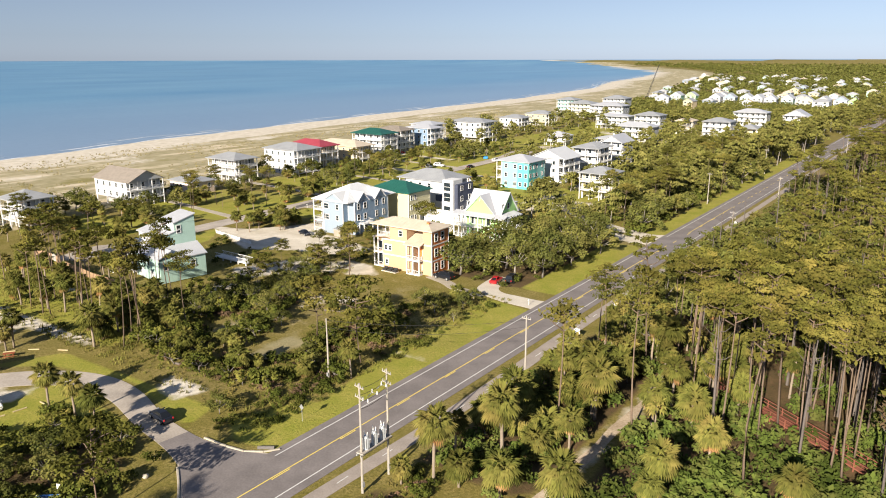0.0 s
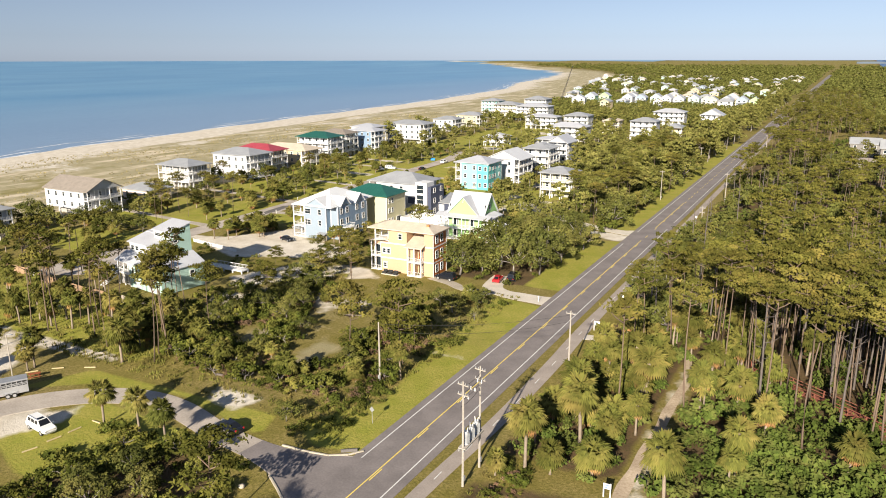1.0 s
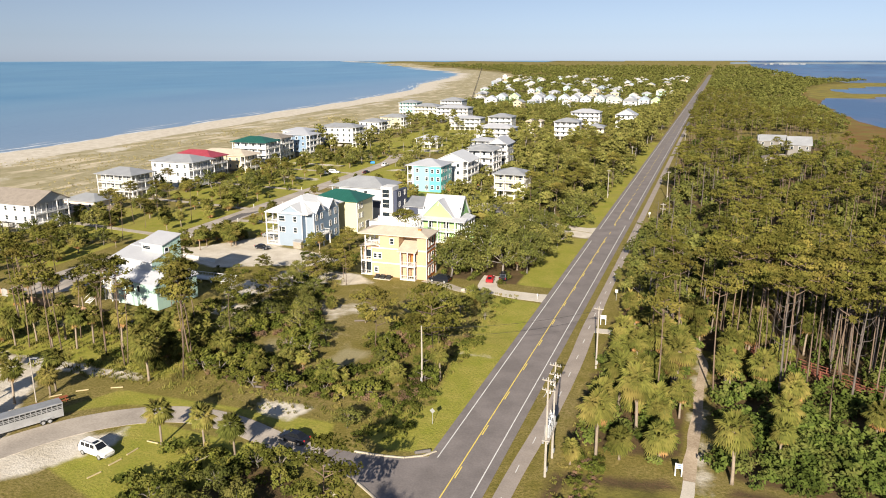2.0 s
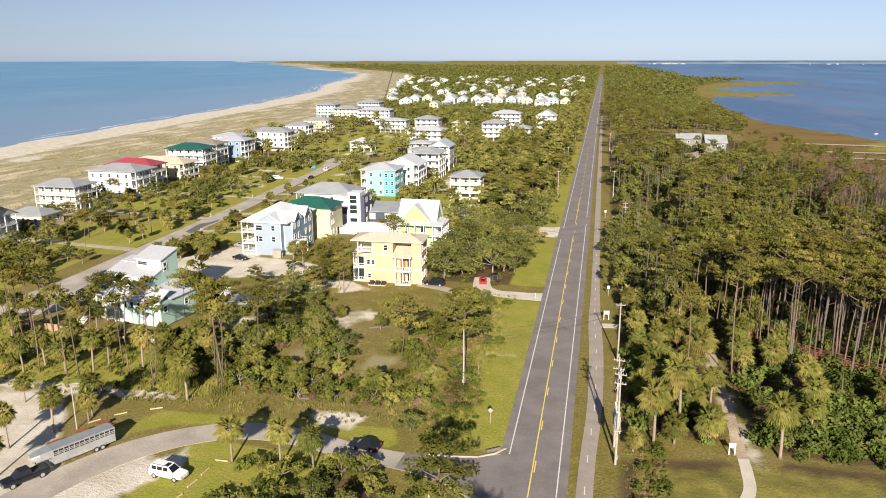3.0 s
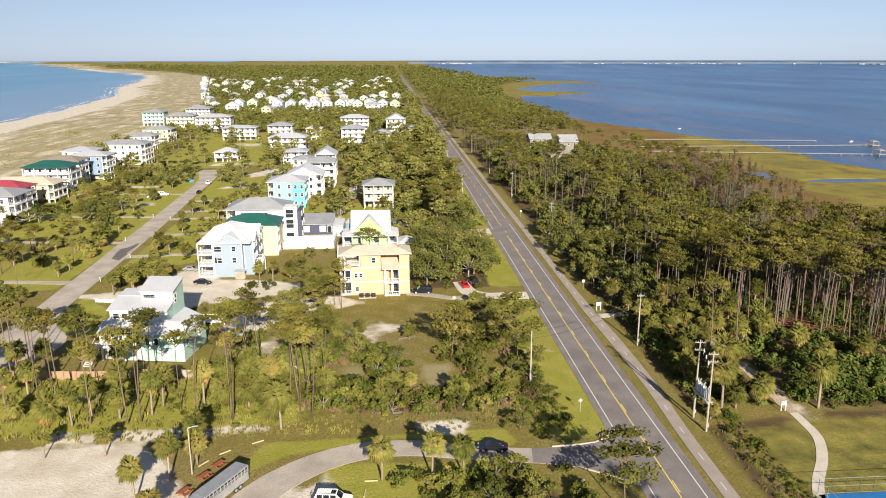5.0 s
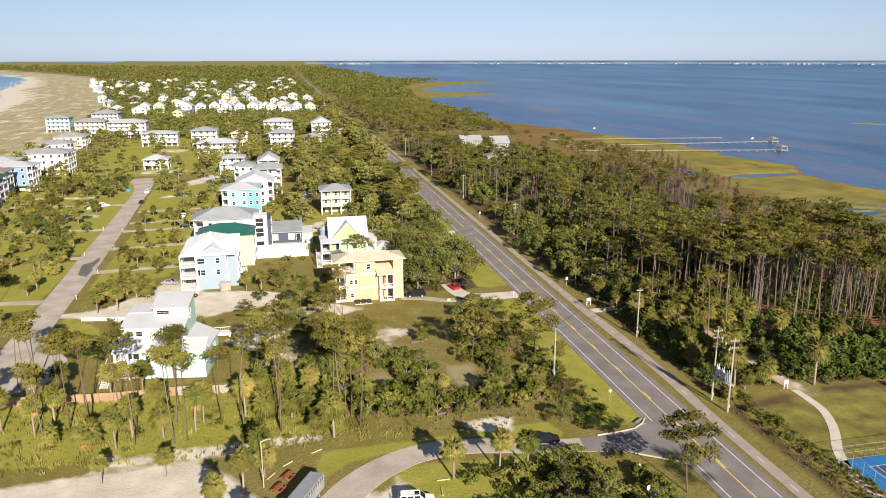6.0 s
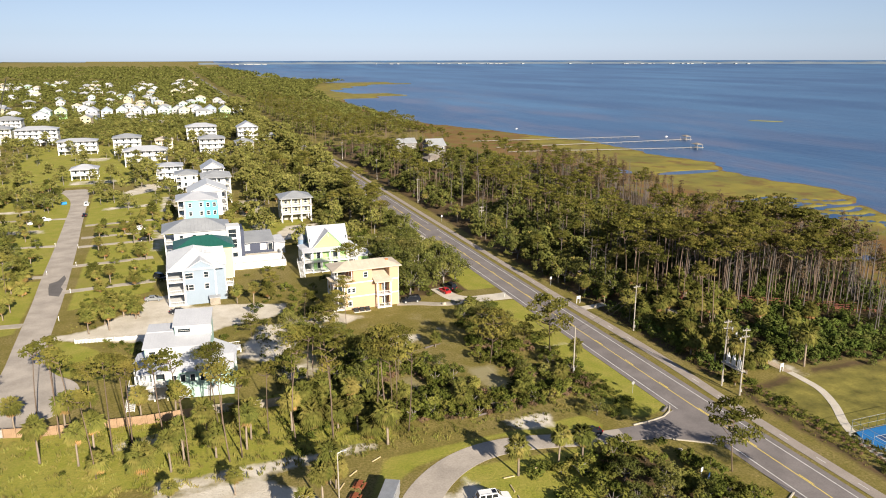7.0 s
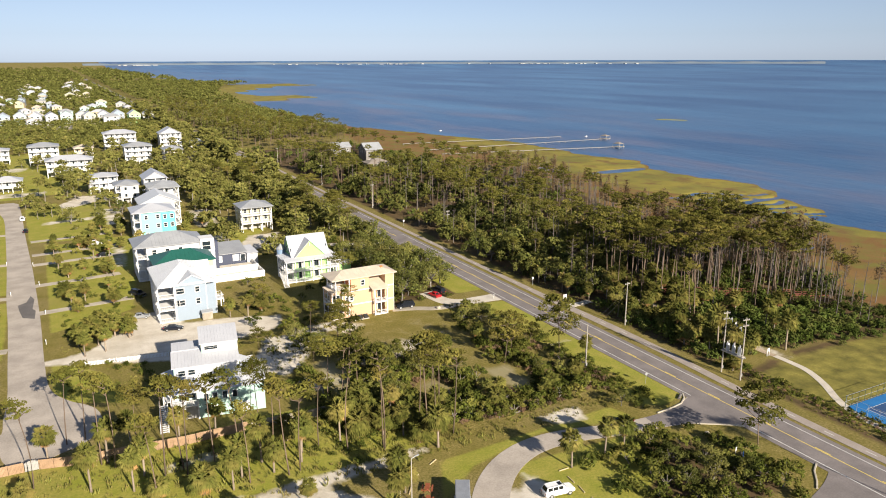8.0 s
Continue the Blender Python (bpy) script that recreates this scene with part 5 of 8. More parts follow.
# ---- generic stilt houses ----
def stilt_house(x, y, w, d, floors, walls, roof, label, rise=2.2, porch_side="S", open_base=True, rz=0.0, accents=None, gable=None, sh=3.1, base=2.6, detail=True):
    """A raised beach house: posts or a closed base, floors with windows, decks on one side and a hipped or gabled roof."""
    h = place_of(label, x, y, rz)
    block(x - w / 2, x + w / 2, y - d / 2, y + d / 2)
    x0, x1, y0, y1 = -w / 2, w / 2, -d / 2, d / 2
    dp = 2.4 if porch_side else 0
    bx0, bx1, by0, by1 = x0, x1, y0, y1
    if "S" in porch_side:
        by0 += dp
    if "W" in porch_side:
        bx0 += dp
    if "E" in porch_side:
        bx1 -= dp
    top = base + floors * sh
    if open_base:
        for px in np.linspace(bx0 + 0.3, bx1 - 0.3, 4 if y < 320 else 3):
            for py in np.linspace(by0 + 0.3, by1 - 0.3, 3 if y < 320 else 2):
                part("stilt", Solid().box(px - 0.17, px + 0.17, py - 0.17, py + 0.17, 0, base), M_WHITE, h)
        wall(h, W_GREY, bx0 + 1.5, bx1 - 1.5, by0 + 3, by1 - 0.5, 0, base, "shaded ground-floor store")
        wall(h, walls, bx0, bx1, by0, by1, base, top)
    else:
        wall(h, walls, bx0, bx1, by0, by1, 0, top)
    far = y > 275
    levels = [base + k * sh for k in range(floors)]
    n = max(2, int((bx1 - bx0) / 3.6))
    m = max(2, int((by1 - by0) / 3.8))
    window_row(h, "S", by0, bx0, bx1, n, [z + 0.8 for z in levels], whole=far)
    window_row(h, "E", bx1, by0, by1, m, [z + 0.8 for z in levels], whole=far)
    window_row(h, "W", bx0, by0, by1, m, [z + 0.8 for z in levels], whole=far)
    if not open_base:
        window_row(h, "S", by0, bx0, bx1, n, (0.8,))
    if detail:
        if y < 320:
            corner_trim(h, bx0, bx1, by0, by1, base, top - 0.05)
        if "S" in porch_side:
            porch(h, x0, x1, y0, by0, levels, top, "SWE", (max(3, n + 1), 2))
        if "E" in porch_side:
            porch(h, bx1, x1, by0, y1, levels, top, "SEN", (2, max(3, m + 1)))
        if "W" in porch_side:
            porch(h, x0, bx0, by0, y1, levels, top, "SWN", (2, max(3, m + 1)))
    if gable:
        gable_roof(h, roof, accents or walls, x0, x1, y0, y1, top + 0.1, rise, gable, 0.6)
    else:
        hip_roof(h, roof, x0, x1, y0, y1, top + 0.15, rise, 0.7, seamed=y < 320)
    return h


BLOCKS.append((-57, -37, 214, 262))
BLOCKS.append((-36, -28, 132, 139.5))
yellow_house()
blue_house()
cream_house()
white_tower_house()
lime_house()
mint_house()
teal = stilt_house(-81.8, 257.2, 14.5, 13, 3, W_AQUA, M_ROOF_W, "pale aqua three-storey house with teal corner bay", 2.2, "W", False, sh=3.35, base=0.4)
wall(teal, W_TEAL, 2.5, 7.4, -6.7, -1.0, 0, 9.9, "bright teal corner bay")
window_row(teal, "S", -6.7, 2.5, 7.4, 2, (1.2, 4.6, 7.8))
window_row(teal, "E", 7.4, -6.7, -1.0, 2, (1.2, 4.6, 7.8))
stilt_house(-77, 278, 15, 15, 3, W_WHITE, M_ROOF_BRIGHT, "large white house with a white metal roof", 3.4, "E", False, base=0.6, gable="y", accents=W_WHITE)
stilt_house(-72, 303, 12, 15, 3, W_WHITE, M_ROOF_G, "white house with stacked porches and a grey roof", 2.0, "SE", True)
stilt_house(-44.8, 251, 11.8, 11, 2, W_BEIGE, M_ROOF_G, "beige house on piles with white front porches", 2.0, "S", True, base=3.4)
stilt_house(-72, 330, 10, 14, 3, W_WHITE, M_ROOF_W, "white gabled house among trees", 3.0, "S", True, gable="y")
stilt_house(-84, 336, 10, 12, 2, W_WHITE, M_ROOF_G, "white house with a small upper lookout", 1.6, "W", True)
stilt_house(-92, 368, 13, 12, 2, W_WHITE, M_ROOF_W, "white house with a flat white roof among trees", 1.4, "S", True)

# the row along the dunes
stilt_house(-169, 108, 11, 11, 2, W_WHITE, M_ROOF_G, "white house on piles with stacked verandas by the dunes", 2.4, "SE", True)
stilt_house(-179, 148, 22, 13, 2, W_WHITE, M_ROOF_BROWN, "broad white house with brown shingle gables by the dunes", 3.2, "E", True, gable="x")
stilt_house(-179, 174, 14, 10, 1, W_PINK, M_ROOF_G, "single-storey pale pink house with a grey hipped roof", 1.9, "", False, base=1.4)
stilt_house(-187, 200, 17, 12, 2, W_GREY, M_ROOF_G, "grey and white house with verandas by the dunes", 2.2, "SE", True, base=3.4)
stilt_house(-185.5, 232, 21.5, 14, 3, W_WHITE, M_ROOF_G, "large white three-storey beach house with a grey roof", 2.4, "E", False, base=0.8, sh=3.3)
stilt_house(-193, 252, 22, 12, 2, W_TAN, M_ROOF_RED, "beach house with a red metal roof", 2.6, "E", True, base=3.6)
stilt_house(-195, 275, 30, 13, 2, W_TAN, M_ROOF_TAN, "long tan beach house with a cream roof", 2.4, "E", True, base=1.6)
stilt_house(-192, 296, 20, 13, 3, W_WHITE, M_ROOF_GREEN, "white beach house with a green metal roof and balconies", 2.4, "SE", True)
stilt_house(-195, 316, 18, 12, 3, W_WHITE, M_ROOF_BROWN, "white beach house with a brown roof", 2.0, "E", True)
stilt_house(-189, 335, 18, 12, 3, W_DEEPBLUE, M_ROOF_W, "blue beach house with a white metal roof", 1.8, "E", True)
stilt_house(-202, 356, 16, 13, 3, W_WHITE, M_ROOF_W, "white flat-roofed beach house", 1.6, "E", True)
stilt_house(-190, 386, 26, 15, 3, W_WHITE, M_ROOF_G, "white beach house with a grey hipped roof", 2.0, "E", True)
stilt_house(-204, 462, 18, 14, 2, W_WHITE, M_ROOF_G, "white beach house with wide porches", 2.0, "E", True)
stilt_house(-207, 506, 20, 14, 2, W_BEIGE, M_ROOF_G, "beige beach house with a grey roof", 2.2, "E", True)
stilt_house(-214, 594, 22, 16, 3, W_CREAM, M_ROOF_G, "cream beach house with verandas", 2.4, "S", True)
stilt_house(-184, 580, 28, 16, 3, W_WHITE, M_ROOF_W, "long white beach house with many balconies", 2.2, "S", True)
stilt_house(-222, 686, 22, 18, 3, W_WHITE, M_ROOF_G, "white beach house with dormers", 3.0, "S", True)
stilt_house(-250, 640, 18, 16, 3, W_AQUA, M_ROOF_G, "pale aqua beach house", 2.4, "S", True)

# houses further along the road
stilt_house(-135, 394, 13, 11, 1, W_WHITE, M_ROOF_W, "low white house in the trees behind the street", 2.2, "S", True)
stilt_house(-150, 512, 24, 13, 2, W_WHITE, M_ROOF_W, "long white house with a bright blue end wall", 1.6, "S", True, base=2.8)
stilt_house(-118, 496, 17, 14, 3, W_WHITE, M_ROOF_G, "white three-storey house with porches", 2.2, "S", True)
stilt_house(-95, 502, 11, 11, 2, W_TAN, M_ROOF_TAN, "pale yellow house with a cream roof", 2.2, "S", True)
stilt_house(-105, 438, 24, 13, 2, W_WHITE, M_ROOF_W, "broad white house with upper porches", 2.4, "S", True, base=3.2)
stilt_house(-65, 470, 16, 13, 3, W_WHITE, M_ROOF_G, "white house with stacked porches and grey roof", 2.2, "S", True)
stilt_house(-68, 562, 22, 14, 3, W_WHITE, M_ROOF_W, "white house with a low metal roof", 2.4, "S", True)
stilt_house(-45, 462, 11, 13, 2, W_TAN, M_ROOF_G, "tan house with wide balconies", 2.2, "SW", True, base=3.2)
stilt_house(-35, 544, 15, 14, 3, W_WHITE, M_ROOF_W, "white gabled house near the highway", 4.0, "S", True, gable="y")
stilt_house(-22, 500, 12, 13, 2, W_TAN, M_ROOF_G, "tan house with porches near the highway", 2.2, "S", True)
stilt_house(58.5, 437, 14, 11, 1, W_WEATHERED, M_ROOF_G, "grey-roofed house by the bay", 2.6, "", False, gable="x", base=4.2)
stilt_house(70, 408, 11, 13, 1, W_WEATHERED, M_ROOF_G, "grey house with a steep metal gable by the bay", 3.6, "", False, gable="x", base=5.4)
stilt_house(58, 369, 14, 10, 1, W_GREY, M_ROOF_BROWN, "low grey house in the bay woods", 2.0, "", False, base=2.0)

# ---- the far part of the town ----
rt = random.Random(21)


def town_house(x, y, w, d, h, walls, roof, label):
    e = thing("house", label, "house", (x, y, 0), rt.uniform(-12, 12), "houses of the far town")
    wall(e, walls, -w / 2, w / 2, -d / 2, d / 2, 0, h)
    if rt.random() < 0.35:
        gable_roof(e, roof, walls, -w / 2, w / 2, -d / 2, d / 2, h, w * 0.26, "y", 0.6)
    else:
        hip_roof(e, roof, -w / 2, w / 2, -d / 2, d / 2, h + 0.1, 2.6, 0.8, seamed=False)
    for z in (h - 2.2, h - 5.2) if y < 1000 else (h - 2.4,) if y < 1400 else ():
        for u in (-w / 4, w / 4):
            window(e, "S", -d / 2, u, z, 1.8, 1.5, True)
    block(x - w / 2, x + w / 2, y - d / 2, y + d / 2)


TOWN_WALLS = [W_WHITE, W_WHITE, W_WHITE, W_MINT, W_GREY, W_TAN, W_BLUE, W_BEIGE, W_WHITE]
TOWN_NAMES = ["white", "white", "white", "pale mint", "grey", "tan", "pale blue", "beige", "white"]
TOWN_ROOFS = [M_ROOF_W, M_ROOF_W, M_ROOF_G, M_ROOF_TAN]
spots = []
ROW = [W_MINT, W_PALELIME, W_WHITE, W_BLUE, W_MINT, W_WHITE, W_WHITE, W_MINT, W_GREY, W_CREAM, W_WHITE, W_BLUE, W_PALELIME, W_WHITE]
ROW_NAMES = ["mint", "pale lime", "white", "pale blue", "mint", "white", "white", "mint", "grey", "cream", "white", "pale blue", "pale lime", "white"]
for k in range(14):
    x, y = -214 + k * 14.2 + (18 if k > 1 else 0) - (8 if k > 8 else 0), 838 + 9 * math.sin(k * 1.9) - 2 * k
    e = thing("house", f"{ROW_NAMES[k]} gabled house in a tight row beyond bare sand", "house", (x, y, 0), 4 * math.sin(k * 2.3), "houses of the far row")
    wall(e, ROW[k], -5.6, 5.6, -7, 7, 0, 9.0)
    gable_roof(e, M_ROOF_W, ROW[k], -5.6, 5.6, -7, 7, 9.0, 3.8, "y", 0.6)
    for z in (3.4, 6.4):
        for u in (-2.6, 2.6):
            window(e, "S", -7, u, z, 1.8, 1.5, True)
    porch(e, -5.6, 5.6, -8.8, -7, (3.0, 6.0), 8.8, "S", (3, 2))
    block(x - 7, x + 7, y - 8, y + 8)
    spots.append((x, y))
while len(spots) < 122:
    y = rt.uniform(690, 1950)
    lo = between([(690, -190), (900, -270), (1140, -340), (1500, -420), (1950, -520)], y)
    x = rt.uniform(lo, between([(690, -18), (1100, -18), (1500, -20), (1950, -40)], y))
    if x > -55 and y < 850 and rt.random() < 0.6:
        continue
    if (y < 770 and rt.random() < 0.8) or (x < -150 and y < 1400 and rt.random() < 0.3):
        continue
    if all(abs(x - a) > 16 or abs(y - b) > 19 + y * 0.008 for a, b in spots):
        spots.append((x, y))
for x, y in spots[14:]:
    k = rt.randrange(9)
    town_house(x, y, rt.uniform(8.5, 15), rt.uniform(9, 13), rt.uniform(6, 9.5), TOWN_WALLS[k], TOWN_ROOFS[rt.randrange(4)], f"{TOWN_NAMES[k]} beach house in the distant town")

# ---- plants ----
rng = np.random.default_rng(5)


def leaf_cloud(centres, radii, counts, size, up=0.5, longness=1.7, rg=rng, shell=0.5):
    """Small folded leaves filling soft-edged clumps; returns vertices and faces."""
    out_v, out_f = [], []
    base = 0
    for c, r, n in zip(centres, radii, counts):
        d = rg.normal(size=(n, 3))
        d /= np.linalg.norm(d, axis=1, keepdims=True)
        rad = (shell + (1 - shell) * rg.random((n, 1))) * rg.uniform(0.75, 1.12, (n, 1))
        p = np.asarray(c) + d * rad * np.asarray(r)
        nrm = 0.9 * d + np.array([0, 0, up]) + 0.42 * rg.normal(size=(n, 3))
        nrm /= np.linalg.norm(nrm, axis=1, keepdims=True)
        tan = np.cross(nrm, rg.normal(size=(n, 3)))
        tan /= np.linalg.norm(tan, axis=1, keepdims=True) + 1e-9
        bit = np.cross(nrm, tan)
        s = size * rg.uniform(0.6, 1.35, (n, 1))
        a, b = tan * s * longness / 2, bit * s / 2
        v = np.stack([p - a, p + b * 0.9 - a * 0.1, p + a, p - b * 0.9 + a * 0.15], 1)
        out_v.append(v.reshape(-1, 3))
        idx = base + 4 * np.arange(n)[:, None] + np.arange(4)
        out_f.append(idx)
        base += 4 * n
    return np.concatenate(out_v), np.concatenate(out_f)


def crown_mesh(name, v, f, material):
    return mesh_of(name, v.tolist(), f.tolist(), material)


def pine_template(seed, height, leaves=42, size=0.34, start=0.74, spread=3.0, limbs=11, clump=1.0, sides=7):
    """A slash pine: bare bent trunk, up-swept limbs and flat needle clumps. Returns trunk Solid and crown arrays."""
    rg = np.random.default_rng(seed)
    s = Solid()
    lean = rg.uniform(-0.9, 0.9, 2)
    bend = rg.uniform(-0.5, 0.5, 2)
    ts = np.linspace(0, 1, 6)
    axis = [(lean[0] * t + bend[0] * math.sin(t * 3), lean[1] * t + bend[1] * math.sin(t * 3.4), height * 0.95 * t) for t in ts]
    thick = 0.03 + 0.0056 * height
    s.limb(axis, [thick * (1 - 0.64 * t) for t in ts], sides)
    centres, radii, counts = [], [], []
    for k in range(limbs):
        t = start + (0.97 - start) * (k + rg.random() * 0.6) / limbs
        p = np.array([np.interp(t, ts, [a[i] for a in axis]) for i in range(3)])
        w = k * 2.4 + rg.uniform(-0.5, 0.5)
        up = (t - start) / (1 - start)
        reach = spread * rg.uniform(0.5, 1.0) * math.sqrt(max(0.15, 1 - 0.75 * up * up))
        q = p + np.array([math.cos(w) * reach, math.sin(w) * reach, 0.25 * reach + rg.uniform(0.1, 0.9) * (1.2 - up)])
        m = p * 0.45 + q * 0.55 + np.array([rg.uniform(-0.2, 0.2), rg.uniform(-0.2, 0.2), rg.uniform(-0.3, 0.0)])
        s.limb([p, m, q], [0.08, 0.055, 0.025], 4 if sides > 5 else 3)
        r = rg.uniform(0.75, 1.2) * clump * (0.6 + 0.18 * spread)
        centres.append(q + np.array([0, 0, 0.2]))
        radii.append((r * 1.3, r * 1.3, r * 0.34))
        counts.append(int(leaves * r))
        if rg.random() < 0.75:
            o = np.array([rg.uniform(-0.9, 0.9), rg.uniform(-0.9, 0.9), 0.45])
            centres.append(m + o)
            radii.append((r * 0.95, r * 0.95, r * 0.28))
            counts.append(int(leaves * 0.6 * r))
    top = np.array(axis[-1])
    for k in range(2):
        centres.append(top + np.array([rg.uniform(-0.7, 0.7), rg.uniform(-0.7, 0.7), rg.uniform(0, 0.5)]))
        radii.append((1.1 * clump, 1.1 * clump, 0.5 * clump))
        counts.append(leaves)
    v, f = leaf_cloud(centres, radii, counts, size, 0.4, 1.8, rg)
    return s, v, f


def palm_template(seed, height, fronds=40, skirt=8, blades=11):
    """A cabbage palm: rough trunk, fan fronds arching from the head, some dry ones hanging."""
    rg = np.random.default_rng(seed)
    s = Solid()
    bend = rg.uniform(-0.35, 0.35, 2)
    ts = np.linspace(0, 1, 9)
    axis = [(bend[0] * t * t, bend[1] * t * t, height * t) for t in ts]
    s.limb(axis, [0.24, 0.19, 0.175, 0.18, 0.17, 0.18, 0.19, 0.24, 0.2], 8)
    head = np.array(axis[-1])

    def fan(out_v, out_f, w, el, length, droop):
        d = np.array([math.cos(w) * math.cos(el), math.sin(w) * math.cos(el), math.sin(el)])
        side = np.array([-math.sin(w), math.cos(w), 0.0])
        mid = head + d * length * 0.45 + np.array([0, 0, -droop * 0.1])
        tip = head + d * length * 0.95 + np.array([0, 0, -droop * 0.55])
        b = len(out_v)
        out_v += [head + side * 0.03, head - side * 0.03, mid]
        out_f.append((b, b + 1, b + 2))
        along = (tip - mid) / np.linalg.norm(tip - mid)
        for k in range(blades):
            a = (k - (blades - 1) / 2) / ((blades - 1) / 2) * 1.25
            dirn = along * math.cos(a) + side * math.sin(a)
            L = length * 0.62 * (1 - 0.28 * abs(a) / 1.25)
            e = mid + dirn * L + np.array([0, 0, -droop * 0.35 - 0.25 * abs(a)])
            m = mid + dirn * L * 0.55 + np.array([0, 0, 0.05 - droop * 0.1])
            across = np.cross(dirn, [0, 0, 1.0])
            across = across / (np.linalg.norm(across) + 1e-6) * length * (0.07 if blades > 6 else 0.1)
            b = len(out_v)
            out_v += [mid, m + across, e, m - across]
            out_f.append((b, b + 1, b + 2, b + 3))

    gv, gf, dv, df = [], [], [], []
    for k in range(fronds):
        t = (k + 0.5) / fronds
        fan(gv, gf, k * 2.39996 + rg.uniform(-0.2, 0.2), 1.35 - 1.75 * t + rg.uniform(-0.12, 0.12), rg.uniform(1.9, 2.6), 0.35 + 1.0 * t)
    for k in range(skirt):
        fan(dv, df, k * 2.4 + rg.uniform(-0.4, 0.4), -0.75 + rg.uniform(-0.35, 0.15), rg.uniform(1.5, 2.0), 1.2)
    return s, (np.array(gv), gf), (np.array(dv), df) if skirt else None


def oak_template(seed, height, width, leaves=70, size=0.42, trunks=1, limbs=9):
    """A live oak or broad shrub tree: forked limbs and a lumpy dense crown with gaps."""
    rg = np.random.default_rng(seed)
    s = Solid()
    centres, radii, counts = [], [], []
    thick = min(1.0, height / 7.5)
    for q in range(trunks):
        foot = np.array([rg.uniform(-0.5, 0.5) * (trunks > 1), rg.uniform(-0.5, 0.5) * (trunks > 1), 0])
        fork = foot + np.array([rg.uniform(-0.5, 0.5), rg.uniform(-0.5, 0.5), height * 0.3])
        s.limb([foot, (foot + fork) / 2 + np.array([0.1, -0.1, 0]), fork], [0.24 * thick, 0.19 * thick, 0.16 * thick], 7)
        for k in range(limbs):
            w = k * 2.4 + rg.uniform(-0.4, 0.4)
            rr = math.sqrt((k + 0.6) / limbs) * width * 0.5
            e = np.array([math.cos(w) * rr, math.sin(w) * rr, height * (0.86 - 0.42 * (rr / (width * 0.5)) ** 2) * rg.uniform(0.86, 1.08)])
            m = fork * 0.5 + e * 0.5 + np.array([0, 0, rg.uniform(-0.4, 0.3)])
            s.limb([fork, m, e], [0.12 * thick, 0.08 * thick, 0.03 * thick], 5)
            r = width * rg.uniform(0.15, 0.23)
            centres.append(e)
            radii.append((r * 1.1, r * 1.1, r * 0.8))
            counts.append(int(leaves))
            for j in range(2):
                o = e + np.array([rg.uniform(-1, 1) * r, rg.uniform(-1, 1) * r, rg.uniform(-0.9, 0.35) * r])
                centres.append(o)
                radii.append((r * 0.7, r * 0.7, r * 0.55))
                counts.append(int(leaves * 0.5))
    v, f = leaf_cloud(centres, radii, counts, size, 0.5, 1.4, rg, 0.45)
    return s, v, f


def shrub_cloud(rg, height, width, leaves=60, size=0.3):
    n = int(rg.integers(4, 8))
    centres = [(rg.uniform(-0.5, 0.5) * width * 0.7, rg.uniform(-0.5, 0.5) * width * 0.7, height * rg.uniform(0.35, 0.72)) for _ in range(n)]
    radii = [(width * rg.uniform(0.2, 0.34),) * 2 + (height * rg.uniform(0.24, 0.36),) for _ in range(n)]
    return leaf_cloud(centres, radii, [int(leaves / n * 1.6)] * n, size, 0.5, 1.5, rg, 0.4)


def tree_thing(name, label, category, trunk, bark, crown, leaves, skirt=None, group=""):
    """A tree with trunk and crown as parts; kept far below ground as a pattern for the copies."""
    e = thing(name, label, category, (0, 0, 0), 0, group)
    part("trunk", trunk, bark, e, smooth=True)
    part("crown", crown_mesh("crown", crown[0], np.asarray(crown[1]), leaves) if isinstance(crown[1], np.ndarray) else mesh_of("crown", crown[0].tolist(), crown[1], leaves), leaves, e)
    if skirt:
        part("dry_fronds", mesh_of("dry_fronds", skirt[0].tolist(), skirt[1], L_SKIRT), L_SKIRT, e, "hanging dry brown fronds")
    return e


PATTERNS = {}


def plant(kind, key, x, y, scale=1.0, z=None, turn=None):
    """Plants a copy of a pattern; the first one of a kind is the pattern itself."""
    made = PATTERNS[kind][key % len(PATTERNS[kind])]
    turn = rp.uniform(0, 360) if turn is None else turn
    zz = 0.0 if z is None else z
    m = pose(x, y, zz - 0.05, 0, 0, turn)
    if not made["used"]:
        made["used"] = True
        made["ob"].matrix_basis = m
        made["ob"].scale = (scale,) * 3
        return made["ob"]
    c = copy_thing(made["ob"], m)
    c.scale = (scale,) * 3
    return c


rp = random.Random(8)


def pattern(kind, maker):
    PATTERNS.setdefault(kind, []).append({"ob": maker, "used": False})


for k, hgt in enumerate((15.0, 16.5, 14.0, 17.0)):
    s, v, f = pine_template(100 + k, hgt * 1.1, 80, 0.24, 0.76, 3.4, 10, 1.15)
    pattern("pine", tree_thing("pine_tree", "tall slash pine with a bare trunk and flat green crown", "tree", s, M_BARK_PINE, (v, f), L_PINE, group="pines"))
for k, hgt in enumerate((21.0, 22.5, 20.0, 21.8)):
    s, v, f = pine_template(105 + k, hgt, 66, 0.24, 0.83, 3.4, 9, 0.95)
    pattern("tall_pine", tree_thing("pine_tree", "very tall slash pine with a flat umbrella crown", "tree", s, M_BARK_PINE, (v, f), L_PINE, group="pines"))
for k, hgt in enumerate((14.0, 12.5, 15.0)):
    s, v, f = pine_template(110 + k, hgt, 38, 0.27, 0.80, 1.7, 7, 0.85)
    pattern("thin_pine", tree_thing("pine_tree", "slender pine with a long bare trunk and sparse crown", "tree", s, M_BARK_PINE, (v, f), L_PINE, group="pines"))
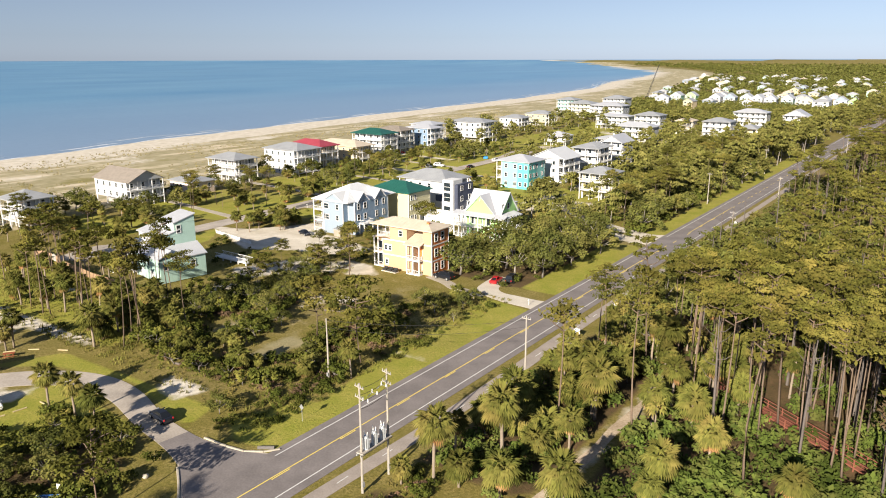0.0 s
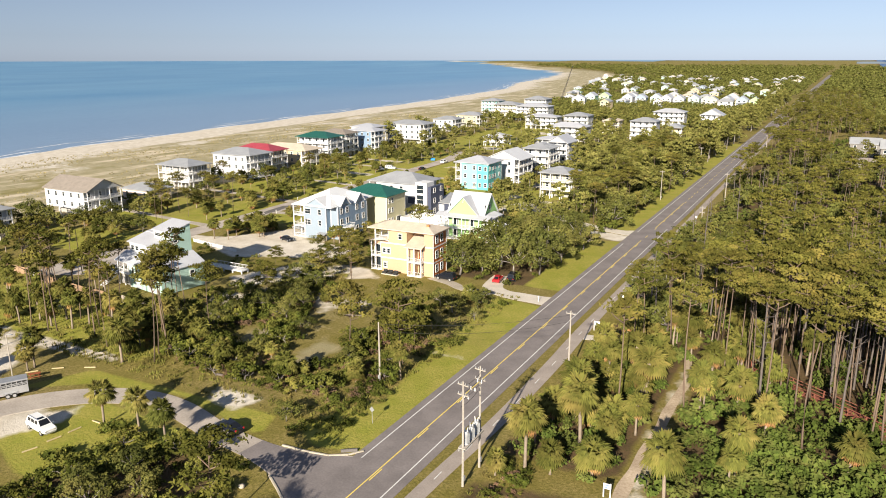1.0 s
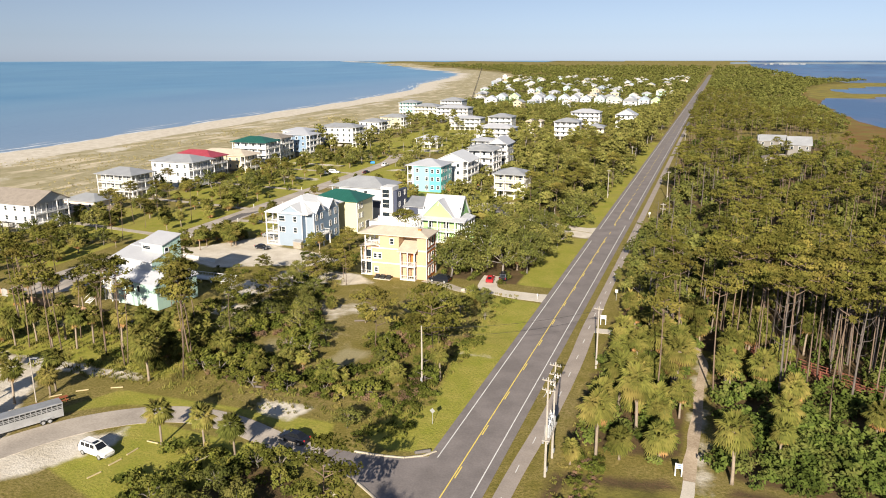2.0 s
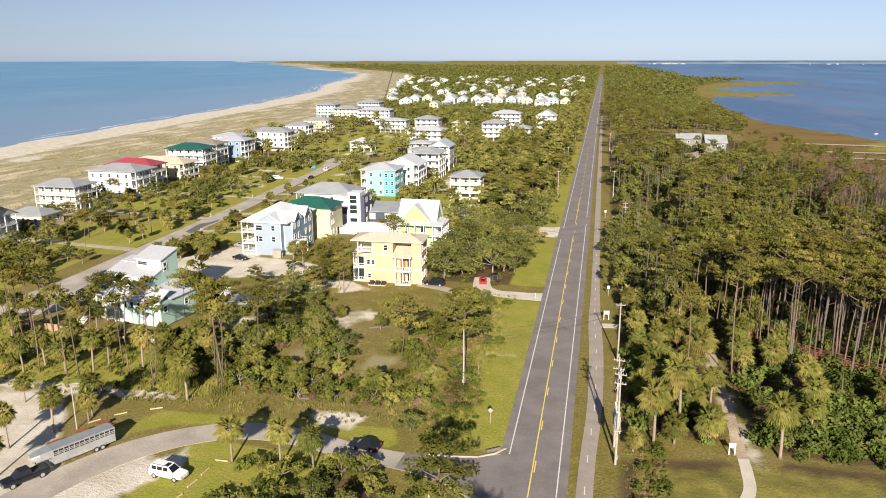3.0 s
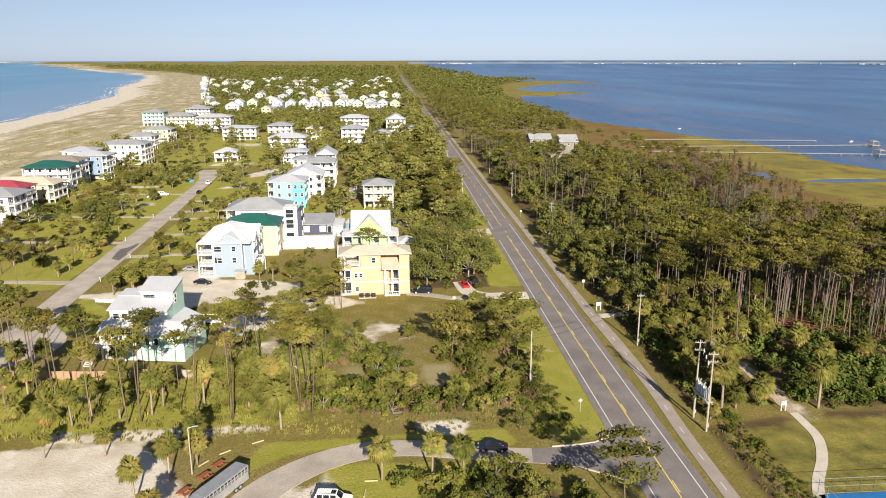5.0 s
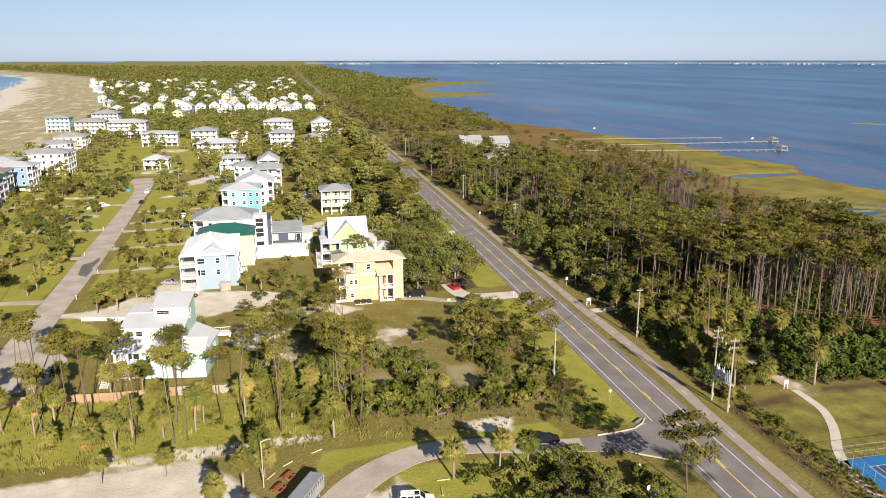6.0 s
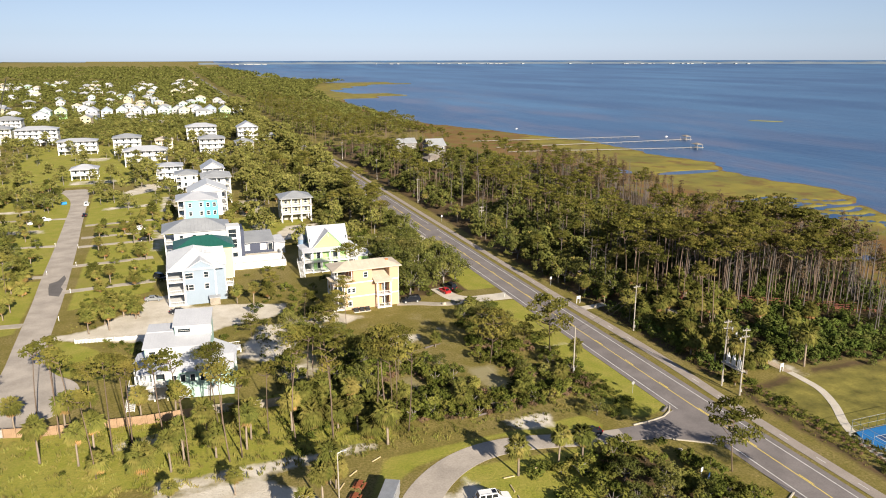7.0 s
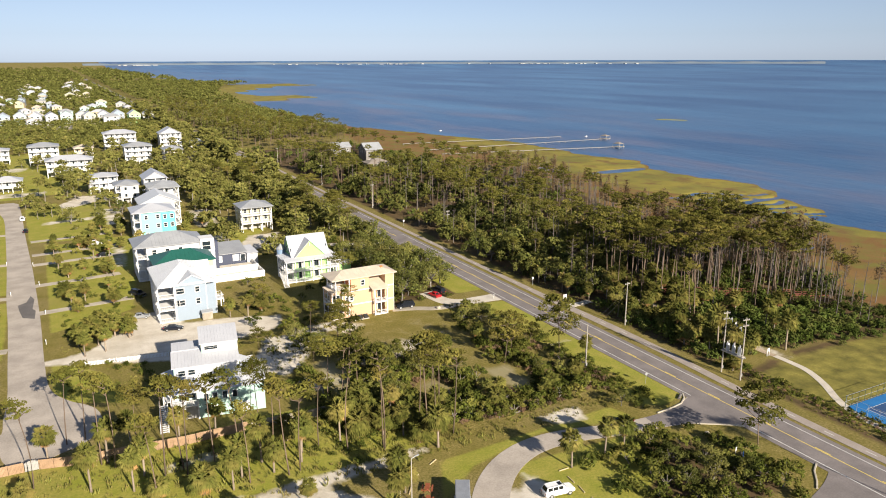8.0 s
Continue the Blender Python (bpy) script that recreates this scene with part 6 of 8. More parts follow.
for k, hgt in enumerate((9.0, 10.5)):
    s, v, f = pine_template(120 + k, hgt, 56, 0.28, 0.40, 3.4, 16)
    pattern("low_pine", tree_thing("pine_tree", "young bushy pine with branches low down its trunk", "tree", s, M_BARK_PINE, (v, f), L_PINE, group="pines"))
for k, (hgt, sk) in enumerate(((5.4, 9), (6.4, 5), (4.6, 14))):
    s, g, d = palm_template(140 + k, hgt, 36, sk)
    pattern("palm", tree_thing("palm_tree", "cabbage palm with a rough trunk and fan fronds", "palm tree", s, M_BARK_PALM, g, L_PALM, d, group="cabbage palms"))
for k, hgt in enumerate((2.6, 3.4)):
    s, g, d = palm_template(160 + k, hgt, 34, 12)
    pattern("low_palm", tree_thing("palm_tree", "short bushy cabbage palm with dry lower fronds", "palm tree", s, M_BARK_PALM, g, L_PALM, d, group="cabbage palms"))
for k, (hgt, wid) in enumerate(((8.5, 8.5), (7.2, 7.6), (9.5, 9.0))):
    s, v, f = oak_template(180 + k, hgt, wid, 105, 0.34)
    pattern("oak", tree_thing("oak_tree", "dark green live oak with a lumpy crown", "tree", s, M_BARK_OAK, (v, f), L_OAK, group="live oaks"))
for k, (hgt, wid) in enumerate(((8.2, 8.4), (7.4, 7.8), (9.0, 8.0))):
    s, v, f = oak_template(190 + k, hgt, wid, 58, 0.46)
    pattern("light_oak", tree_thing("oak_tree", "green live oak with a loose lumpy crown", "tree", s, M_BARK_OAK, (v, f), L_OAK, group="live oaks"))
for k, (hgt, wid) in enumerate(((3.6, 4.4), (3.0, 3.6))):
    s, v, f = oak_template(200 + k, hgt, wid, 62, 0.26, 1, 6)
    pattern("scrub", tree_thing("scrub_oak", "low scrub oak bush with small leaves", "bush", s, M_BARK_OAK, (v, f), L_SHRUB, group="scrub oaks"))


def in_clearing(x, y):
    return any(in_poly(np.array([x]), np.array([y]), p, 0.5)[0] > 0.5 for p in [CLEARING, *BARE_SOIL])


def open_ground(x, y, margin=0.0):
    """True where a plant may stand: off the roads, paths, drives and houses."""
    if -5.6 - margin < x < 6.2 + margin:
        return False
    if 5.0 - margin < x < 11.2 + margin and y < 320:
        return False
    if abs(x - between([(90, -120), (140, -123), (187, -124.6), (274, -128.6), (360, -136)], y)) < 5 + margin and 90 < y < 364:
        return False
    if 95 < y < 117 and -131 < x < -108:
        return False
    if -70 < x < -20 and 76 < y < 135 and in_clearing(x, y):
        return False
    if -70 < x < -4 and abs(y - between([(-70, 34), (-64, 38), (-61, 44), (-57, 50.5), (-51, 55.8), (-44, 58.6), (-36, 58.6), (-26, 56.2), (-17, 55), (-7, 54)], x)) < 3.6 + margin and y < 64:
        return False
    if -14 < x < -4 and (46 < y < 61 or y < 31):
        return False
    if 25.6 - margin < x < 31.0 + margin and 60 < y < 112:
        return False
    return not any(a - margin < x < b + margin and c - margin < y < d + margin for a, b, c, d in BLOCKS)

# ---- planting: the singled-out trees first, then loose groups ----
for x, y, s in ((-75.3, 46.8, 0.85), (-71, 39.4, 0.8), (-93, 60, 0.62), (-84, 60, 0.66), (-72.2, 52.2, 0.9), (-69.4, 56.4, 0.85), (-70, 58, 0.9), (-41.8, 50.0, 0.95), (-34.6, 50.2, 0.9), (-30, 50.6, 0.9), (-58.4, 66.3, 1.15), (-91, 73, 0.95), (-87, 76, 1.05), (-80, 76, 0.95), (-73, 76, 1.0), (-106, 91, 0.9), (-110, 88, 1.0), (-70, 79, 0.95), (-66, 84, 1.0), (-62, 79, 0.9), (-12.4, 83.2, 0.8), (16, 67, 1.2), (20.4, 75.5, 1.3), (25, 93, 1.3), (17, 84, 1.25), (22, 99, 1.3), (33.2, 66.9, 1.2)):
    plant("palm", int(x * 3 + y) % 3, x, y, s)
for x, y, s in ((42, 89, 1.05), (41, 106, 1.0), (46, 116, 1.0), (52, 84, 1.0), (14, 124, 0.9), (24, 118, 1.0), (-119, 94, 0.9), (-113, 80, 1.0), (-107, 77, 0.9), (-105, 81, 1.0), (-93, 70, 0.9), (-86, 72, 1.0), (-81, 73, 1.0), (-98, 91, 0.9), (-92, 89, 0.9), (-68, 78, 0.95), (-62, 73, 0.9), (-108, 146, 0.8), (-72, 148, 0.8), (-76, 151, 0.85), (18, 97, 1.0), (15, 73, 0.8), (26, 83, 0.9)):
    plant("palm", int(x * 5 + y) % 3, x, y, s)
for x, y, s in ((-41.9, 73.6, 0.95), (-28.8, 74.2, 0.95), (-18.3, 79, 0.8), (-36.5, 104, 0.7), (-47, 109, 0.7), (-20, 124, 0.9), (-26, 108, 0.9), (-112, 150, 1.1), (-109, 153, 1.2), (-104, 151, 1.1), (-101, 148, 1.0), (13, 64.5, 0.7), (19, 68, 0.9), (23, 79, 1.0), (-17, 152, 1.3), (-13, 240, 1.2), (-31, 238, 1.2), (-36, 242, 1.2)):
    plant("low_palm", int(x + y), x, y, s)
for x, y, s in ((-116, 98, 0.95), (-113, 98.5, 0.9), (-104, 72, 1.0), (-91, 76, 1.0), (-84, 70, 1.0), (-82, 70.5, 1.05), (-73, 72, 1.0), (-67, 70, 1.05), (-68, 88, 1.0), (-67, 86, 1.05), (-55, 72.8, 1.0), (-65, 87, 1.0), (-111, 88, 1.0), (-109, 86, 0.95), (-77, 76, 0.95), (-86, 88, 0.9), (-121, 84, 0.9), (-99, 80, 1.0)):
    plant("thin_pine", int(x * 7 + y * 3) % 3, x, y, s * 1.24)
for x, y, s in ((-58, 75, 0.95), (-56, 72, 1.0), (-85, 84, 0.85), (-71, 88, 0.85), (-105, 86, 0.8)):
    plant("pine", int(x * 7 + y * 3) % 4, x, y, s)
for x, y, s in ((20, 105, 0.9), (30.7, 92.5, 1.0), (45, 101, 1.0), (22, 103.5, 0.85), (55, 101, 0.95), (54.5, 94.4, 1.02), (47.5, 114, 1.02), (32, 113, 0.95), (50, 102, 1.0), (34, 108, 0.95), (57, 108, 1.0), (50, 120, 0.95), (66, 111, 0.95), (40, 97, 0.98), (61, 92, 0.98), (68, 98, 0.92)):
    plant("tall_pine", int(x * 7 + y * 3) % 4, x, y, s)
for x, y, s in ((-45.5, 147, 0.98), (-52.2, 125.6, 0.68), (-52, 81, 0.85), (-62, 126, 0.6), (-56, 123.4, 0.5)):
    plant("pine", int(x * 7 + y * 3) % 4, x, y, s)
for x, y, s in ((-54, 128, 0.95), (-57, 121, 0.85), (-28.5, 91.5, 1.2), (-15.4, 88.8, 1.4), (-23.6, 96.5, 0.7), (-18, 97, 0.6), (-59, 104, 0.8), (-66, 112, 0.7), (-66, 154, 0.75), (-75, 125, 0.6), (-9.5, 39.4, 1.15)):
    plant("low_pine", int(x + y), x, y, s)
for x, y, s in ((-31, 141, 1.0), (-25, 152, 1.1), (-19, 146, 0.95), (-30, 156, 1.1), (-23, 162, 1.1), (-16, 158, 1.0), (-29, 168, 1.05), (-20, 174, 1.0), (-15, 168, 0.9), (-26, 180, 0.95), (-17, 186, 0.9), (-34, 150, 0.9), (-27, 145, 0.75), (-14, 150, 0.85), (-12, 178, 0.8), (-31, 186, 0.8), (-22, 192, 0.9), (-13, 163, 0.8), (-25, 171, 0.95), (-47.2, 96, 0.6), (-55, 98, 0.62), (-52.5, 105.5, 0.55), (-58.5, 110, 0.6), (-61, 102, 0.55), (-63, 119, 0.55), (-65.5, 127, 0.6), (-59, 131, 0.5), (-56, 117, 0.5), (-57, 92, 0.5), (-52, 78, 0.45), (-40, 80, 0.42), (-24, 85, 0.42), (-39.5, 93, 0.4), (-20, 82, 0.4), (-16.5, 121, 0.42), (-18, 127, 0.4), (-14, 114, 0.36), (-27, 43, 0.6), (-22, 40, 0.6), (-25, 35, 0.6), (-19, 34, 0.55), (-29, 37, 0.55), (-24, 118, 0.6), (-20, 116, 0.55), (-19.5, 63.2, 0.5)):
    plant("oak", int(x * 3 + y) % 3, x, y, s * (1.2 if y > 135 else 1.0))


def scatter(kind, n, x0, x1, y0, y1, lo, hi, margin=1.0, gap=2.2, taken=[]):
    """Up to n plants of a kind, loosely spaced over a stretch of open ground."""
    tries = 0
    put = 0
    while put < n and tries < n * 12:
        tries += 1
        x, y = rp.uniform(x0, x1), rp.uniform(y0, y1)
        if not open_ground(x, y, margin) or any(abs(x - a) < gap and abs(y - b) < gap for a, b in taken):
            continue
        if noise.noise(Vector((x * 0.045, y * 0.045, n * 0.7))) < -0.22:
            continue
        taken.append((x, y))
        plant(kind, rp.randrange(4), x, y, rp.uniform(lo, hi))
        put += 1


# front of the bay woods
scatter("tall_pine", 15, 24, 78, 90, 124, 0.85, 1.03, 1, 2.8)
scatter("pine", 14, 14, 60, 124, 160, 0.6, 0.8, 1, 3)
scatter("thin_pine", 34, 22, 84, 86, 126, 1.35, 1.6, 1, 1.8)
scatter("palm", 24, 13, 42, 72, 140, 0.8, 1.25, 1, 2.6)
scatter("low_palm", 12, 13, 40, 69, 120, 0.8, 1.2, 0.6, 2)
scatter("light_oak", 40, 13, 60, 112, 200, 0.7, 1.1, 1, 4)
# behind the car park
scatter("thin_pine", 8, -120, -50, 69, 84, 1.1, 1.4, 0.5, 1.8)
scatter("low_palm", 8, -128, -56, 68, 90, 0.8, 1.2, 0.5, 2.2)
# the overgrown lot
scatter("oak", 9, -66, -46, 86, 112, 0.42, 0.6, 0.5, 2.6)
scatter("scrub", 44, -70, -14, 70, 108, 0.7, 1.35, 0.5, 1.7)
scatter("low_palm", 8, -72, -52, 74, 86, 0.9, 1.25, 0.5, 2.4)
scatter("low_palm", 4, -40, -16, 72, 82, 0.5, 0.8, 0.5, 2.4)
scatter("scrub", 26, -36, -12, 26, 50, 0.7, 1.2, 0.5, 1.7)
# round the houses
scatter("low_palm", 44, -116, -32, 150, 300, 0.8, 1.2, 1.0, 3)
scatter("light_oak", 30, -40, -10, 206, 330, 0.8, 1.1, 1.0, 4)
scatter("pine", 26, -40, -10, 206, 360, 0.75, 0.95, 1.0, 3)
scatter("light_oak", 22, -112, -50, 290, 430, 0.55, 0.9, 1, 5)
scatter("scrub", 14, -78, -50, 118, 180, 0.5, 0.9, 1, 3)
scatter("scrub", 30, -116, -56, 176, 300, 0.5, 0.9, 1.2, 3.5)
# between the street and the dunes
scatter("palm", 40, -178, -130, 92, 300, 0.55, 0.85, 1.5, 4)
scatter("low_palm", 46, -178, -130, 92, 360, 0.9, 1.4, 1.2, 3.4)
scatter("light_oak", 40, -188, -134, 90, 330, 0.6, 1.0, 1.2, 4)
scatter("pine", 14, -172, -132, 90, 260, 0.65, 0.85, 1.5, 5)
scatter("scrub", 30, -190, -130, 90, 360, 0.6, 1.1, 1.2, 3)
scatter("palm", 16, -117, -96, 140, 262, 0.6, 0.9, 1.2, 3)

# ---- woods past counting: joined from cheap patterns ----


def joined(name, items, material, label, category):
    """items: (vertices, faces of four, places); every place (x, y, z, scale, turn) takes one copy."""
    vs, fs, base = [], [], 0
    for v, f, places in items:
        for x, y, z, s, w in places:
            c, sn = math.cos(w), math.sin(w)
            q = v * s
            vs.append(np.stack([q[:, 0] * c - q[:, 1] * sn + x, q[:, 0] * sn + q[:, 1] * c + y, q[:, 2] + z], 1))
            fs.append(f + base)
            base += len(v)
    if not vs:
        return None
    v, f = np.concatenate(vs), np.concatenate(fs)
    me = bpy.data.meshes.new(name)
    me.vertices.add(len(v))
    me.vertices.foreach_set("co", v.astype(np.float32).ravel())
    me.loops.add(f.size)
    me.loops.foreach_set("vertex_index", f.astype(np.int32).ravel())
    me.polygons.add(len(f))
    me.polygons.foreach_set("loop_start", np.arange(0, f.size, f.shape[1], dtype=np.int32))
    me.update(calc_edges=True)
    me.materials.append(material)
    return tagged(new(name, me), label, category, kind="stuff")


def quads(solid):
    """The four-sided faces of a Solid as arrays."""
    return np.array(solid.v, float), np.array([f for f in solid.f if len(f) == 4])


def sites(n, x0, x1, y0, y1, lo, hi, margin=1.0, inside=None):
    out, tries = [], 0
    while len(out) < n and tries < n * 10:
        tries += 1
        x, y = rp.uniform(x0, x1), rp.uniform(y0, y1)
        if not open_ground(x, y, margin) or (inside and not inside(x, y)):
            continue
        out.append((x, y, float(dish(x, y)) - 0.05, rp.uniform(lo, hi), rp.uniform(0, 6.28)))
    return out


def in_woods(x, y):
    return x < between(WOOD_EDGE, y) - 2 and x > 13


def off_path(x, y):
    """Clear of the boardwalk and of the trail into the woods."""
    return abs(y - between([(37, 113.5), (52.5, 103.2), (62, 96.5), (78, 88)], x)) > 3.0 and not (27.0 < x < 30.2 and y < 116)


def on_land(x, y):
    return between(TREE_LINE, y) + 4 < x < between(WOOD_EDGE, y) and not (-13 < x < 13)


def share(places, n):
    return [places[k::n] for k in range(n)]


# bay woods, middle distance
mid = [pine_template(300 + k, h, 25, 0.38, 0.78, 3.2, 8, 1.0, 5) for k, h in enumerate((18.0, 19.5, 16.5, 17.5))]
fine_sites = sites(28, 30, 84, 98, 132, 0.85, 1.02, 1, off_path)
fine = [pine_template(320 + k, h, 52, 0.26, 0.83, 3.2, 8, 0.95, 5) for k, h in enumerate((21.0, 22.0))]
near_sites = sites(120, 30, 132, 128, 260, 0.88, 1.12, 1, in_woods) + sites(36, 62, 112, 80, 150, 1.0, 1.2, 1, in_woods) + sites(300, 13, 132, 260, 600, 0.8, 1.1, 1, in_woods)
near_sites += sites(40, 9.5, 14, 560, 900, 0.7, 0.95, 1) + sites(90, 13, 60, 600, 1000, 0.8, 1.1, 1, in_woods)
near_sites = [(x, y, z, s * (0.66 + 0.34 * min(1.0, (between(WOOD_EDGE, y) - x) / 26)), w) for x, y, z, s, w in near_sites]
near_sites = [p for p in near_sites if p[1] > 340 or between(WOOD_EDGE, p[1]) - p[0] > 36 or rp.random() < 0.72]
near_sites = [p for p in near_sites if not (34 < p[0] < 92 and 330 < p[1] < 430) or p[3] < 0.86]
groups = share(near_sites, 4)
joined("woods_trunks", [(*quads(s), g) for (s, v, f), g in zip(mid + fine, groups + share(fine_sites, 2))], M_BARK_PINE, "bare grey-brown trunks of the pine woods", "woods")
joined("woods_crowns", [(v, f, g) for (s, v, f), g in zip(mid + fine, groups + share(fine_sites, 2))], L_PINE, "dense green canopy of the pine woods", "woods")
# dead pines towards the marsh
snag = Solid()
snag.limb([(0, 0, 0), (0.15, 0, 6), (0.3, 0.2, 13)], [0.17, 0.12, 0.05], 5)
for k in range(11):
    w, z = k * 2.4, 6.5 + k * 0.55
    snag.limb([(0.2, 0.1, z), (0.2 + 0.8 * math.cos(w), 0.1 + 0.8 * math.sin(w), z + 0.3), (0.2 + 1.5 * math.cos(w), 0.1 + 1.5 * math.sin(w), z + 1.0)], [0.05, 0.035, 0.015], 3)
joined("dead_pines", [(*quads(snag), sites(330, 60, 134, 62, 330, 0.6, 1.05, 1, lambda x, y: between(WOOD_EDGE, y) - 34 < x < between(WOOD_EDGE, y) + 4) + sites(60, 40, 96, 88, 150, 1.0, 1.5, 1, off_path) + sites(50, 14, 80, 100, 330, 0.9, 1.2, 1))], M_DEAD, "bare grey dead pines at the edge of the marsh", "woods")
twig = leaf_cloud([(0.2, 0.1, 9 + k * 0.9) for k in range(5)], [(1.5, 1.5, 0.8)] * 5, [38] * 5, 0.24, 0.3, 2.6, np.random.default_rng(4), 0.1)
joined("bare_twigs", [(*twig, sites(44, 58, 100, 92, 150, 1.0, 1.5, 1, in_woods) + sites(260, 78, 134, 64, 330, 0.7, 1.15, 1, lambda x, y: between(WOOD_EDGE, y) - 40 < x < between(WOOD_EDGE, y) + 4))], L_BROWN, "leafless brown twigs of dying pines", "woods")
# understorey palms and scrub in the woods
rg9 = np.random.default_rng(9)
bushes = [shrub_cloud(rg9, 2.6, 3.4, 84, 0.38) for _ in range(4)]
low = sites(70, 46, 80, 61, 76, 0.6, 1.1, 0.3) + sites(420, 12.5, 112, 72, 190, 0.7, 1.5, 0.3, in_woods) + sites(90, 58, 112, 78, 132, 0.8, 1.4, 0.3, in_woods) + sites(120, 31, 62, 67, 84, 0.6, 1.2, 0.3, off_path) + sites(90, 14, 26, 68, 110, 0.6, 1.2, 0.3) + sites(90, 31, 62, 84, 112, 0.7, 1.4, 0.3, off_path) + sites(300, 12.5, 130, 190, 520, 0.9, 1.8, 0.5, in_woods)
joined("undergrowth", [(v, f, g) for (v, f), g in zip(bushes, share(low, 4))], L_UNDER, "green undergrowth beneath the pines", "undergrowth")
# understorey palms past counting
under = [palm_template(500 + k, h, 18, 0, 5) for k, h in enumerate((3.2, 4.6, 5.6))]
under_sites = sites(56, 13, 37, 90, 170, 0.6, 0.85, 0.5, off_path) + sites(80, 13, 80, 170, 330, 0.8, 1.1, 0.5, in_woods)
joined("understorey_palms", [(g[0], np.array([f for f in g[1] if len(f) == 4]), p) for (s, g, d), p in zip(under, share(under_sites, 3))], L_PALM, "yellow-green cabbage palms beneath the pines", "palms")
joined("understorey_palm_trunks", [(*quads(s), p) for (s, g, d), p in zip(under, share(under_sites, 3))], M_BARK_PALM, "trunks of the palms beneath the pines", "palms")
# brush of the overgrown lot and the car park's bank
bushes = [shrub_cloud(rg9, 1.7, 2.6, 92, 0.27) for _ in range(4)]


def lot(x, y):
    return noise.noise(Vector((x * 0.09, y * 0.09, 3.1))) > -0.1


def off_sand(x, y):
    """Beside the bare sand of the drives and lots, in loose patches."""
    if any(in_poly(np.array([x]), np.array([y]), p, 1.0)[0] > 0.3 for p in SANDS[:4]):
        return False
    return noise.noise(Vector((x * 0.09, y * 0.09, 3.1))) > -0.1


brush = sites(300, -74, -11, 70, 128, 0.35, 0.95, 0.3, lot) + sites(165, -72, -18, 72, 108, 0.8, 1.5, 0.3, lot) + sites(90, -40, -12, 22, 51, 0.8, 1.4, 0.3)
brush += sites(150, -42, -11.5, 202, 345, 1.3, 2.6, 0.6)
brush += sites(60, -18, -10.5, 60, 84, 0.4, 0.8, 0.2)
brush += sites(30, -130, -60, 67, 91, 0.5, 0.9, 0.3) + sites(130, -116, -50, 112, 210, 0.5, 0.9, 0.5, off_sand) + sites(60, -35, -12, 137, 200, 0.7, 1.2, 0.3) + sites(60, 12.5, 18, 30, 100, 0.5, 0.9, 0)
joined("brush", [(v, f, g) for (v, f), g in zip(bushes, share(brush, 4))], L_SHRUB, "tangled green brush of saw palmetto and bushes", "brush")
brown = sites(190, -60, -14, 70, 112, 0.4, 0.85, 0.3, lot)
joined("dry_brush", [(*bushes[0], brown)], L_BROWN, "dry brown brush in the clearing", "brush")
# woods and gardens along both sides further off
far = [oak_template(400 + k, h, w, 26, 0.68) for k, (h, w) in enumerate(((8.5, 8.0), (7.5, 8.5), (9.5, 7.5)))]
fp = [pine_template(410 + k, h, 13, 0.7, 0.5, 3.2, 12, 1.1, 5) for k, h in enumerate((12.0, 13.5))]
east = sites(190, 13, 90, 130, 420, 0.7, 1.15, 1, in_woods)
joined("woods_oaks", [(v, f, g) for (s, v, f), g in zip(far, share(east, 3))], L_OAK, "rounded evergreen oaks among the pines", "woods")
west = sites(150, -24, -9.5, 320, 950, 1.0, 1.4, 2.0) + sites(330, -215, -11, 300, 700, 0.6, 1.05, 1.5, on_land) + sites(160, -60, -11, 206, 480, 0.75, 1.1, 1.2)
joined("garden_trees", [(v, f, g) for (s, v, f), g in zip(far, share(west[::2], 3))] + [(v, f, g) for (s, v, f), g in zip(fp, share(west[1::2], 2))], L_OAK, "green trees between the houses", "woods")
stem = Solid().limb([(0, 0, 0), (0.2, 0.1, 2.6), (0.1, 0.3, 5.6)], [0.24, 0.18, 0.1], 5)
joined("garden_tree_trunks", [(*quads(stem), west)], M_BARK_OAK, "trunks of the trees between the houses", "woods")
CLUMPS = [(0, 0, 4.4), (2.1, 0.9, 3.3), (-2.0, 1.2, 3.7), (0.5, -2.2, 3.4), (-1.2, -1.4, 4.0), (1.4, 2.2, 3.0), (-2.6, -0.8, 2.6)]
lumps = [leaf_cloud(CLUMPS, [(1.7, 1.7, 1.2)] * 7, [15] * 7, 0.85, 0.8, 1.4, np.random.default_rng(30 + k), 0.5) for k in range(3)]
coarse = [leaf_cloud(CLUMPS[:5], [(2.0, 2.0, 1.4)] * 5, [8] * 5, 1.35, 0.8, 1.3, np.random.default_rng(40 + k), 0.5) for k in range(3)]


def far_woods(x, y):
    if not on_land(x, y):
        return False
    if x < -60 and 690 < y < 1950 and x > between([(690, -190), (900, -280), (1140, -350), (1500, -430), (1950, -530)], y):
        return rp.random() < 0.8
    return True


distant = sites(1800, -260, 130, 560, 1000, 0.9, 1.5, 2, far_woods)
joined("far_woods", [(v, f, g) for (v, f), g in zip(lumps, share(distant, 3))], L_OAK, "green woods along the peninsula beyond the houses", "woods")
distant = sites(2100, -480, 330, 1000, 2100, 1.2, 2.2, 2, far_woods) + sites(1700, -1500, 250, 2100, 4100, 1.8, 3.6, 2, far_woods)
joined("far_woods", [(v, f, g) for (v, f), g in zip(coarse, share(distant, 3))], L_OAK, "distant green woods along the peninsula", "woods")
back = sites(160, -300, -140, -260, 20, 0.9, 1.4, 2) + sites(120, 76, 150, -260, 50, 0.9, 1.4, 2)
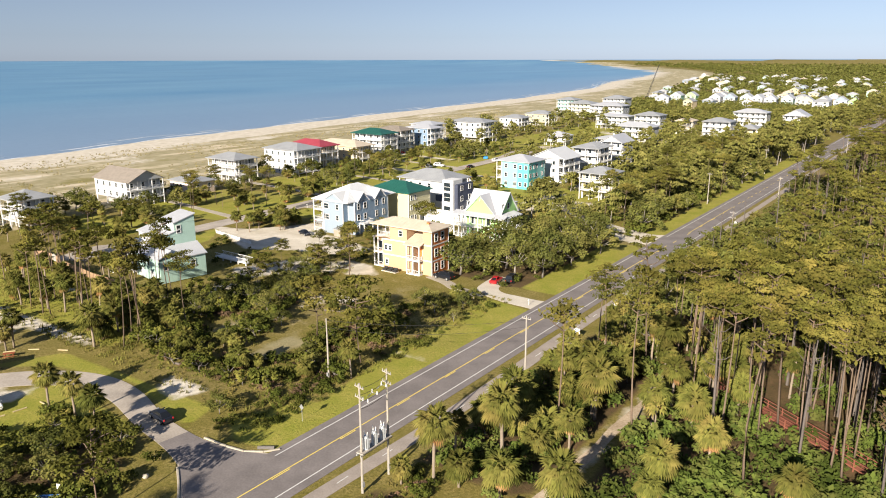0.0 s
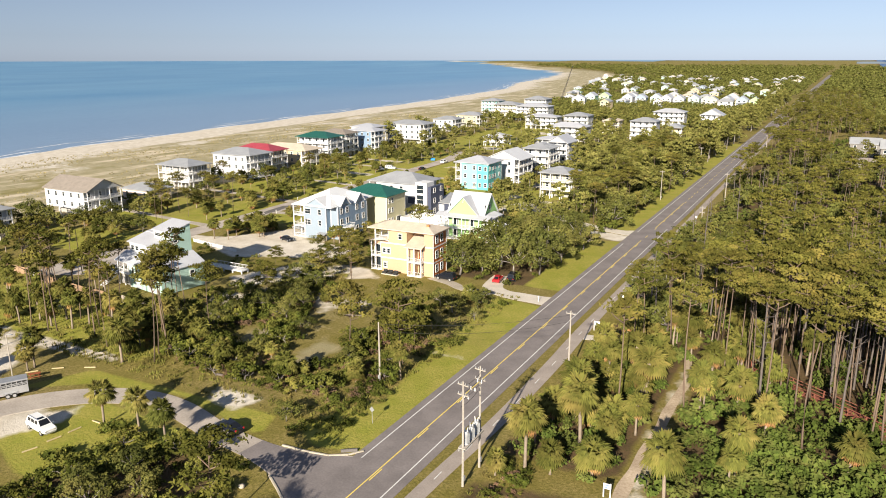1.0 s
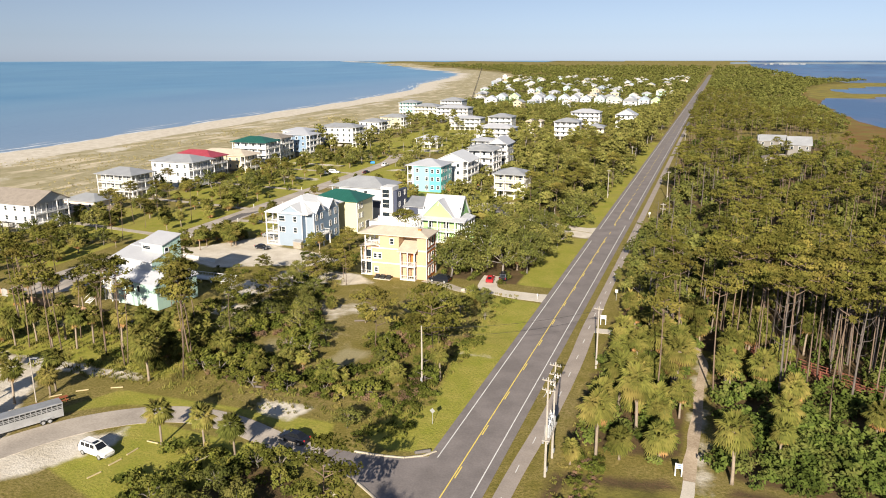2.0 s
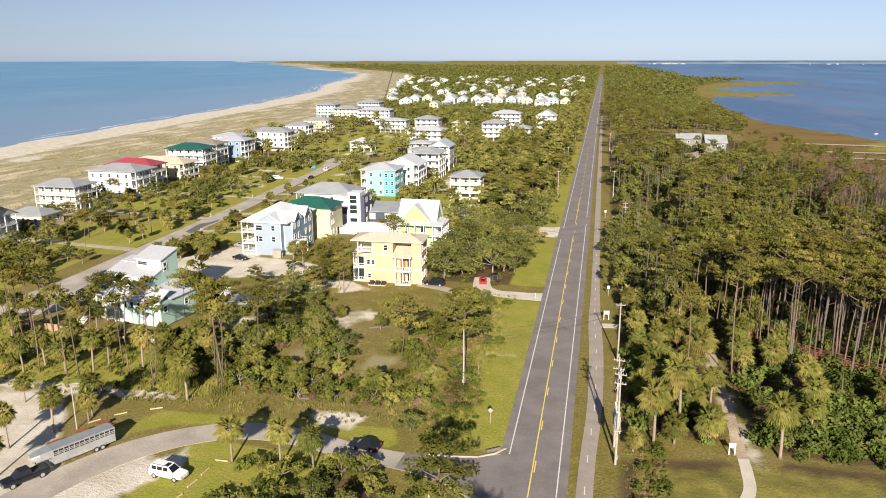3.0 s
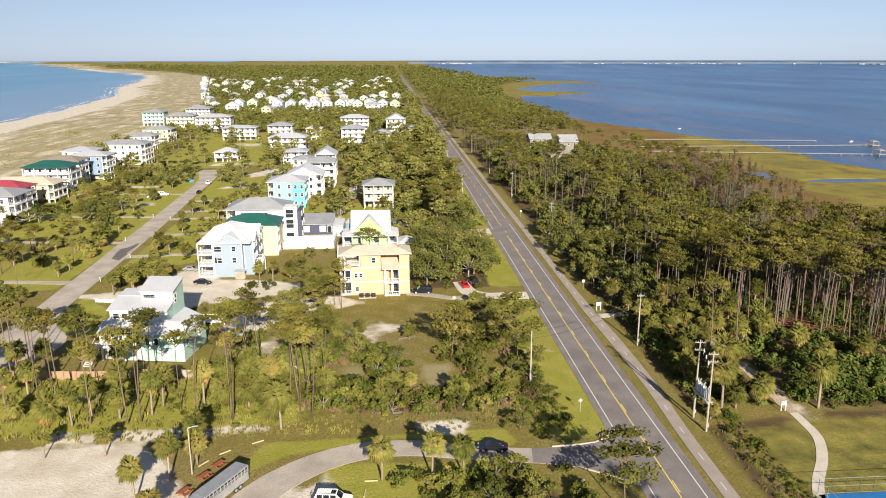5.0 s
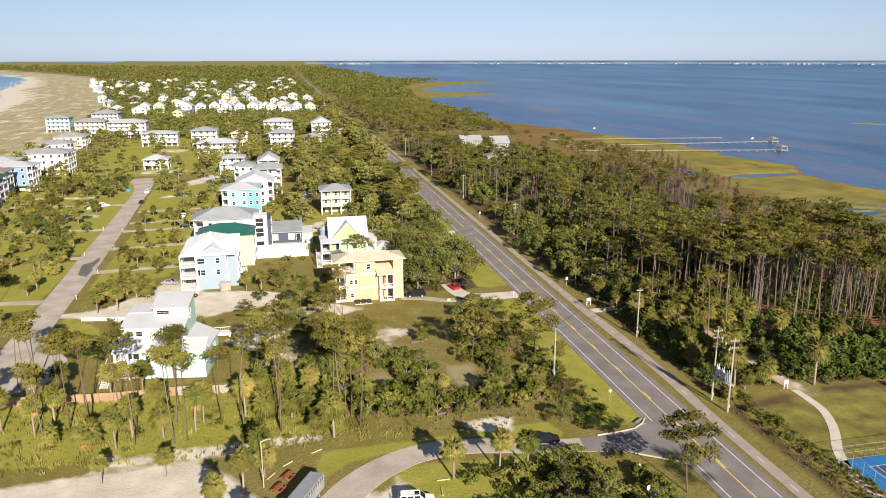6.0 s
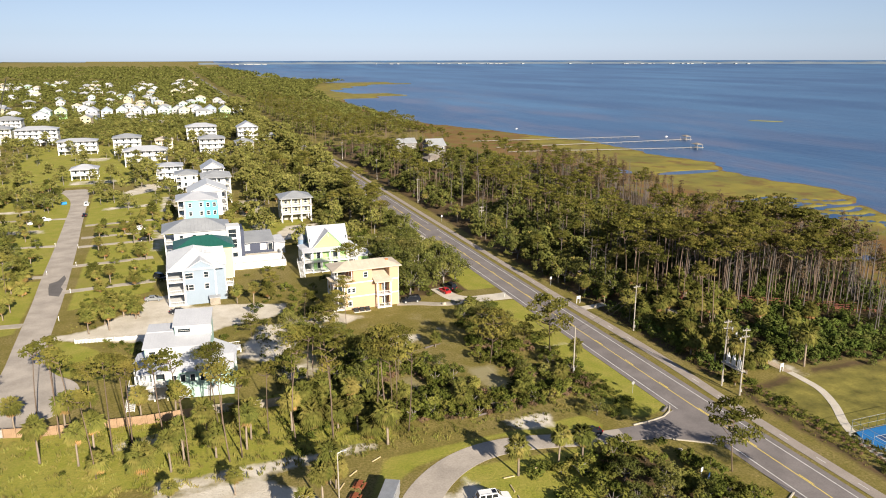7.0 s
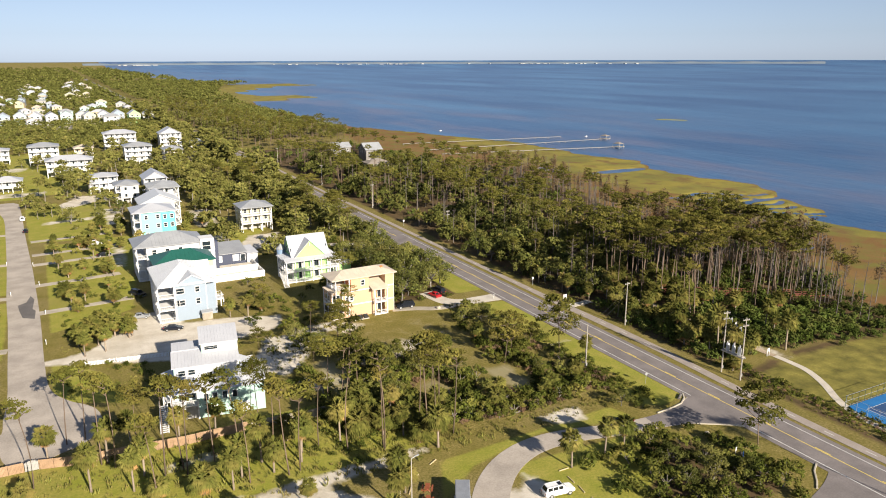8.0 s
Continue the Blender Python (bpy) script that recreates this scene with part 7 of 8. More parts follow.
joined("far_woods", [(v, f, g) for (v, f), g in zip(coarse, share(back, 3))], L_OAK, "green woods behind the car park", "woods")
# grass tufts
blade_v, blade_f = [], []
for k in range(7):
    w = k * 0.9
    o = np.array([0.16 * math.cos(w * 3), 0.16 * math.sin(w * 3), 0])
    d = np.array([math.cos(w), math.sin(w), 0])
    n = np.array([-d[1], d[0], 0]) * 0.05
    blade_v += [o - n, o + n, o + d * 0.16 + n * 0.6 + [0, 0, 0.34], o + d * 0.16 - n * 0.6 + [0, 0, 0.34]]
    blade_f.append((4 * k, 4 * k + 1, 4 * k + 2, 4 * k + 3))
blade = (np.array(blade_v), np.array(blade_f))
tufts = sites(2600, -74, -11, 64, 132, 0.6, 1.5, 0.1) + sites(1500, -132, -52, 64, 92, 0.8, 1.9, 0.1) + sites(600, 11.4, 15, 20, 160, 0.5, 1.1, 0) + sites(500, -116, -50, 108, 160, 0.5, 1.2, 0.2, off_sand)
joined("grass", [(*blade, tufts)], L_GRASS, "tall dry and green grass tufts", "grass")
dune_tufts = [(x, y, 0.45, s * 1.0, w) for x, y, z, s, w in sites(3200, -318, -190, 90, 620, 0.8, 1.9, 1, lambda x, y: between(GULF, y) + 34 < x < between(TREE_LINE, y) and noise.noise(Vector((x * 0.03, y * 0.03, 7))) > -0.05)]
joined("grass", [(*blade, dune_tufts)], L_DUNE, "pale dune grass behind the beach", "grass")

# ---- vehicles ----


def loft(stations, closed=True):
    """A body through cross-sections: rows of (x, half width, z low, z high, shoulder) with bevelled edges."""
    s = Solid()
    verts, faces = [], []
    for x, hw, z0, z1, b in stations:
        verts += [(x, -hw + b, z0), (x, -hw, z0 + b), (x, -hw, z1 - b), (x, -hw + b, z1), (x, hw - b, z1), (x, hw, z1 - b), (x, hw, z0 + b), (x, hw - b, z0)]
    n = len(stations)
    for k in range(n - 1):
        for j in range(8):
            faces.append((8 * k + j, 8 * (k + 1) + j, 8 * (k + 1) + (j + 1) % 8, 8 * k + (j + 1) % 8))
    faces += [tuple(range(8)), tuple(range(8 * (n - 1), 8 * n))[::-1]]
    return s.add(verts, [f[::-1] for f in faces])


def wheels(e, spots, r, w=0.24):
    for x, y in spots:
        t = part("wheel", Solid().tube((x, y - w / 2, r), (x, y + w / 2, r), r, r, 16), M_RUBBER, e, smooth=False)
        o = w / 2 + 0.01
        part("rim", Solid().tube((x, y + (o if y > 0 else -o), r), (x, y + (o - 0.05 if y > 0 else -o + 0.05), r), r * 0.62, r * 0.62, 12), M_STEEL, t)


def vehicle(kind, paint, label, at, rz, group="parked cars"):
    """A parked car, its nose along +x before the turn."""
    e = thing("car" if kind != "pickup" else "pickup_truck", label, "car" if kind != "pickup" else "pickup truck", at, rz, group)
    if kind == "sedan":
        L, H, hw = 2.35, 1.45, 0.9
        body = loft([(-L, 0.72, 0.42, 0.85, 0.12), (-L + 0.3, hw, 0.28, 0.95, 0.14), (-0.9, hw, 0.25, 0.97, 0.14), (0.9, hw, 0.25, 0.93, 0.14), (L - 0.4, hw, 0.28, 0.80, 0.14), (L, 0.70, 0.40, 0.66, 0.1)])
        cabin = [(-1.75, 0.70, 0.93, 0.97), (-0.95, 0.66, 0.93, H), (0.35, 0.66, 0.93, H), (1.15, 0.72, 0.9, 0.94)]
        ax, r = 1.42, 0.33
    elif kind == "suv":
        L, H, hw = 2.6, 1.85, 0.99
        body = loft([(-L, 0.86, 0.5, 1.15, 0.14), (-L + 0.2, hw, 0.35, 1.2, 0.14), (0.9, hw, 0.32, 1.18, 0.14), (1.4, hw, 0.34, 1.12, 0.16), (L - 0.25, hw - 0.03, 0.38, 1.03, 0.18), (L, 0.84, 0.48, 0.9, 0.12)])
        cabin = [(-L + 0.1, 0.82, 1.15, 1.2), (-L + 0.4, 0.78, 1.15, H), (0.55, 0.78, 1.15, H), (1.35, 0.84, 1.1, 1.14)]
        ax, r = 1.62, 0.39
    else:
        L, H, hw = 2.9, 1.9, 1.0
        body = loft([(-L, 0.94, 0.55, 1.12, 0.1), (-L + 0.1, hw, 0.45, 1.14, 0.1), (-0.6, hw, 0.42, 1.14, 0.12), (1.4, hw, 0.42, 1.14, 0.14), (L - 0.2, hw - 0.03, 0.45, 1.08, 0.16), (L, 0.86, 0.5, 0.98, 0.12)])
        cabin = [(-0.75, 0.82, 1.1, 1.14), (-0.6, 0.78, 1.1, H), (0.7, 0.78, 1.1, H), (1.45, 0.84, 1.08, 1.12)]
        ax, r = 1.85, 0.42
    part("body", body, paint, e)
    c = Solid()
    verts, faces = [], []
    for x, w, z0, z1 in cabin:
        t = w - 0.12 if z1 > z0 + 0.1 else w
        verts += [(x, -w, z0), (x, -t, z1), (x, t, z1), (x, w, z0)]
    for k in range(3):
        for j in range(3):
            faces.append((4 * k + j, 4 * k + j + 1, 4 * k + 5 + j, 4 * k + 4 + j))
    c.add(verts, faces)
    part("cabin", c, paint, e)
    quad = lambda k, j: [Vector(verts[q]) for q in (4 * k + j, 4 * k + 4 + j, 4 * k + 5 + j, 4 * k + 1 + j)]
    spans = [(0, 1, 0.06, 0.94, 0.1, 0.9, "rear_window"), (2, 1, 0.06, 0.92, 0.06, 0.94, "windscreen")]
    for u0, u1 in ((0.03, 0.31), (0.36, 0.66), (0.71, 0.99)) if kind != "pickup" else ((0.05, 0.46), (0.54, 0.98)):
        spans += [(1, 0, u0, u1, 0.14, 0.86, "side_window"), (1, 2, u0, u1, 0.14, 0.86, "side_window")]
    for k, j, u0, u1, v0, v1, name in spans:
        a, b, d, g = quad(k, j)
        out = (b - a).cross(g - a).normalized()
        mid_face = (a + b + d + g) / 4
        if out.dot(mid_face - Vector((0, 0, (cabin[1][2] + H) / 2))) < 0:
            out = -out
        at_uv = lambda u, v: a * (1 - u) * (1 - v) + b * u * (1 - v) + d * u * v + g * (1 - u) * v
        ring = [at_uv(u0, v0), at_uv(u1, v0), at_uv(u1, v1), at_uv(u0, v1)]
        part(name, Solid().add([p - out * 0.02 for p in ring] + [p + out * 0.012 for p in ring], [(0, 1, 2, 3), (4, 5, 6, 7), (0, 1, 5, 4), (1, 2, 6, 5), (2, 3, 7, 6), (3, 0, 4, 7)]), M_DARKGLASS, e, "dark tinted glass")
    a = cabin[1]
    part("roof", loft([(a[0] + 0.02, a[1] - 0.13, H - 0.03, H + 0.03, 0.02), (cabin[2][0] - 0.02, a[1] - 0.13, H - 0.03, H + 0.03, 0.02)]), paint, e)
    wheels(e, [(sx * ax, sy * (hw - 0.1)) for sx in (-1, 1) for sy in (-1, 1)], r)
    for sy in (-1, 1):
        part("headlight", Solid().box(L - 0.14, L + 0.01, sy * 0.62 - 0.16, sy * 0.62 + 0.16, 0.66, 0.8), M_STEEL, e)
        part("tail_light", Solid().box(-L - 0.01, -L + 0.12, sy * 0.66 - 0.1, sy * 0.66 + 0.1, 0.75, 0.98), M_REDCAR, e)
        part("mirror", Solid().box(1.0, 1.14, sy * (hw + 0.1) - 0.09, sy * (hw + 0.1) + 0.09, 1.0, 1.14), paint, e)
    part("bumper", Solid().box(L - 0.05, L + 0.06, -0.7, 0.7, 0.36, 0.56), paint if kind == "sedan" else M_STEEL, e)
    if kind == "pickup":
        part("cargo_bed", Solid().box(-L + 0.15, -0.8, -0.8, 0.8, 1.08, 1.16), M_RUBBER, e, "dark open cargo bed")
    BLOCKS.append((at[0] - 3, at[0] + 3, at[1] - 3, at[1] + 3))
    return e


suv = vehicle("suv", M_WHITECAR, "white sport utility vehicle with sunroof on the car park grass", (-48.4, 44.9, 0), -7)
part("sunroof", Solid().box(-0.2, 0.45, -0.42, 0.42, 1.885, 1.90), M_DARKGLASS, suv)
for sg in (-1, 1):
    part("roof_rail", Solid().tube((-2.0, sg * 0.62, 1.93), (0.5, sg * 0.62, 1.93), 0.03, 0.03, 5), M_STEEL, suv)
bike = Solid()
for y in (-0.35, 0.35):
    for k in range(14):
        a, b = 2 * math.pi * k / 14, 2 * math.pi * (k + 1) / 14
        bike.tube((-2.95, y + 0.33 * math.cos(a), 0.9 + 0.33 * math.sin(a)), (-2.95, y + 0.33 * math.cos(b), 0.9 + 0.33 * math.sin(b)), 0.025, 0.025, 4)
bike.tube((-2.95, -0.35, 0.9), (-2.95, 0.1, 1.25), 0.025, 0.025, 4).tube((-2.95, 0.1, 1.25), (-2.95, 0.35, 0.9), 0.025, 0.025, 4).tube((-2.6, 0, 0.6), (-2.95, 0, 0.7), 0.03, 0.03, 4)
part("bicycle_rack", bike, M_RUBBER, suv, "dark bicycle on a rear carrier")
vehicle("pickup", M_BLACKCAR, "black pickup truck hitched to the silver trailer", (-66.6, 40.0, 0), -118)
vehicle("sedan", M_GREYCAR, "dark grey sedan on the sandy drive of the blue house", (-97, 161.4, 0), -8)
vehicle("sedan", M_BLACKCAR, "black sedan parked on sand before the blue house", (-90.7, 148.2, 0), -14)
vehicle("suv", M_BLACKCAR, "black sport utility vehicle beside the blue house", (-95.4, 181.6, 0), -60)
vehicle("suv", M_BLACKCAR, "black sport utility vehicle by the yellow house", (-32.2, 136.0, 0), 176)
vehicle("sedan", M_BLACKCAR, "black car standing in shade on the side road", (-24.8, 57.3, 0.04), 172)
vehicle("sedan", M_REDCAR, "red car parked under oaks on the white drive", (-20.8, 140.6, 0), 100)
vehicle("suv", M_BLACKCAR, "black car parked beside the red one under oaks", (-18.2, 143.4, 0), 100)
vehicle("sedan", M_BLACKCAR, "black sedan on the residential street", (-125.6, 287, 0), 88)
vehicle("suv", M_WHITECAR, "white car on the residential street", (-127.2, 312, 0), 92)
vehicle("suv", M_WHITECAR, "white car on a driveway off the street", (-140, 282, 0), 10)
vehicle("sedan", M_WHITECAR, "white sedan on a driveway off the street", (-143, 277, 0), 10)
vehicle("sedan", M_REDCAR, "red car beside the green-roofed beach house", (-187, 311, 0), 20)
vehicle("suv", M_WHITECAR, "white car in a drive among palms", (-103, 252, 0), 5)
vehicle("sedan", M_BLACKCAR, "dark car in a drive among palms", (-101, 234, 0), 10)
vehicle("suv", M_GREYCAR, "grey car in a drive behind the white wing", (-28.5, 193, 0), 100)
vehicle("sedan", M_BLACKCAR, "black sedan in a drive behind the white wing", (-26.5, 198.5, 0), 95)


def trailer():
    """A long silver stock trailer with a gooseneck, slatted sides and two axles."""
    e = thing("stock_trailer", "long silver livestock trailer with slatted sides and gooseneck", "trailer", (-64.0, 47.6, 0), -118.5, "parked cars")
    BLOCKS.append((-70, -58, 40, 56))
    part("body", Solid().box(-4.6, 4.0, -1.1, 1.1, 0.55, 1.75), M_STEEL, e, "ribbed silver lower panels")
    for k in range(13):
        x = -4.55 + k * 0.71
        for sy in (-1, 1):
            part("stile", Solid().box(x - 0.05, x + 0.05, sy * 1.1 - 0.05, sy * 1.1 + 0.05, 1.75, 2.55), M_STEEL, e)
    for z in (1.98, 2.2):
        for sy in (-1, 1):
            part("slat", Solid().box(-4.6, 4.0, sy * 1.1 - 0.025, sy * 1.1 + 0.025, z - 0.05, z + 0.05), M_STEEL, e)
    # black block added behind the slats for the shade inside
    part("inner_wall", Solid().box(-4.5, 3.9, -0.98, 0.98, 1.7, 2.5), M_RUBBER, e, "black block for the shade inside")
    part("roof", loft([(-4.65, 1.15, 2.5, 2.72, 0.08), (4.1, 1.15, 2.5, 2.72, 0.08)]), M_STEEL, e, "plain silver roof sheet")
    part("nose", loft([(4.0, 1.1, 1.6, 2.7, 0.08), (5.6, 1.0, 1.65, 2.6, 0.1), (6.6, 0.7, 1.7, 2.4, 0.15)]), M_STEEL, e, "tapered gooseneck nose")
    part("hitch", Solid().tube((6.0, 0, 1.7), (6.0, 0, 1.1), 0.1, 0.08, 8), M_RUBBER, e)
    wheels(e, [(x, sy * 1.12) for x in (-2.6, -1.7) for sy in (-1, 1)], 0.38)
    for sy in (-1, 1):
        part("mudguard", Solid().box(-3.1, -1.2, sy * 1.18 - 0.13, sy * 1.18 + 0.13, 0.82, 0.9), M_STEEL, e)


trailer()

# ---- car park: wheel stops, tables, lamp ----


def log_stop(x, y, rz):
    e = thing("wheel_stop", "pale timber wheel stop on the grass", "wheel stop", (x, y, 0), rz, "wheel stops")
    part("timber", loft([(-0.95, 0.09, 0.0, 0.17, 0.03), (0.95, 0.09, 0.0, 0.17, 0.03)]), M_TIMBER, e)


M_TIMBER = surface("pale_timber", (0.42, 0.33, 0.18), (0.58, 0.48, 0.28), 3.0, 0.85, 0.2)
for x, y, rz in ((-66, 59.5, 40), (-61.5, 62.3, 30), (-68.5, 56.5, 55), (-43.4, 50, 0), (-44.2, 47, 85), (-44.4, 44, 80), (-44.6, 40.6, 75), (-37.5, 51, 5)):
    log_stop(x, y, rz)


def picnic_table(x, y, rz):
    e = thing("picnic_table", "rust-orange picnic table on the sand", "table", (x, y, 0), rz, "picnic tables")
    for k in range(5):
        part("plank", Solid().box(-0.9, 0.9, -0.38 + k * 0.155, -0.24 + k * 0.155, 0.72, 0.77), M_ORANGE, e)
    for sy in (-1, 1):
        part("bench", Solid().box(-0.9, 0.9, sy * 0.75 - 0.13, sy * 0.75 + 0.13, 0.42, 0.47), M_ORANGE, e)
    for sx in (-0.6, 0.6):
        part("leg", Solid().tube((sx, -0.6, 0), (sx, 0.2, 0.72), 0.05, 0.05, 5), M_ORANGE, e)
        part("leg", Solid().tube((sx, 0.6, 0), (sx, -0.2, 0.72), 0.05, 0.05, 5), M_ORANGE, e)
        part("brace", Solid().box(sx - 0.04, sx + 0.04, -0.8, 0.8, 0.36, 0.42), M_ORANGE, e)


picnic_table(-69.2, 48.6, 65)
picnic_table(-67.4, 52.4, 60)
picnic_table(-66.0, 55.4, 58)


def lamp_post(x, y, h, rz):
    e = thing("street_lamp", "slim grey lamp post with a flat lamp head", "street lamp", (x, y, 0), rz, "lamp posts")
    part("pole", Solid().tube((0, 0, 0), (0, 0, h), 0.1, 0.07, 8), M_POLE, e)
    part("arm", Solid().tube((0, 0, h - 0.1), (0.9, 0, h + 0.1), 0.04, 0.035, 6), M_STEEL, e)
    part("lamp_head", loft([(0.6, 0.1, h + 0.02, h + 0.16, 0.03), (1.4, 0.16, h + 0.06, h + 0.18, 0.04)]), M_STEEL, e)


lamp_post(-69.5, 53.8, 7.5, 10)
lamp_post(-129.5, 72, 7.5, 0)

# ---- power poles and wires ----


def power_pole(x, y, h, label="weathered wooden power pole", arms=1, rz=0.0):
    e = thing("power_pole", label, "pole", (x, y, 0), rz, "power poles")
    part("pole", Solid().limb([(0, 0, 0), (0.03, 0, h / 2), (0, 0, h)], [0.17, 0.14, 0.1], 8), M_POLE, e)
    for k in range(arms):
        z = h - 0.5 - k * 1.3
        part("crossarm", Solid().box(-0.06, 0.06, -0.8, 0.8, z - 0.06, z + 0.06), M_POLE, e)
        for u in (-0.7, -0.3, 0.3, 0.7):
            part("insulator", Solid().tube((0, u, z + 0.07), (0, u, z + 0.32), 0.05, 0.03, 6), M_STEEL, e)
    part("meter_box", Solid().box(-0.16, 0.16, -0.3, -0.14, 0.9, 1.5), M_STEEL, e)
    return e


def wire(a, b, sag=0.7, r=0.018, owner=None):
    n = 10
    pts = [tuple(Vector(a).lerp(Vector(b), k / n) - Vector((0, 0, sag * 4 * (k / n) * (1 - k / n)))) for k in range(n + 1)]
    e = thing("power_line", "thin sagging overhead wire", "wire", pts[0], 0, "overhead wires")
    part("wire", Solid().limb([tuple(Vector(p) - Vector(pts[0])) for p in pts], [r] * (n + 1), 4), M_RUBBER, e)


power_pole(10.5, 60.4, 14.0, "tall wooden pole carrying a transformer platform", 2, 80)
power_pole(10.4, 65.3, 14.0, "tall wooden pole carrying a transformer platform", 2, 80)
bank = thing("transformer_bank", "pale grey transformers on a platform between two poles", "transformer", (10.45, 62.8, 5.2), 91)
part("platform", Solid().box(-2.7, 2.7, -0.5, 0.5, 0, 0.14), M_POLE, bank, "timber platform")
for sy in (-0.3, 0.3):
    part("beam", Solid().box(-2.9, 2.9, sy - 0.07, sy + 0.07, -0.22, 0), M_STEEL, bank)
for u in (-1.5, 0.0, 1.5):
    can = part("tank", Solid().tube((u, 0, 0.14), (u, 0, 1.65), 0.34, 0.34, 14), M_TANK, bank, "pale grey transformer tank")
    part("lid", Solid().tube((u, 0, 1.65), (u, 0, 1.88), 0.37, 0.3, 14), M_STEEL, can)
    for sy in (-0.18, 0.18):
        part("bushing", Solid().limb([(u, sy, 1.85), (u, sy, 2.05), (u, sy * 1.4, 2.4)], [0.09, 0.06, 0.04], 6), M_WHITE, can)
    for k in range(5):
        w = k * 1.25
        part("fin", Solid().box(u - 0.02 + 0.35 * math.cos(w), u + 0.02 + 0.35 * math.cos(w), 0.35 * math.sin(w) - 0.08, 0.35 * math.sin(w) + 0.08, 0.3, 1.6), M_STEEL, can)
for k, z in enumerate((10.6, 11.6, 12.6, 13.5)):
    wire((10.2 + 0.2 * k, 60.4, z), (10.1 + 0.2 * k, 65.3, z), 0.25, 0.03)
    if k < 3:
        arm = thing("switch_arm", "curved insulated switch gear on the poles", "switch", (10.2 + 0.2 * k, 61.3 + 1.4 * k, 11.0 + 0.5 * k), 0, "switch gear")
        part("arm", Solid().limb([(-0.3, -0.5, 0), (0, 0, 0.5), (0.3, 0.5, 0.1)], [0.04, 0.05, 0.03], 5), M_STEEL, arm)
        part("insulator", Solid().tube((0, 0, 0.4), (0, 0, 0.9), 0.09, 0.06, 8), M_WHITE, arm)
        part("insulator", Solid().tube((0.3, 0.5, 0.1), (0.3, 0.5, 0.5), 0.09, 0.06, 8), M_WHITE, arm)
power_pole(-14.6, 80.4, 10.5, "weathered wooden pole in the overgrown lot", 0)
power_pole(11.4, 97.1, 11.5, arms=1, rz=90)
power_pole(15.0, 199, 11.0, arms=2, rz=90)
power_pole(12.4, 266, 11.0, arms=1, rz=90)
power_pole(12.0, 335, 11.0, arms=1, rz=90)
power_pole(-9.5, 262, 11.0, arms=1, rz=90)
power_pole(-9.5, 345, 11.0, arms=1, rz=90)
power_pole(12.0, 420, 11.0, arms=1, rz=90)
wire((-14.6, 80.4, 10.2), (11.4, 96.6, 10.9), 0.9, 0.024)
wire((-14.6, 80.4, 9.0), (11.4, 96.6, 9.8), 1.2, 0.024)

# ---- signs ----


def board_sign(x, y, rz, w, h, top, label, board, bars=2, name="sign"):
    """A board on two white posts; its unreadable writing stands as plain bars."""
    e = thing(name, label, "sign", (x, y, 0), rz, "signs")
    for u in (-w / 2, w / 2):
        part("post", Solid().box(u - 0.07, u + 0.07, -0.07, 0.07, 0, top + 0.05), M_WHITE, e)
    b = part("board", Solid().box(-w / 2 + 0.07, w / 2 - 0.07, -0.04, 0.04, top - h, top), board, e)
    for k in range(bars):
        z = top - h * (k + 0.7) / (bars + 0.4)
        part("text_bar", Solid().box(-w * 0.36, w * 0.34, -0.048, -0.042, z - 0.05, z + 0.05), M_WHITE if board is M_SIGN_BLUE else M_SIGN_BLUE, b)


board_sign(-16.0, 37.2, 40, 2.5, 0.55, 2.0, "blue park name board on two white posts", M_SIGN_BLUE, 1)
board_sign(26.7, 66.5, 6, 0.8, 0.7, 1.8, "white trail notice board at the path's end", M_WHITE, 2)
board_sign(9.4, 119.6, 4, 1.0, 0.8, 2.0, "white trail notice board beside the bicycle path", M_WHITE, 2)


def post_sign(x, y, rz, diamond, label):
    e = thing("road_sign", label, "sign", (x, y, 0), rz, "signs")
    part("post", Solid().box(-0.035, 0.035, -0.02, 0.02, 0, 2.5), M_STEEL, e)
    if diamond:
        p = Solid().add([(0, -0.03, 1.75), (0.42, -0.03, 2.2), (0, -0.03, 2.65), (-0.42, -0.03, 2.2), (0, -0.05, 1.75), (0.42, -0.05, 2.2), (0, -0.05, 2.65), (-0.42, -0.05, 2.2)], [(0, 1, 2, 3), (7, 6, 5, 4), (0, 4, 5, 1), (1, 5, 6, 2), (2, 6, 7, 3), (3, 7, 4, 0)])
    else:
        p = Solid().box(-0.3, 0.3, -0.05, -0.03, 1.9, 2.6)
    part("plate", p, M_STEEL if diamond else M_WHITE, e)


post_sign(-8.2, 68.6, 0, True, "diamond road sign on a steel post, seen from its grey back")
post_sign(9.9, 136, 0, False, "small white path sign on a steel post")
post_sign(9.3, 226, 0, False, "white road sign on a steel post")
post_sign(-16.2, 38.6, 20, False, "narrow white marker sign in the brush")

# ---- fences ----


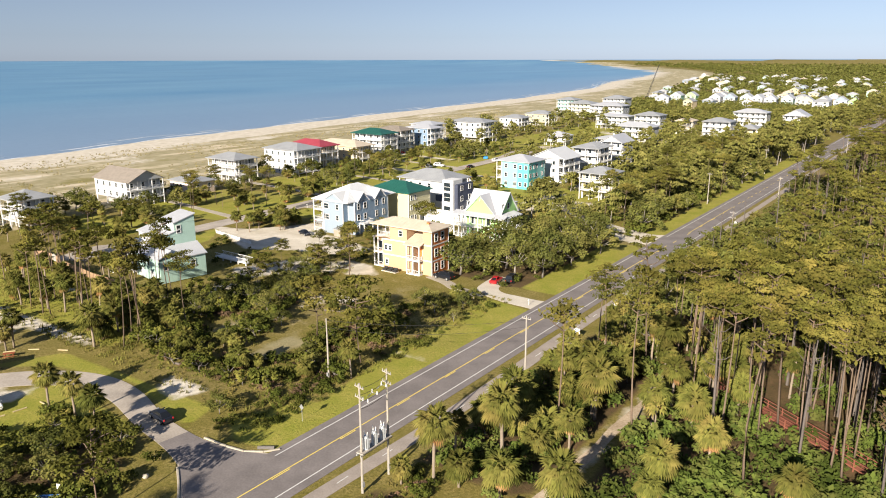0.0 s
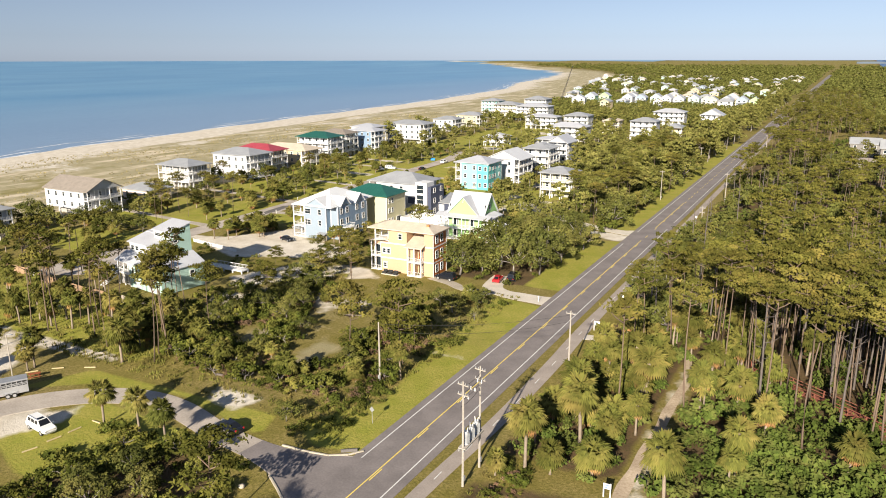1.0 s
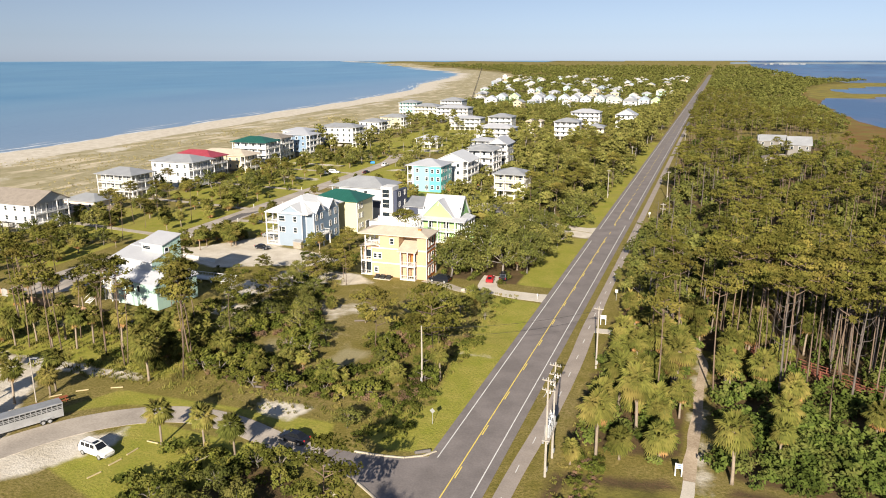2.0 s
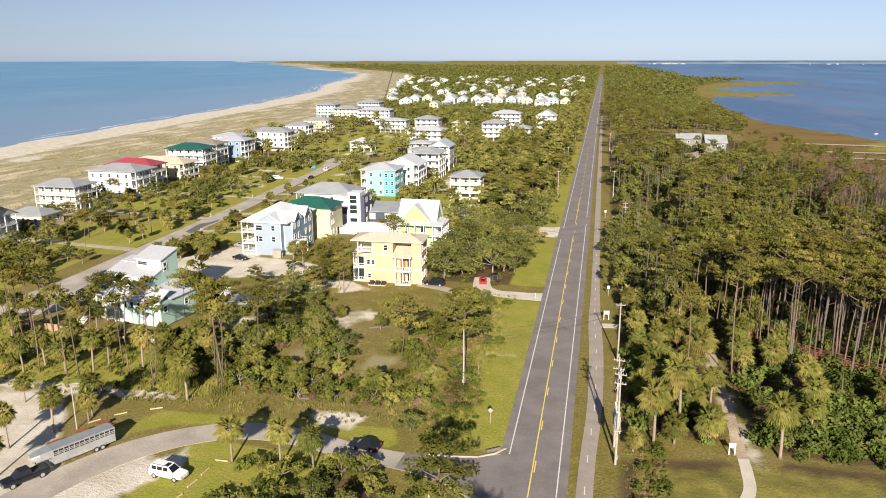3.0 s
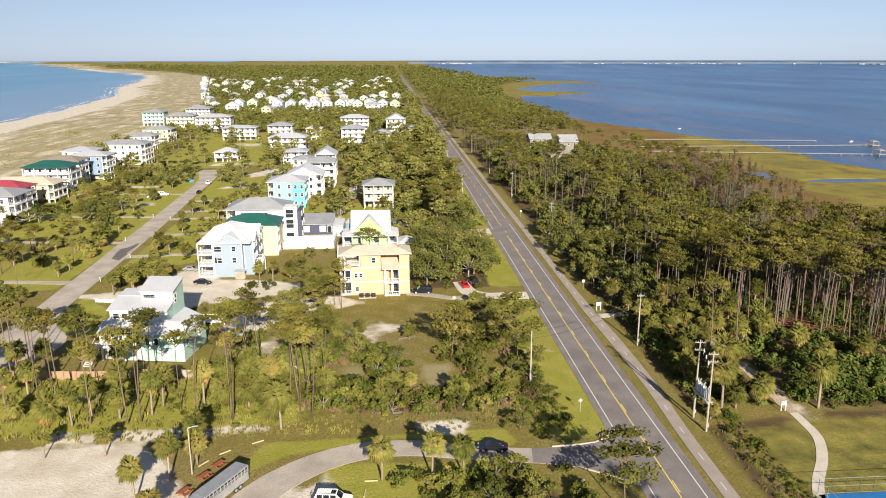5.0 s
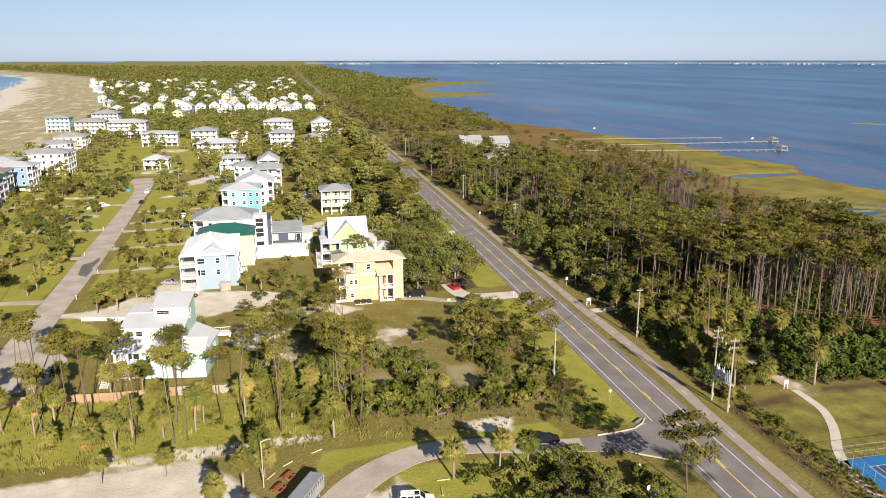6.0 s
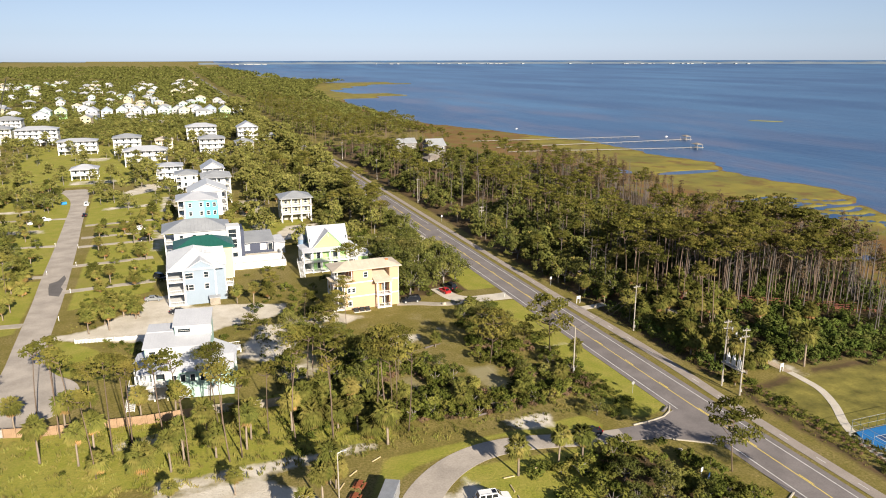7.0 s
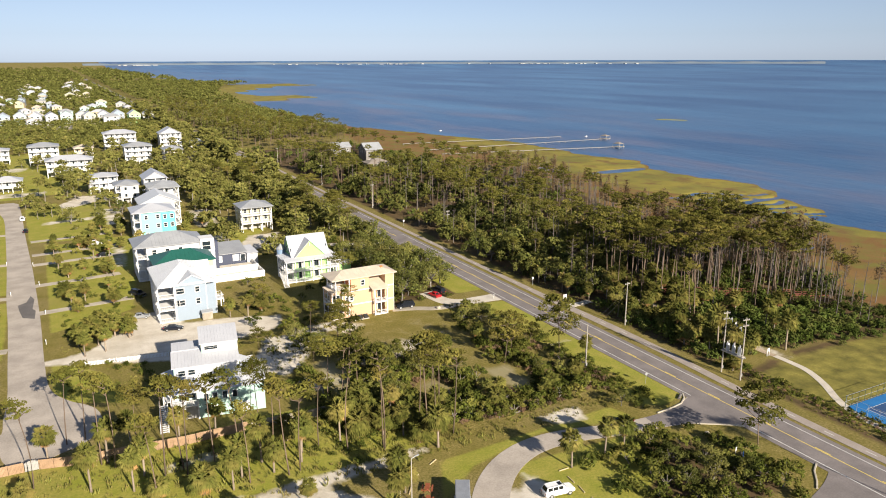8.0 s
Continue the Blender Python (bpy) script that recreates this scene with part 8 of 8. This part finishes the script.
def plank_fence(points, material, label, h=1.8):
    """Close-boarded fence in bays of about 2.4 m."""
    for (ax, ay), (bx, by) in zip(points, points[1:]):
        d = math.hypot(bx - ax, by - ay)
        n = max(1, round(d / 2.4))
        e = thing("fence", label, "fence", (ax, ay, 0), math.degrees(math.atan2(by - ay, bx - ax)), "fences")
        step = d / n
        for k in range(n):
            s = Solid()
            m = 12
            w = (step - 0.12) / m
            for j in range(m):
                x = k * step + 0.1 + j * w
                up = 0.03 * ((j * 7 + k * 3) % 5) / 5
                s.box(x + 0.008, x + w - 0.008, -0.012 - 0.006 * (j % 2), 0.012, 0.05, h + up)
            tagged(part("panel", s, material, e), kind="stuff")
            part("post", Solid().box(k * step - 0.05, k * step + 0.05, -0.06, 0.04, 0, h + 0.1), material, e)
            part("rail", Solid().box(k * step, (k + 1) * step, 0.014, 0.06, 1.4, 1.5), material, e)


plank_fence([(-132, 91.6), (-122.4, 91.4)], M_FENCE, "tan close-boarded timber fence")
plank_fence([(-120.2, 91.2), (-114, 89.6), (-107, 89.0), (-97, 88.0), (-86, 88.2)], M_FENCE, "tan close-boarded timber fence")
plank_fence([(-86, 88.2), (-76, 87.0), (-68, 87.6), (-57, 87.6)], M_FENCE_GREY, "weathered grey-tan timber fence")
gate = thing("fence_gate", "grey arched garden gate in the timber fence", "gate", (-121.3, 91.3, 0), 0)
for k in range(10):
    x = -1.0 + k * 0.2
    part("board", Solid().box(x, x + 0.18, -0.02, 0.02, 0.1, 1.5 + 0.45 * math.cos((x + 0.1) * 1.3)), W_GREY, gate)
part("crosspiece", Solid().box(-1.0, 1.0, 0.021, 0.06, 0.4, 0.5), M_WHITE, gate)
part("crosspiece", Solid().box(-1.0, 1.0, 0.021, 0.06, 1.3, 1.4), M_WHITE, gate)


def picket(points, label):
    for (ax, ay), (bx, by) in zip(points, points[1:]):
        d = math.hypot(bx - ax, by - ay)
        e = thing("fence", label, "fence", (ax, ay, 0), math.degrees(math.atan2(by - ay, bx - ax)), "fences")
        board = Solid().box(0, 0.2, -0.015, 0.015, 0.08, 1.0).mesh("picket", M_WHITE)
        for k in range(int(d / 0.3)):
            part("picket", board, M_WHITE, e).location = (k * 0.3, 0, 0)
        part("rail", Solid().box(0, d, 0.016, 0.05, 0.75, 0.85), M_WHITE, e)
        for k in range(int(d / 2.4) + 1):
            part("post", Solid().box(k * 2.4 - 0.06, k * 2.4 + 0.06, 0.016, 0.13, 0, 1.15), M_WHITE, e)


picket([(-113.5, 134.5), (-105, 133.2), (-94, 131.4)], "low white vinyl fence beside the drive")

# ---- the tennis court and the lawn's edge ----
court = thing("tennis_court", "blue sports court with white lines beside the lawn", "court", (26.6, 31, 0), 0)
part("slab", Solid().box(-8.0, 8.0, -11, 11, -0.1, 0.05), M_COURT, court)
part("inner_court", Solid().box(-5.2, 5.2, -8.6, 8.6, 0.05, 0.056), surface("navy_court", (0.02, 0.06, 0.16), (0.03, 0.09, 0.22), 0.8, 0.8, 0.05, local=False), court)
for a in (-5.2, -4.0, 4.0, 5.2):
    part("court_line", Solid().box(a - 0.05, a + 0.05, -8.6, 8.6, 0.056, 0.062), M_LINE_W, court)
for b in (-8.6, 8.55, -4.0, 4.0):
    part("court_line", Solid().box(-5.2, 5.2, b, b + 0.08, 0.062, 0.067), M_LINE_W, court)
cf = thing("court_fence", "dark green chain-link fence round the court", "fence", (26.6, 31, 0), 0)
for k in range(9):
    for sx, sy in ((-8.0 + 2.0 * k, 11.2), (-8.0 + 2.0 * k, -11.2)):
        part("post", Solid().tube((sx, sy, 0), (sx, sy, 2.4), 0.04, 0.04, 6), M_CHAIN, cf)
for k in range(11):
    for sx in (-8.2, 8.2):
        part("post", Solid().tube((sx, -11 + 2.2 * k, 0), (sx, -11 + 2.2 * k, 2.4), 0.03, 0.03, 6), M_STEEL, cf)
for z in (0.1, 1.2, 2.4):
    part("rail", Solid().box(-8.2, 8.2, 11.17, 11.23, z - 0.015, z + 0.015), M_STEEL, cf)
    part("rail", Solid().box(-8.23, -8.17, -11, 11, z - 0.015, z + 0.015), M_STEEL, cf)
    part("rail", Solid().box(8.17, 8.23, -11, 11, z - 0.015, z + 0.015), M_STEEL, cf)

# ---- boardwalk through the woods ----


def walkway(points, w, z, label, name, material, rails=True, pile=1.0):
    """A plank walkway on piles with handrails, bay by bay."""
    for (ax, ay), (bx, by) in zip(points, points[1:]):
        d = math.hypot(bx - ax, by - ay)
        e = thing(name, label, name.replace("_", " "), (ax, ay, 0), math.degrees(math.atan2(by - ay, bx - ax)), name + "s")
        s = Solid()
        step = 0.32 if d < 40 else 1.2
        for k in range(int(d / step)):
            s.box(k * step, k * step + step * 0.94, -w / 2, w / 2, z - 0.06, z)
        tagged(part("planks", s, material, e), kind="stuff")
        part("joist", Solid().box(0, d, -w / 2 + 0.1, -w / 2 + 0.2, z - 0.25, z - 0.06), material, e)
        part("joist", Solid().box(0, d, w / 2 - 0.2, w / 2 - 0.1, z - 0.25, z - 0.06), material, e)
        n = max(2, int(d / (2.4 if d < 40 else 6)))
        for k in range(n + 1):
            for sy in (-1, 1):
                part("post", Solid().box(d * k / n - 0.06, d * k / n + 0.06, sy * w / 2 - 0.06, sy * w / 2 + 0.06, -1.6 if pile > 1 else 0, z + (1.0 if rails else 0.1)), material, e)
        if rails:
            for sy in (-1, 1):
                for h in (0.5, 1.0):
                    part("handrail", Solid().box(0, d, sy * w / 2 - 0.04, sy * w / 2 + 0.04, z + h - 0.05, z + h + 0.03), material, e)


M_REDDECK = surface("red_brown_deck", (0.20, 0.065, 0.04), (0.30, 0.11, 0.07), 1.5, 0.8, 0.2)
M_DOCK = surface("bleached_dock_wood", (0.26, 0.24, 0.21), (0.38, 0.355, 0.32), 1.0, 0.9, 0.2)
walkway([(37, 113.5), (52.5, 103.2), (62, 96.5), (78, 88)], 2.2, 0.6, "red-brown timber boardwalk with handrails in the woods", "boardwalk", M_REDDECK)
walkway([(128, 482), (266, 464.5)], 1.5, 0.9, "long bleached dock across the marsh into the bay", "dock", M_DOCK, False, 2)
walkway([(128, 438), (284, 434)], 1.5, 0.9, "long bleached dock across the marsh into the bay", "dock", M_DOCK, False, 2)
walkway([(126, 413), (257, 387.5)], 1.5, 0.9, "long bleached dock across the marsh into the bay", "dock", M_DOCK, False, 2)
for x, y in ((288, 434), (261, 387)):
    e = thing("boathouse", "small open boat shelter with a brown roof at the dock's end", "boathouse", (x, y, 0), 10, "boathouses")
    for sx in (-2.4, 2.4):
        for sy in (-3, 3):
            part("stilt", Solid().tube((sx, sy, -1.6), (sx, sy, 3.2), 0.14, 0.12, 6), M_DOCK, e)
    part("deck", Solid().box(-3.2, 3.2, -3.6, 3.6, 0.7, 0.9), M_DOCK, e)
    hip_roof(e, M_ROOF_BROWN, -2.2, 2.2, -2.6, 2.6, 3.2, 1.0, 0.3, seamed=False)
for x, y, s in ((291, 462, 0.6), (206, 568, 0.5)):
    e = thing("motor_boat", "small white motor boat moored in the bay", "boat", (x, y, -0.6), 25, "moored boats")
    part("hull", loft([(-3 * s, 0.9 * s, 0.1, 1.1 * s, 0.15), (1 * s, 1.1 * s, 0.1, 1.2 * s, 0.2), (3.4 * s, 0.25 * s, 0.5 * s, 1.5 * s, 0.05)]), M_WHITE, e)
    part("console", Solid().box(-0.6 * s, 0.4 * s, -0.4 * s, 0.4 * s, 1.1 * s, 2.0 * s), M_WHITE, e)

# ---- small things ----


def rock(x, y, s, label="pale boulder on the verge"):
    e = thing("boulder", label, "rock", (x, y, 0), 30 * s, "boulders")
    rg = np.random.default_rng(int(abs(x * 10 + y)))
    bm = bmesh.new()
    bmesh.ops.create_icosphere(bm, subdivisions=2, radius=s)
    for v in bm.verts:
        v.co = v.co * (1 + 0.18 * noise.noise(v.co * 1.7 / s)) * rg.uniform(0.95, 1.05)
        v.co.z = v.co.z * 0.7 + s * 0.45
    me = bpy.data.meshes.new("stone")
    bm.to_mesh(me)
    bm.free()
    me.materials.append(M_KERB)
    part("stone", me, M_KERB, e)


rock(-13.2, 47.4, 0.42)
rock(-24.5, 131, 0.6)
rock(11.8, 114.6, 0.7)
fallen = thing("fallen_trunk", "bleached fallen tree trunk in the brush", "log", (-40.2, 70.2, 0.2), 2)
part("trunk", Solid().limb([(0, 0, 0), (2.5, 0.1, 0.1), (5.8, -0.1, 0.05)], [0.2, 0.17, 0.1], 8), M_DEAD, fallen)
fallen = thing("fallen_trunk", "bleached fallen trunk in the clearing", "log", (-39, 104, 0.15), 12)
part("trunk", Solid().limb([(0, 0, 0), (2.0, 0.1, 0.1), (4.2, 0.3, 0.05)], [0.2, 0.17, 0.1], 8), M_DEAD, fallen)
culvert = thing("culvert_mouth", "dark culvert opening at the junction kerb", "culvert", (-6.6, 60.6, 0), 35)
part("pipe", Solid().tube((-1.1, 0, 0.12), (1.1, 0, 0.12), 0.26, 0.26, 10), M_PATCH, culvert, "dark pipe mouth")
bin_ = thing("tarpaulin", "bright blue plastic cover draped beside the street", "tarpaulin", (-137, 318, 0), 20)
part("cover", loft([(-1.1, 0.8, 0, 1.2, 0.3), (1.1, 0.8, 0, 1.2, 0.3)]), M_BLUEPLASTIC, bin_)
for x, y in ((-6.9, 131.0), (-119, 152.6), (-119, 176.5), (-127.8, 198.5), (-120.6, 206.4), (-122.5, 231), (-130.2, 236)):
    e = thing("mailbox", "small white mailbox on a post by the road", "mailbox", (x, y, 0), 90, "mailboxes")
    part("post", Solid().box(-0.05, 0.05, -0.05, 0.05, 0, 1.0), M_WHITE, e)
    part("box", loft([(-0.25, 0.1, 1.0, 1.26, 0.06), (0.25, 0.1, 1.0, 1.26, 0.06)]), M_WHITE, e)
# dry ditch weeds beside the lawn
weeds = [(15.2 + 1.3 * math.sin(k * 1.7), 66 - k * 0.34, 0, 0.2 + 0.22 * rp.random(), k * 1.1) for k in range(110)]
joined("ditch_weeds", [(*bushes[1], weeds[::2])], L_BROWN, "dry brown weeds along a ditch", "weeds")
joined("ditch_weeds", [(*bushes[2], [(x + 0.9, y + 0.1, z, s * 0.9, w) for x, y, z, s, w in weeds])], L_SHRUB, "green weeds along a ditch", "weeds")

# ---- the construction crane in the far town ----
crane = thing("mobile_crane", "dark mobile crane with a raised lattice boom", "crane", (-265, 879, 0), 20)
part("carrier", Solid().box(-5, 5, -1.5, 1.5, 0.6, 2.4), M_ORANGE, crane)
part("cab", Solid().box(-2, 1.5, -1.6, 1.6, 2.4, 4.6), M_RUBBER, crane)
for a, b in ((-0.7, -0.7), (-0.7, 0.7), (0.7, -0.7), (0.7, 0.7)):
    part("boom_chord", Solid().tube((a, b, 3.5), (12 + a * 0.3, b * 0.3, 42), 0.28, 0.2, 5), M_RUBBER, crane)

# ---- marsh island, far shore and its town ----
isle = Solid()
for k in range(24):
    w = 2 * math.pi * k / 24
    isle.v.append((479 + 5 * math.cos(w) - 11 * math.sin(w), 553 + 15 * math.sin(w) + 2 * math.cos(w), -0.8))
for k in range(24):
    w = 2 * math.pi * k / 24
    isle.v.append((479 + 3 * math.cos(w) - 9 * math.sin(w), 553 + 12 * math.sin(w) + 1.2 * math.cos(w), -0.2))
isle.f += [(k, (k + 1) % 24, 24 + (k + 1) % 24, 24 + k) for k in range(24)] + [tuple(range(24, 48))]
tagged(new("marsh_island", isle.mesh("marsh_island", surface("marsh_grass", (0.20, 0.19, 0.035), (0.30, 0.28, 0.05), 0.3, 0.95, 0.3, local=False))), "thin yellow-green marsh island in the bay", "island", kind="structure")
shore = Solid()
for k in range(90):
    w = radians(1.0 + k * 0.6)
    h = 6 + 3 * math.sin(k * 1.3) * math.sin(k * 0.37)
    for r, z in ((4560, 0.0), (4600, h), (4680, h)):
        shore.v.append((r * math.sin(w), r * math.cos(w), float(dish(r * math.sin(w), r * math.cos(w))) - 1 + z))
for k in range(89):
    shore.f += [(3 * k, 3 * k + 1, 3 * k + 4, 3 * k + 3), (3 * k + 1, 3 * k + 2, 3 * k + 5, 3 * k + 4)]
# distance haze is put into the shore's pale blue-grey base colour
tagged(new("backdrop", shore.mesh("backdrop", surface("hazed_far_shore", (0.15, 0.195, 0.24), (0.20, 0.245, 0.29), 0.02, 0.95, 0.0, local=False))), "low wooded far shore across the bay, haze put in its colour", "far shore", kind="structure")
ft = random.Random(3)
blocks_far = Solid()
for k in range(56):
    w = radians(ft.choice((ft.uniform(3, 6), ft.uniform(14, 24), ft.uniform(18, 34), ft.uniform(30, 42))))
    r = 4550
    x, y = r * math.sin(w), r * math.cos(w)
    z = float(dish(x, y)) - 1
    a, h = ft.uniform(3, 13), ft.uniform(2, 4.5)
    blocks_far.box(x - a, x + a, y - 8, y + 8, z, z + h)
tagged(new("far_town", blocks_far.mesh("far_town", W_GREY)), "tiny white buildings on the far shore", "town", kind="stuff")
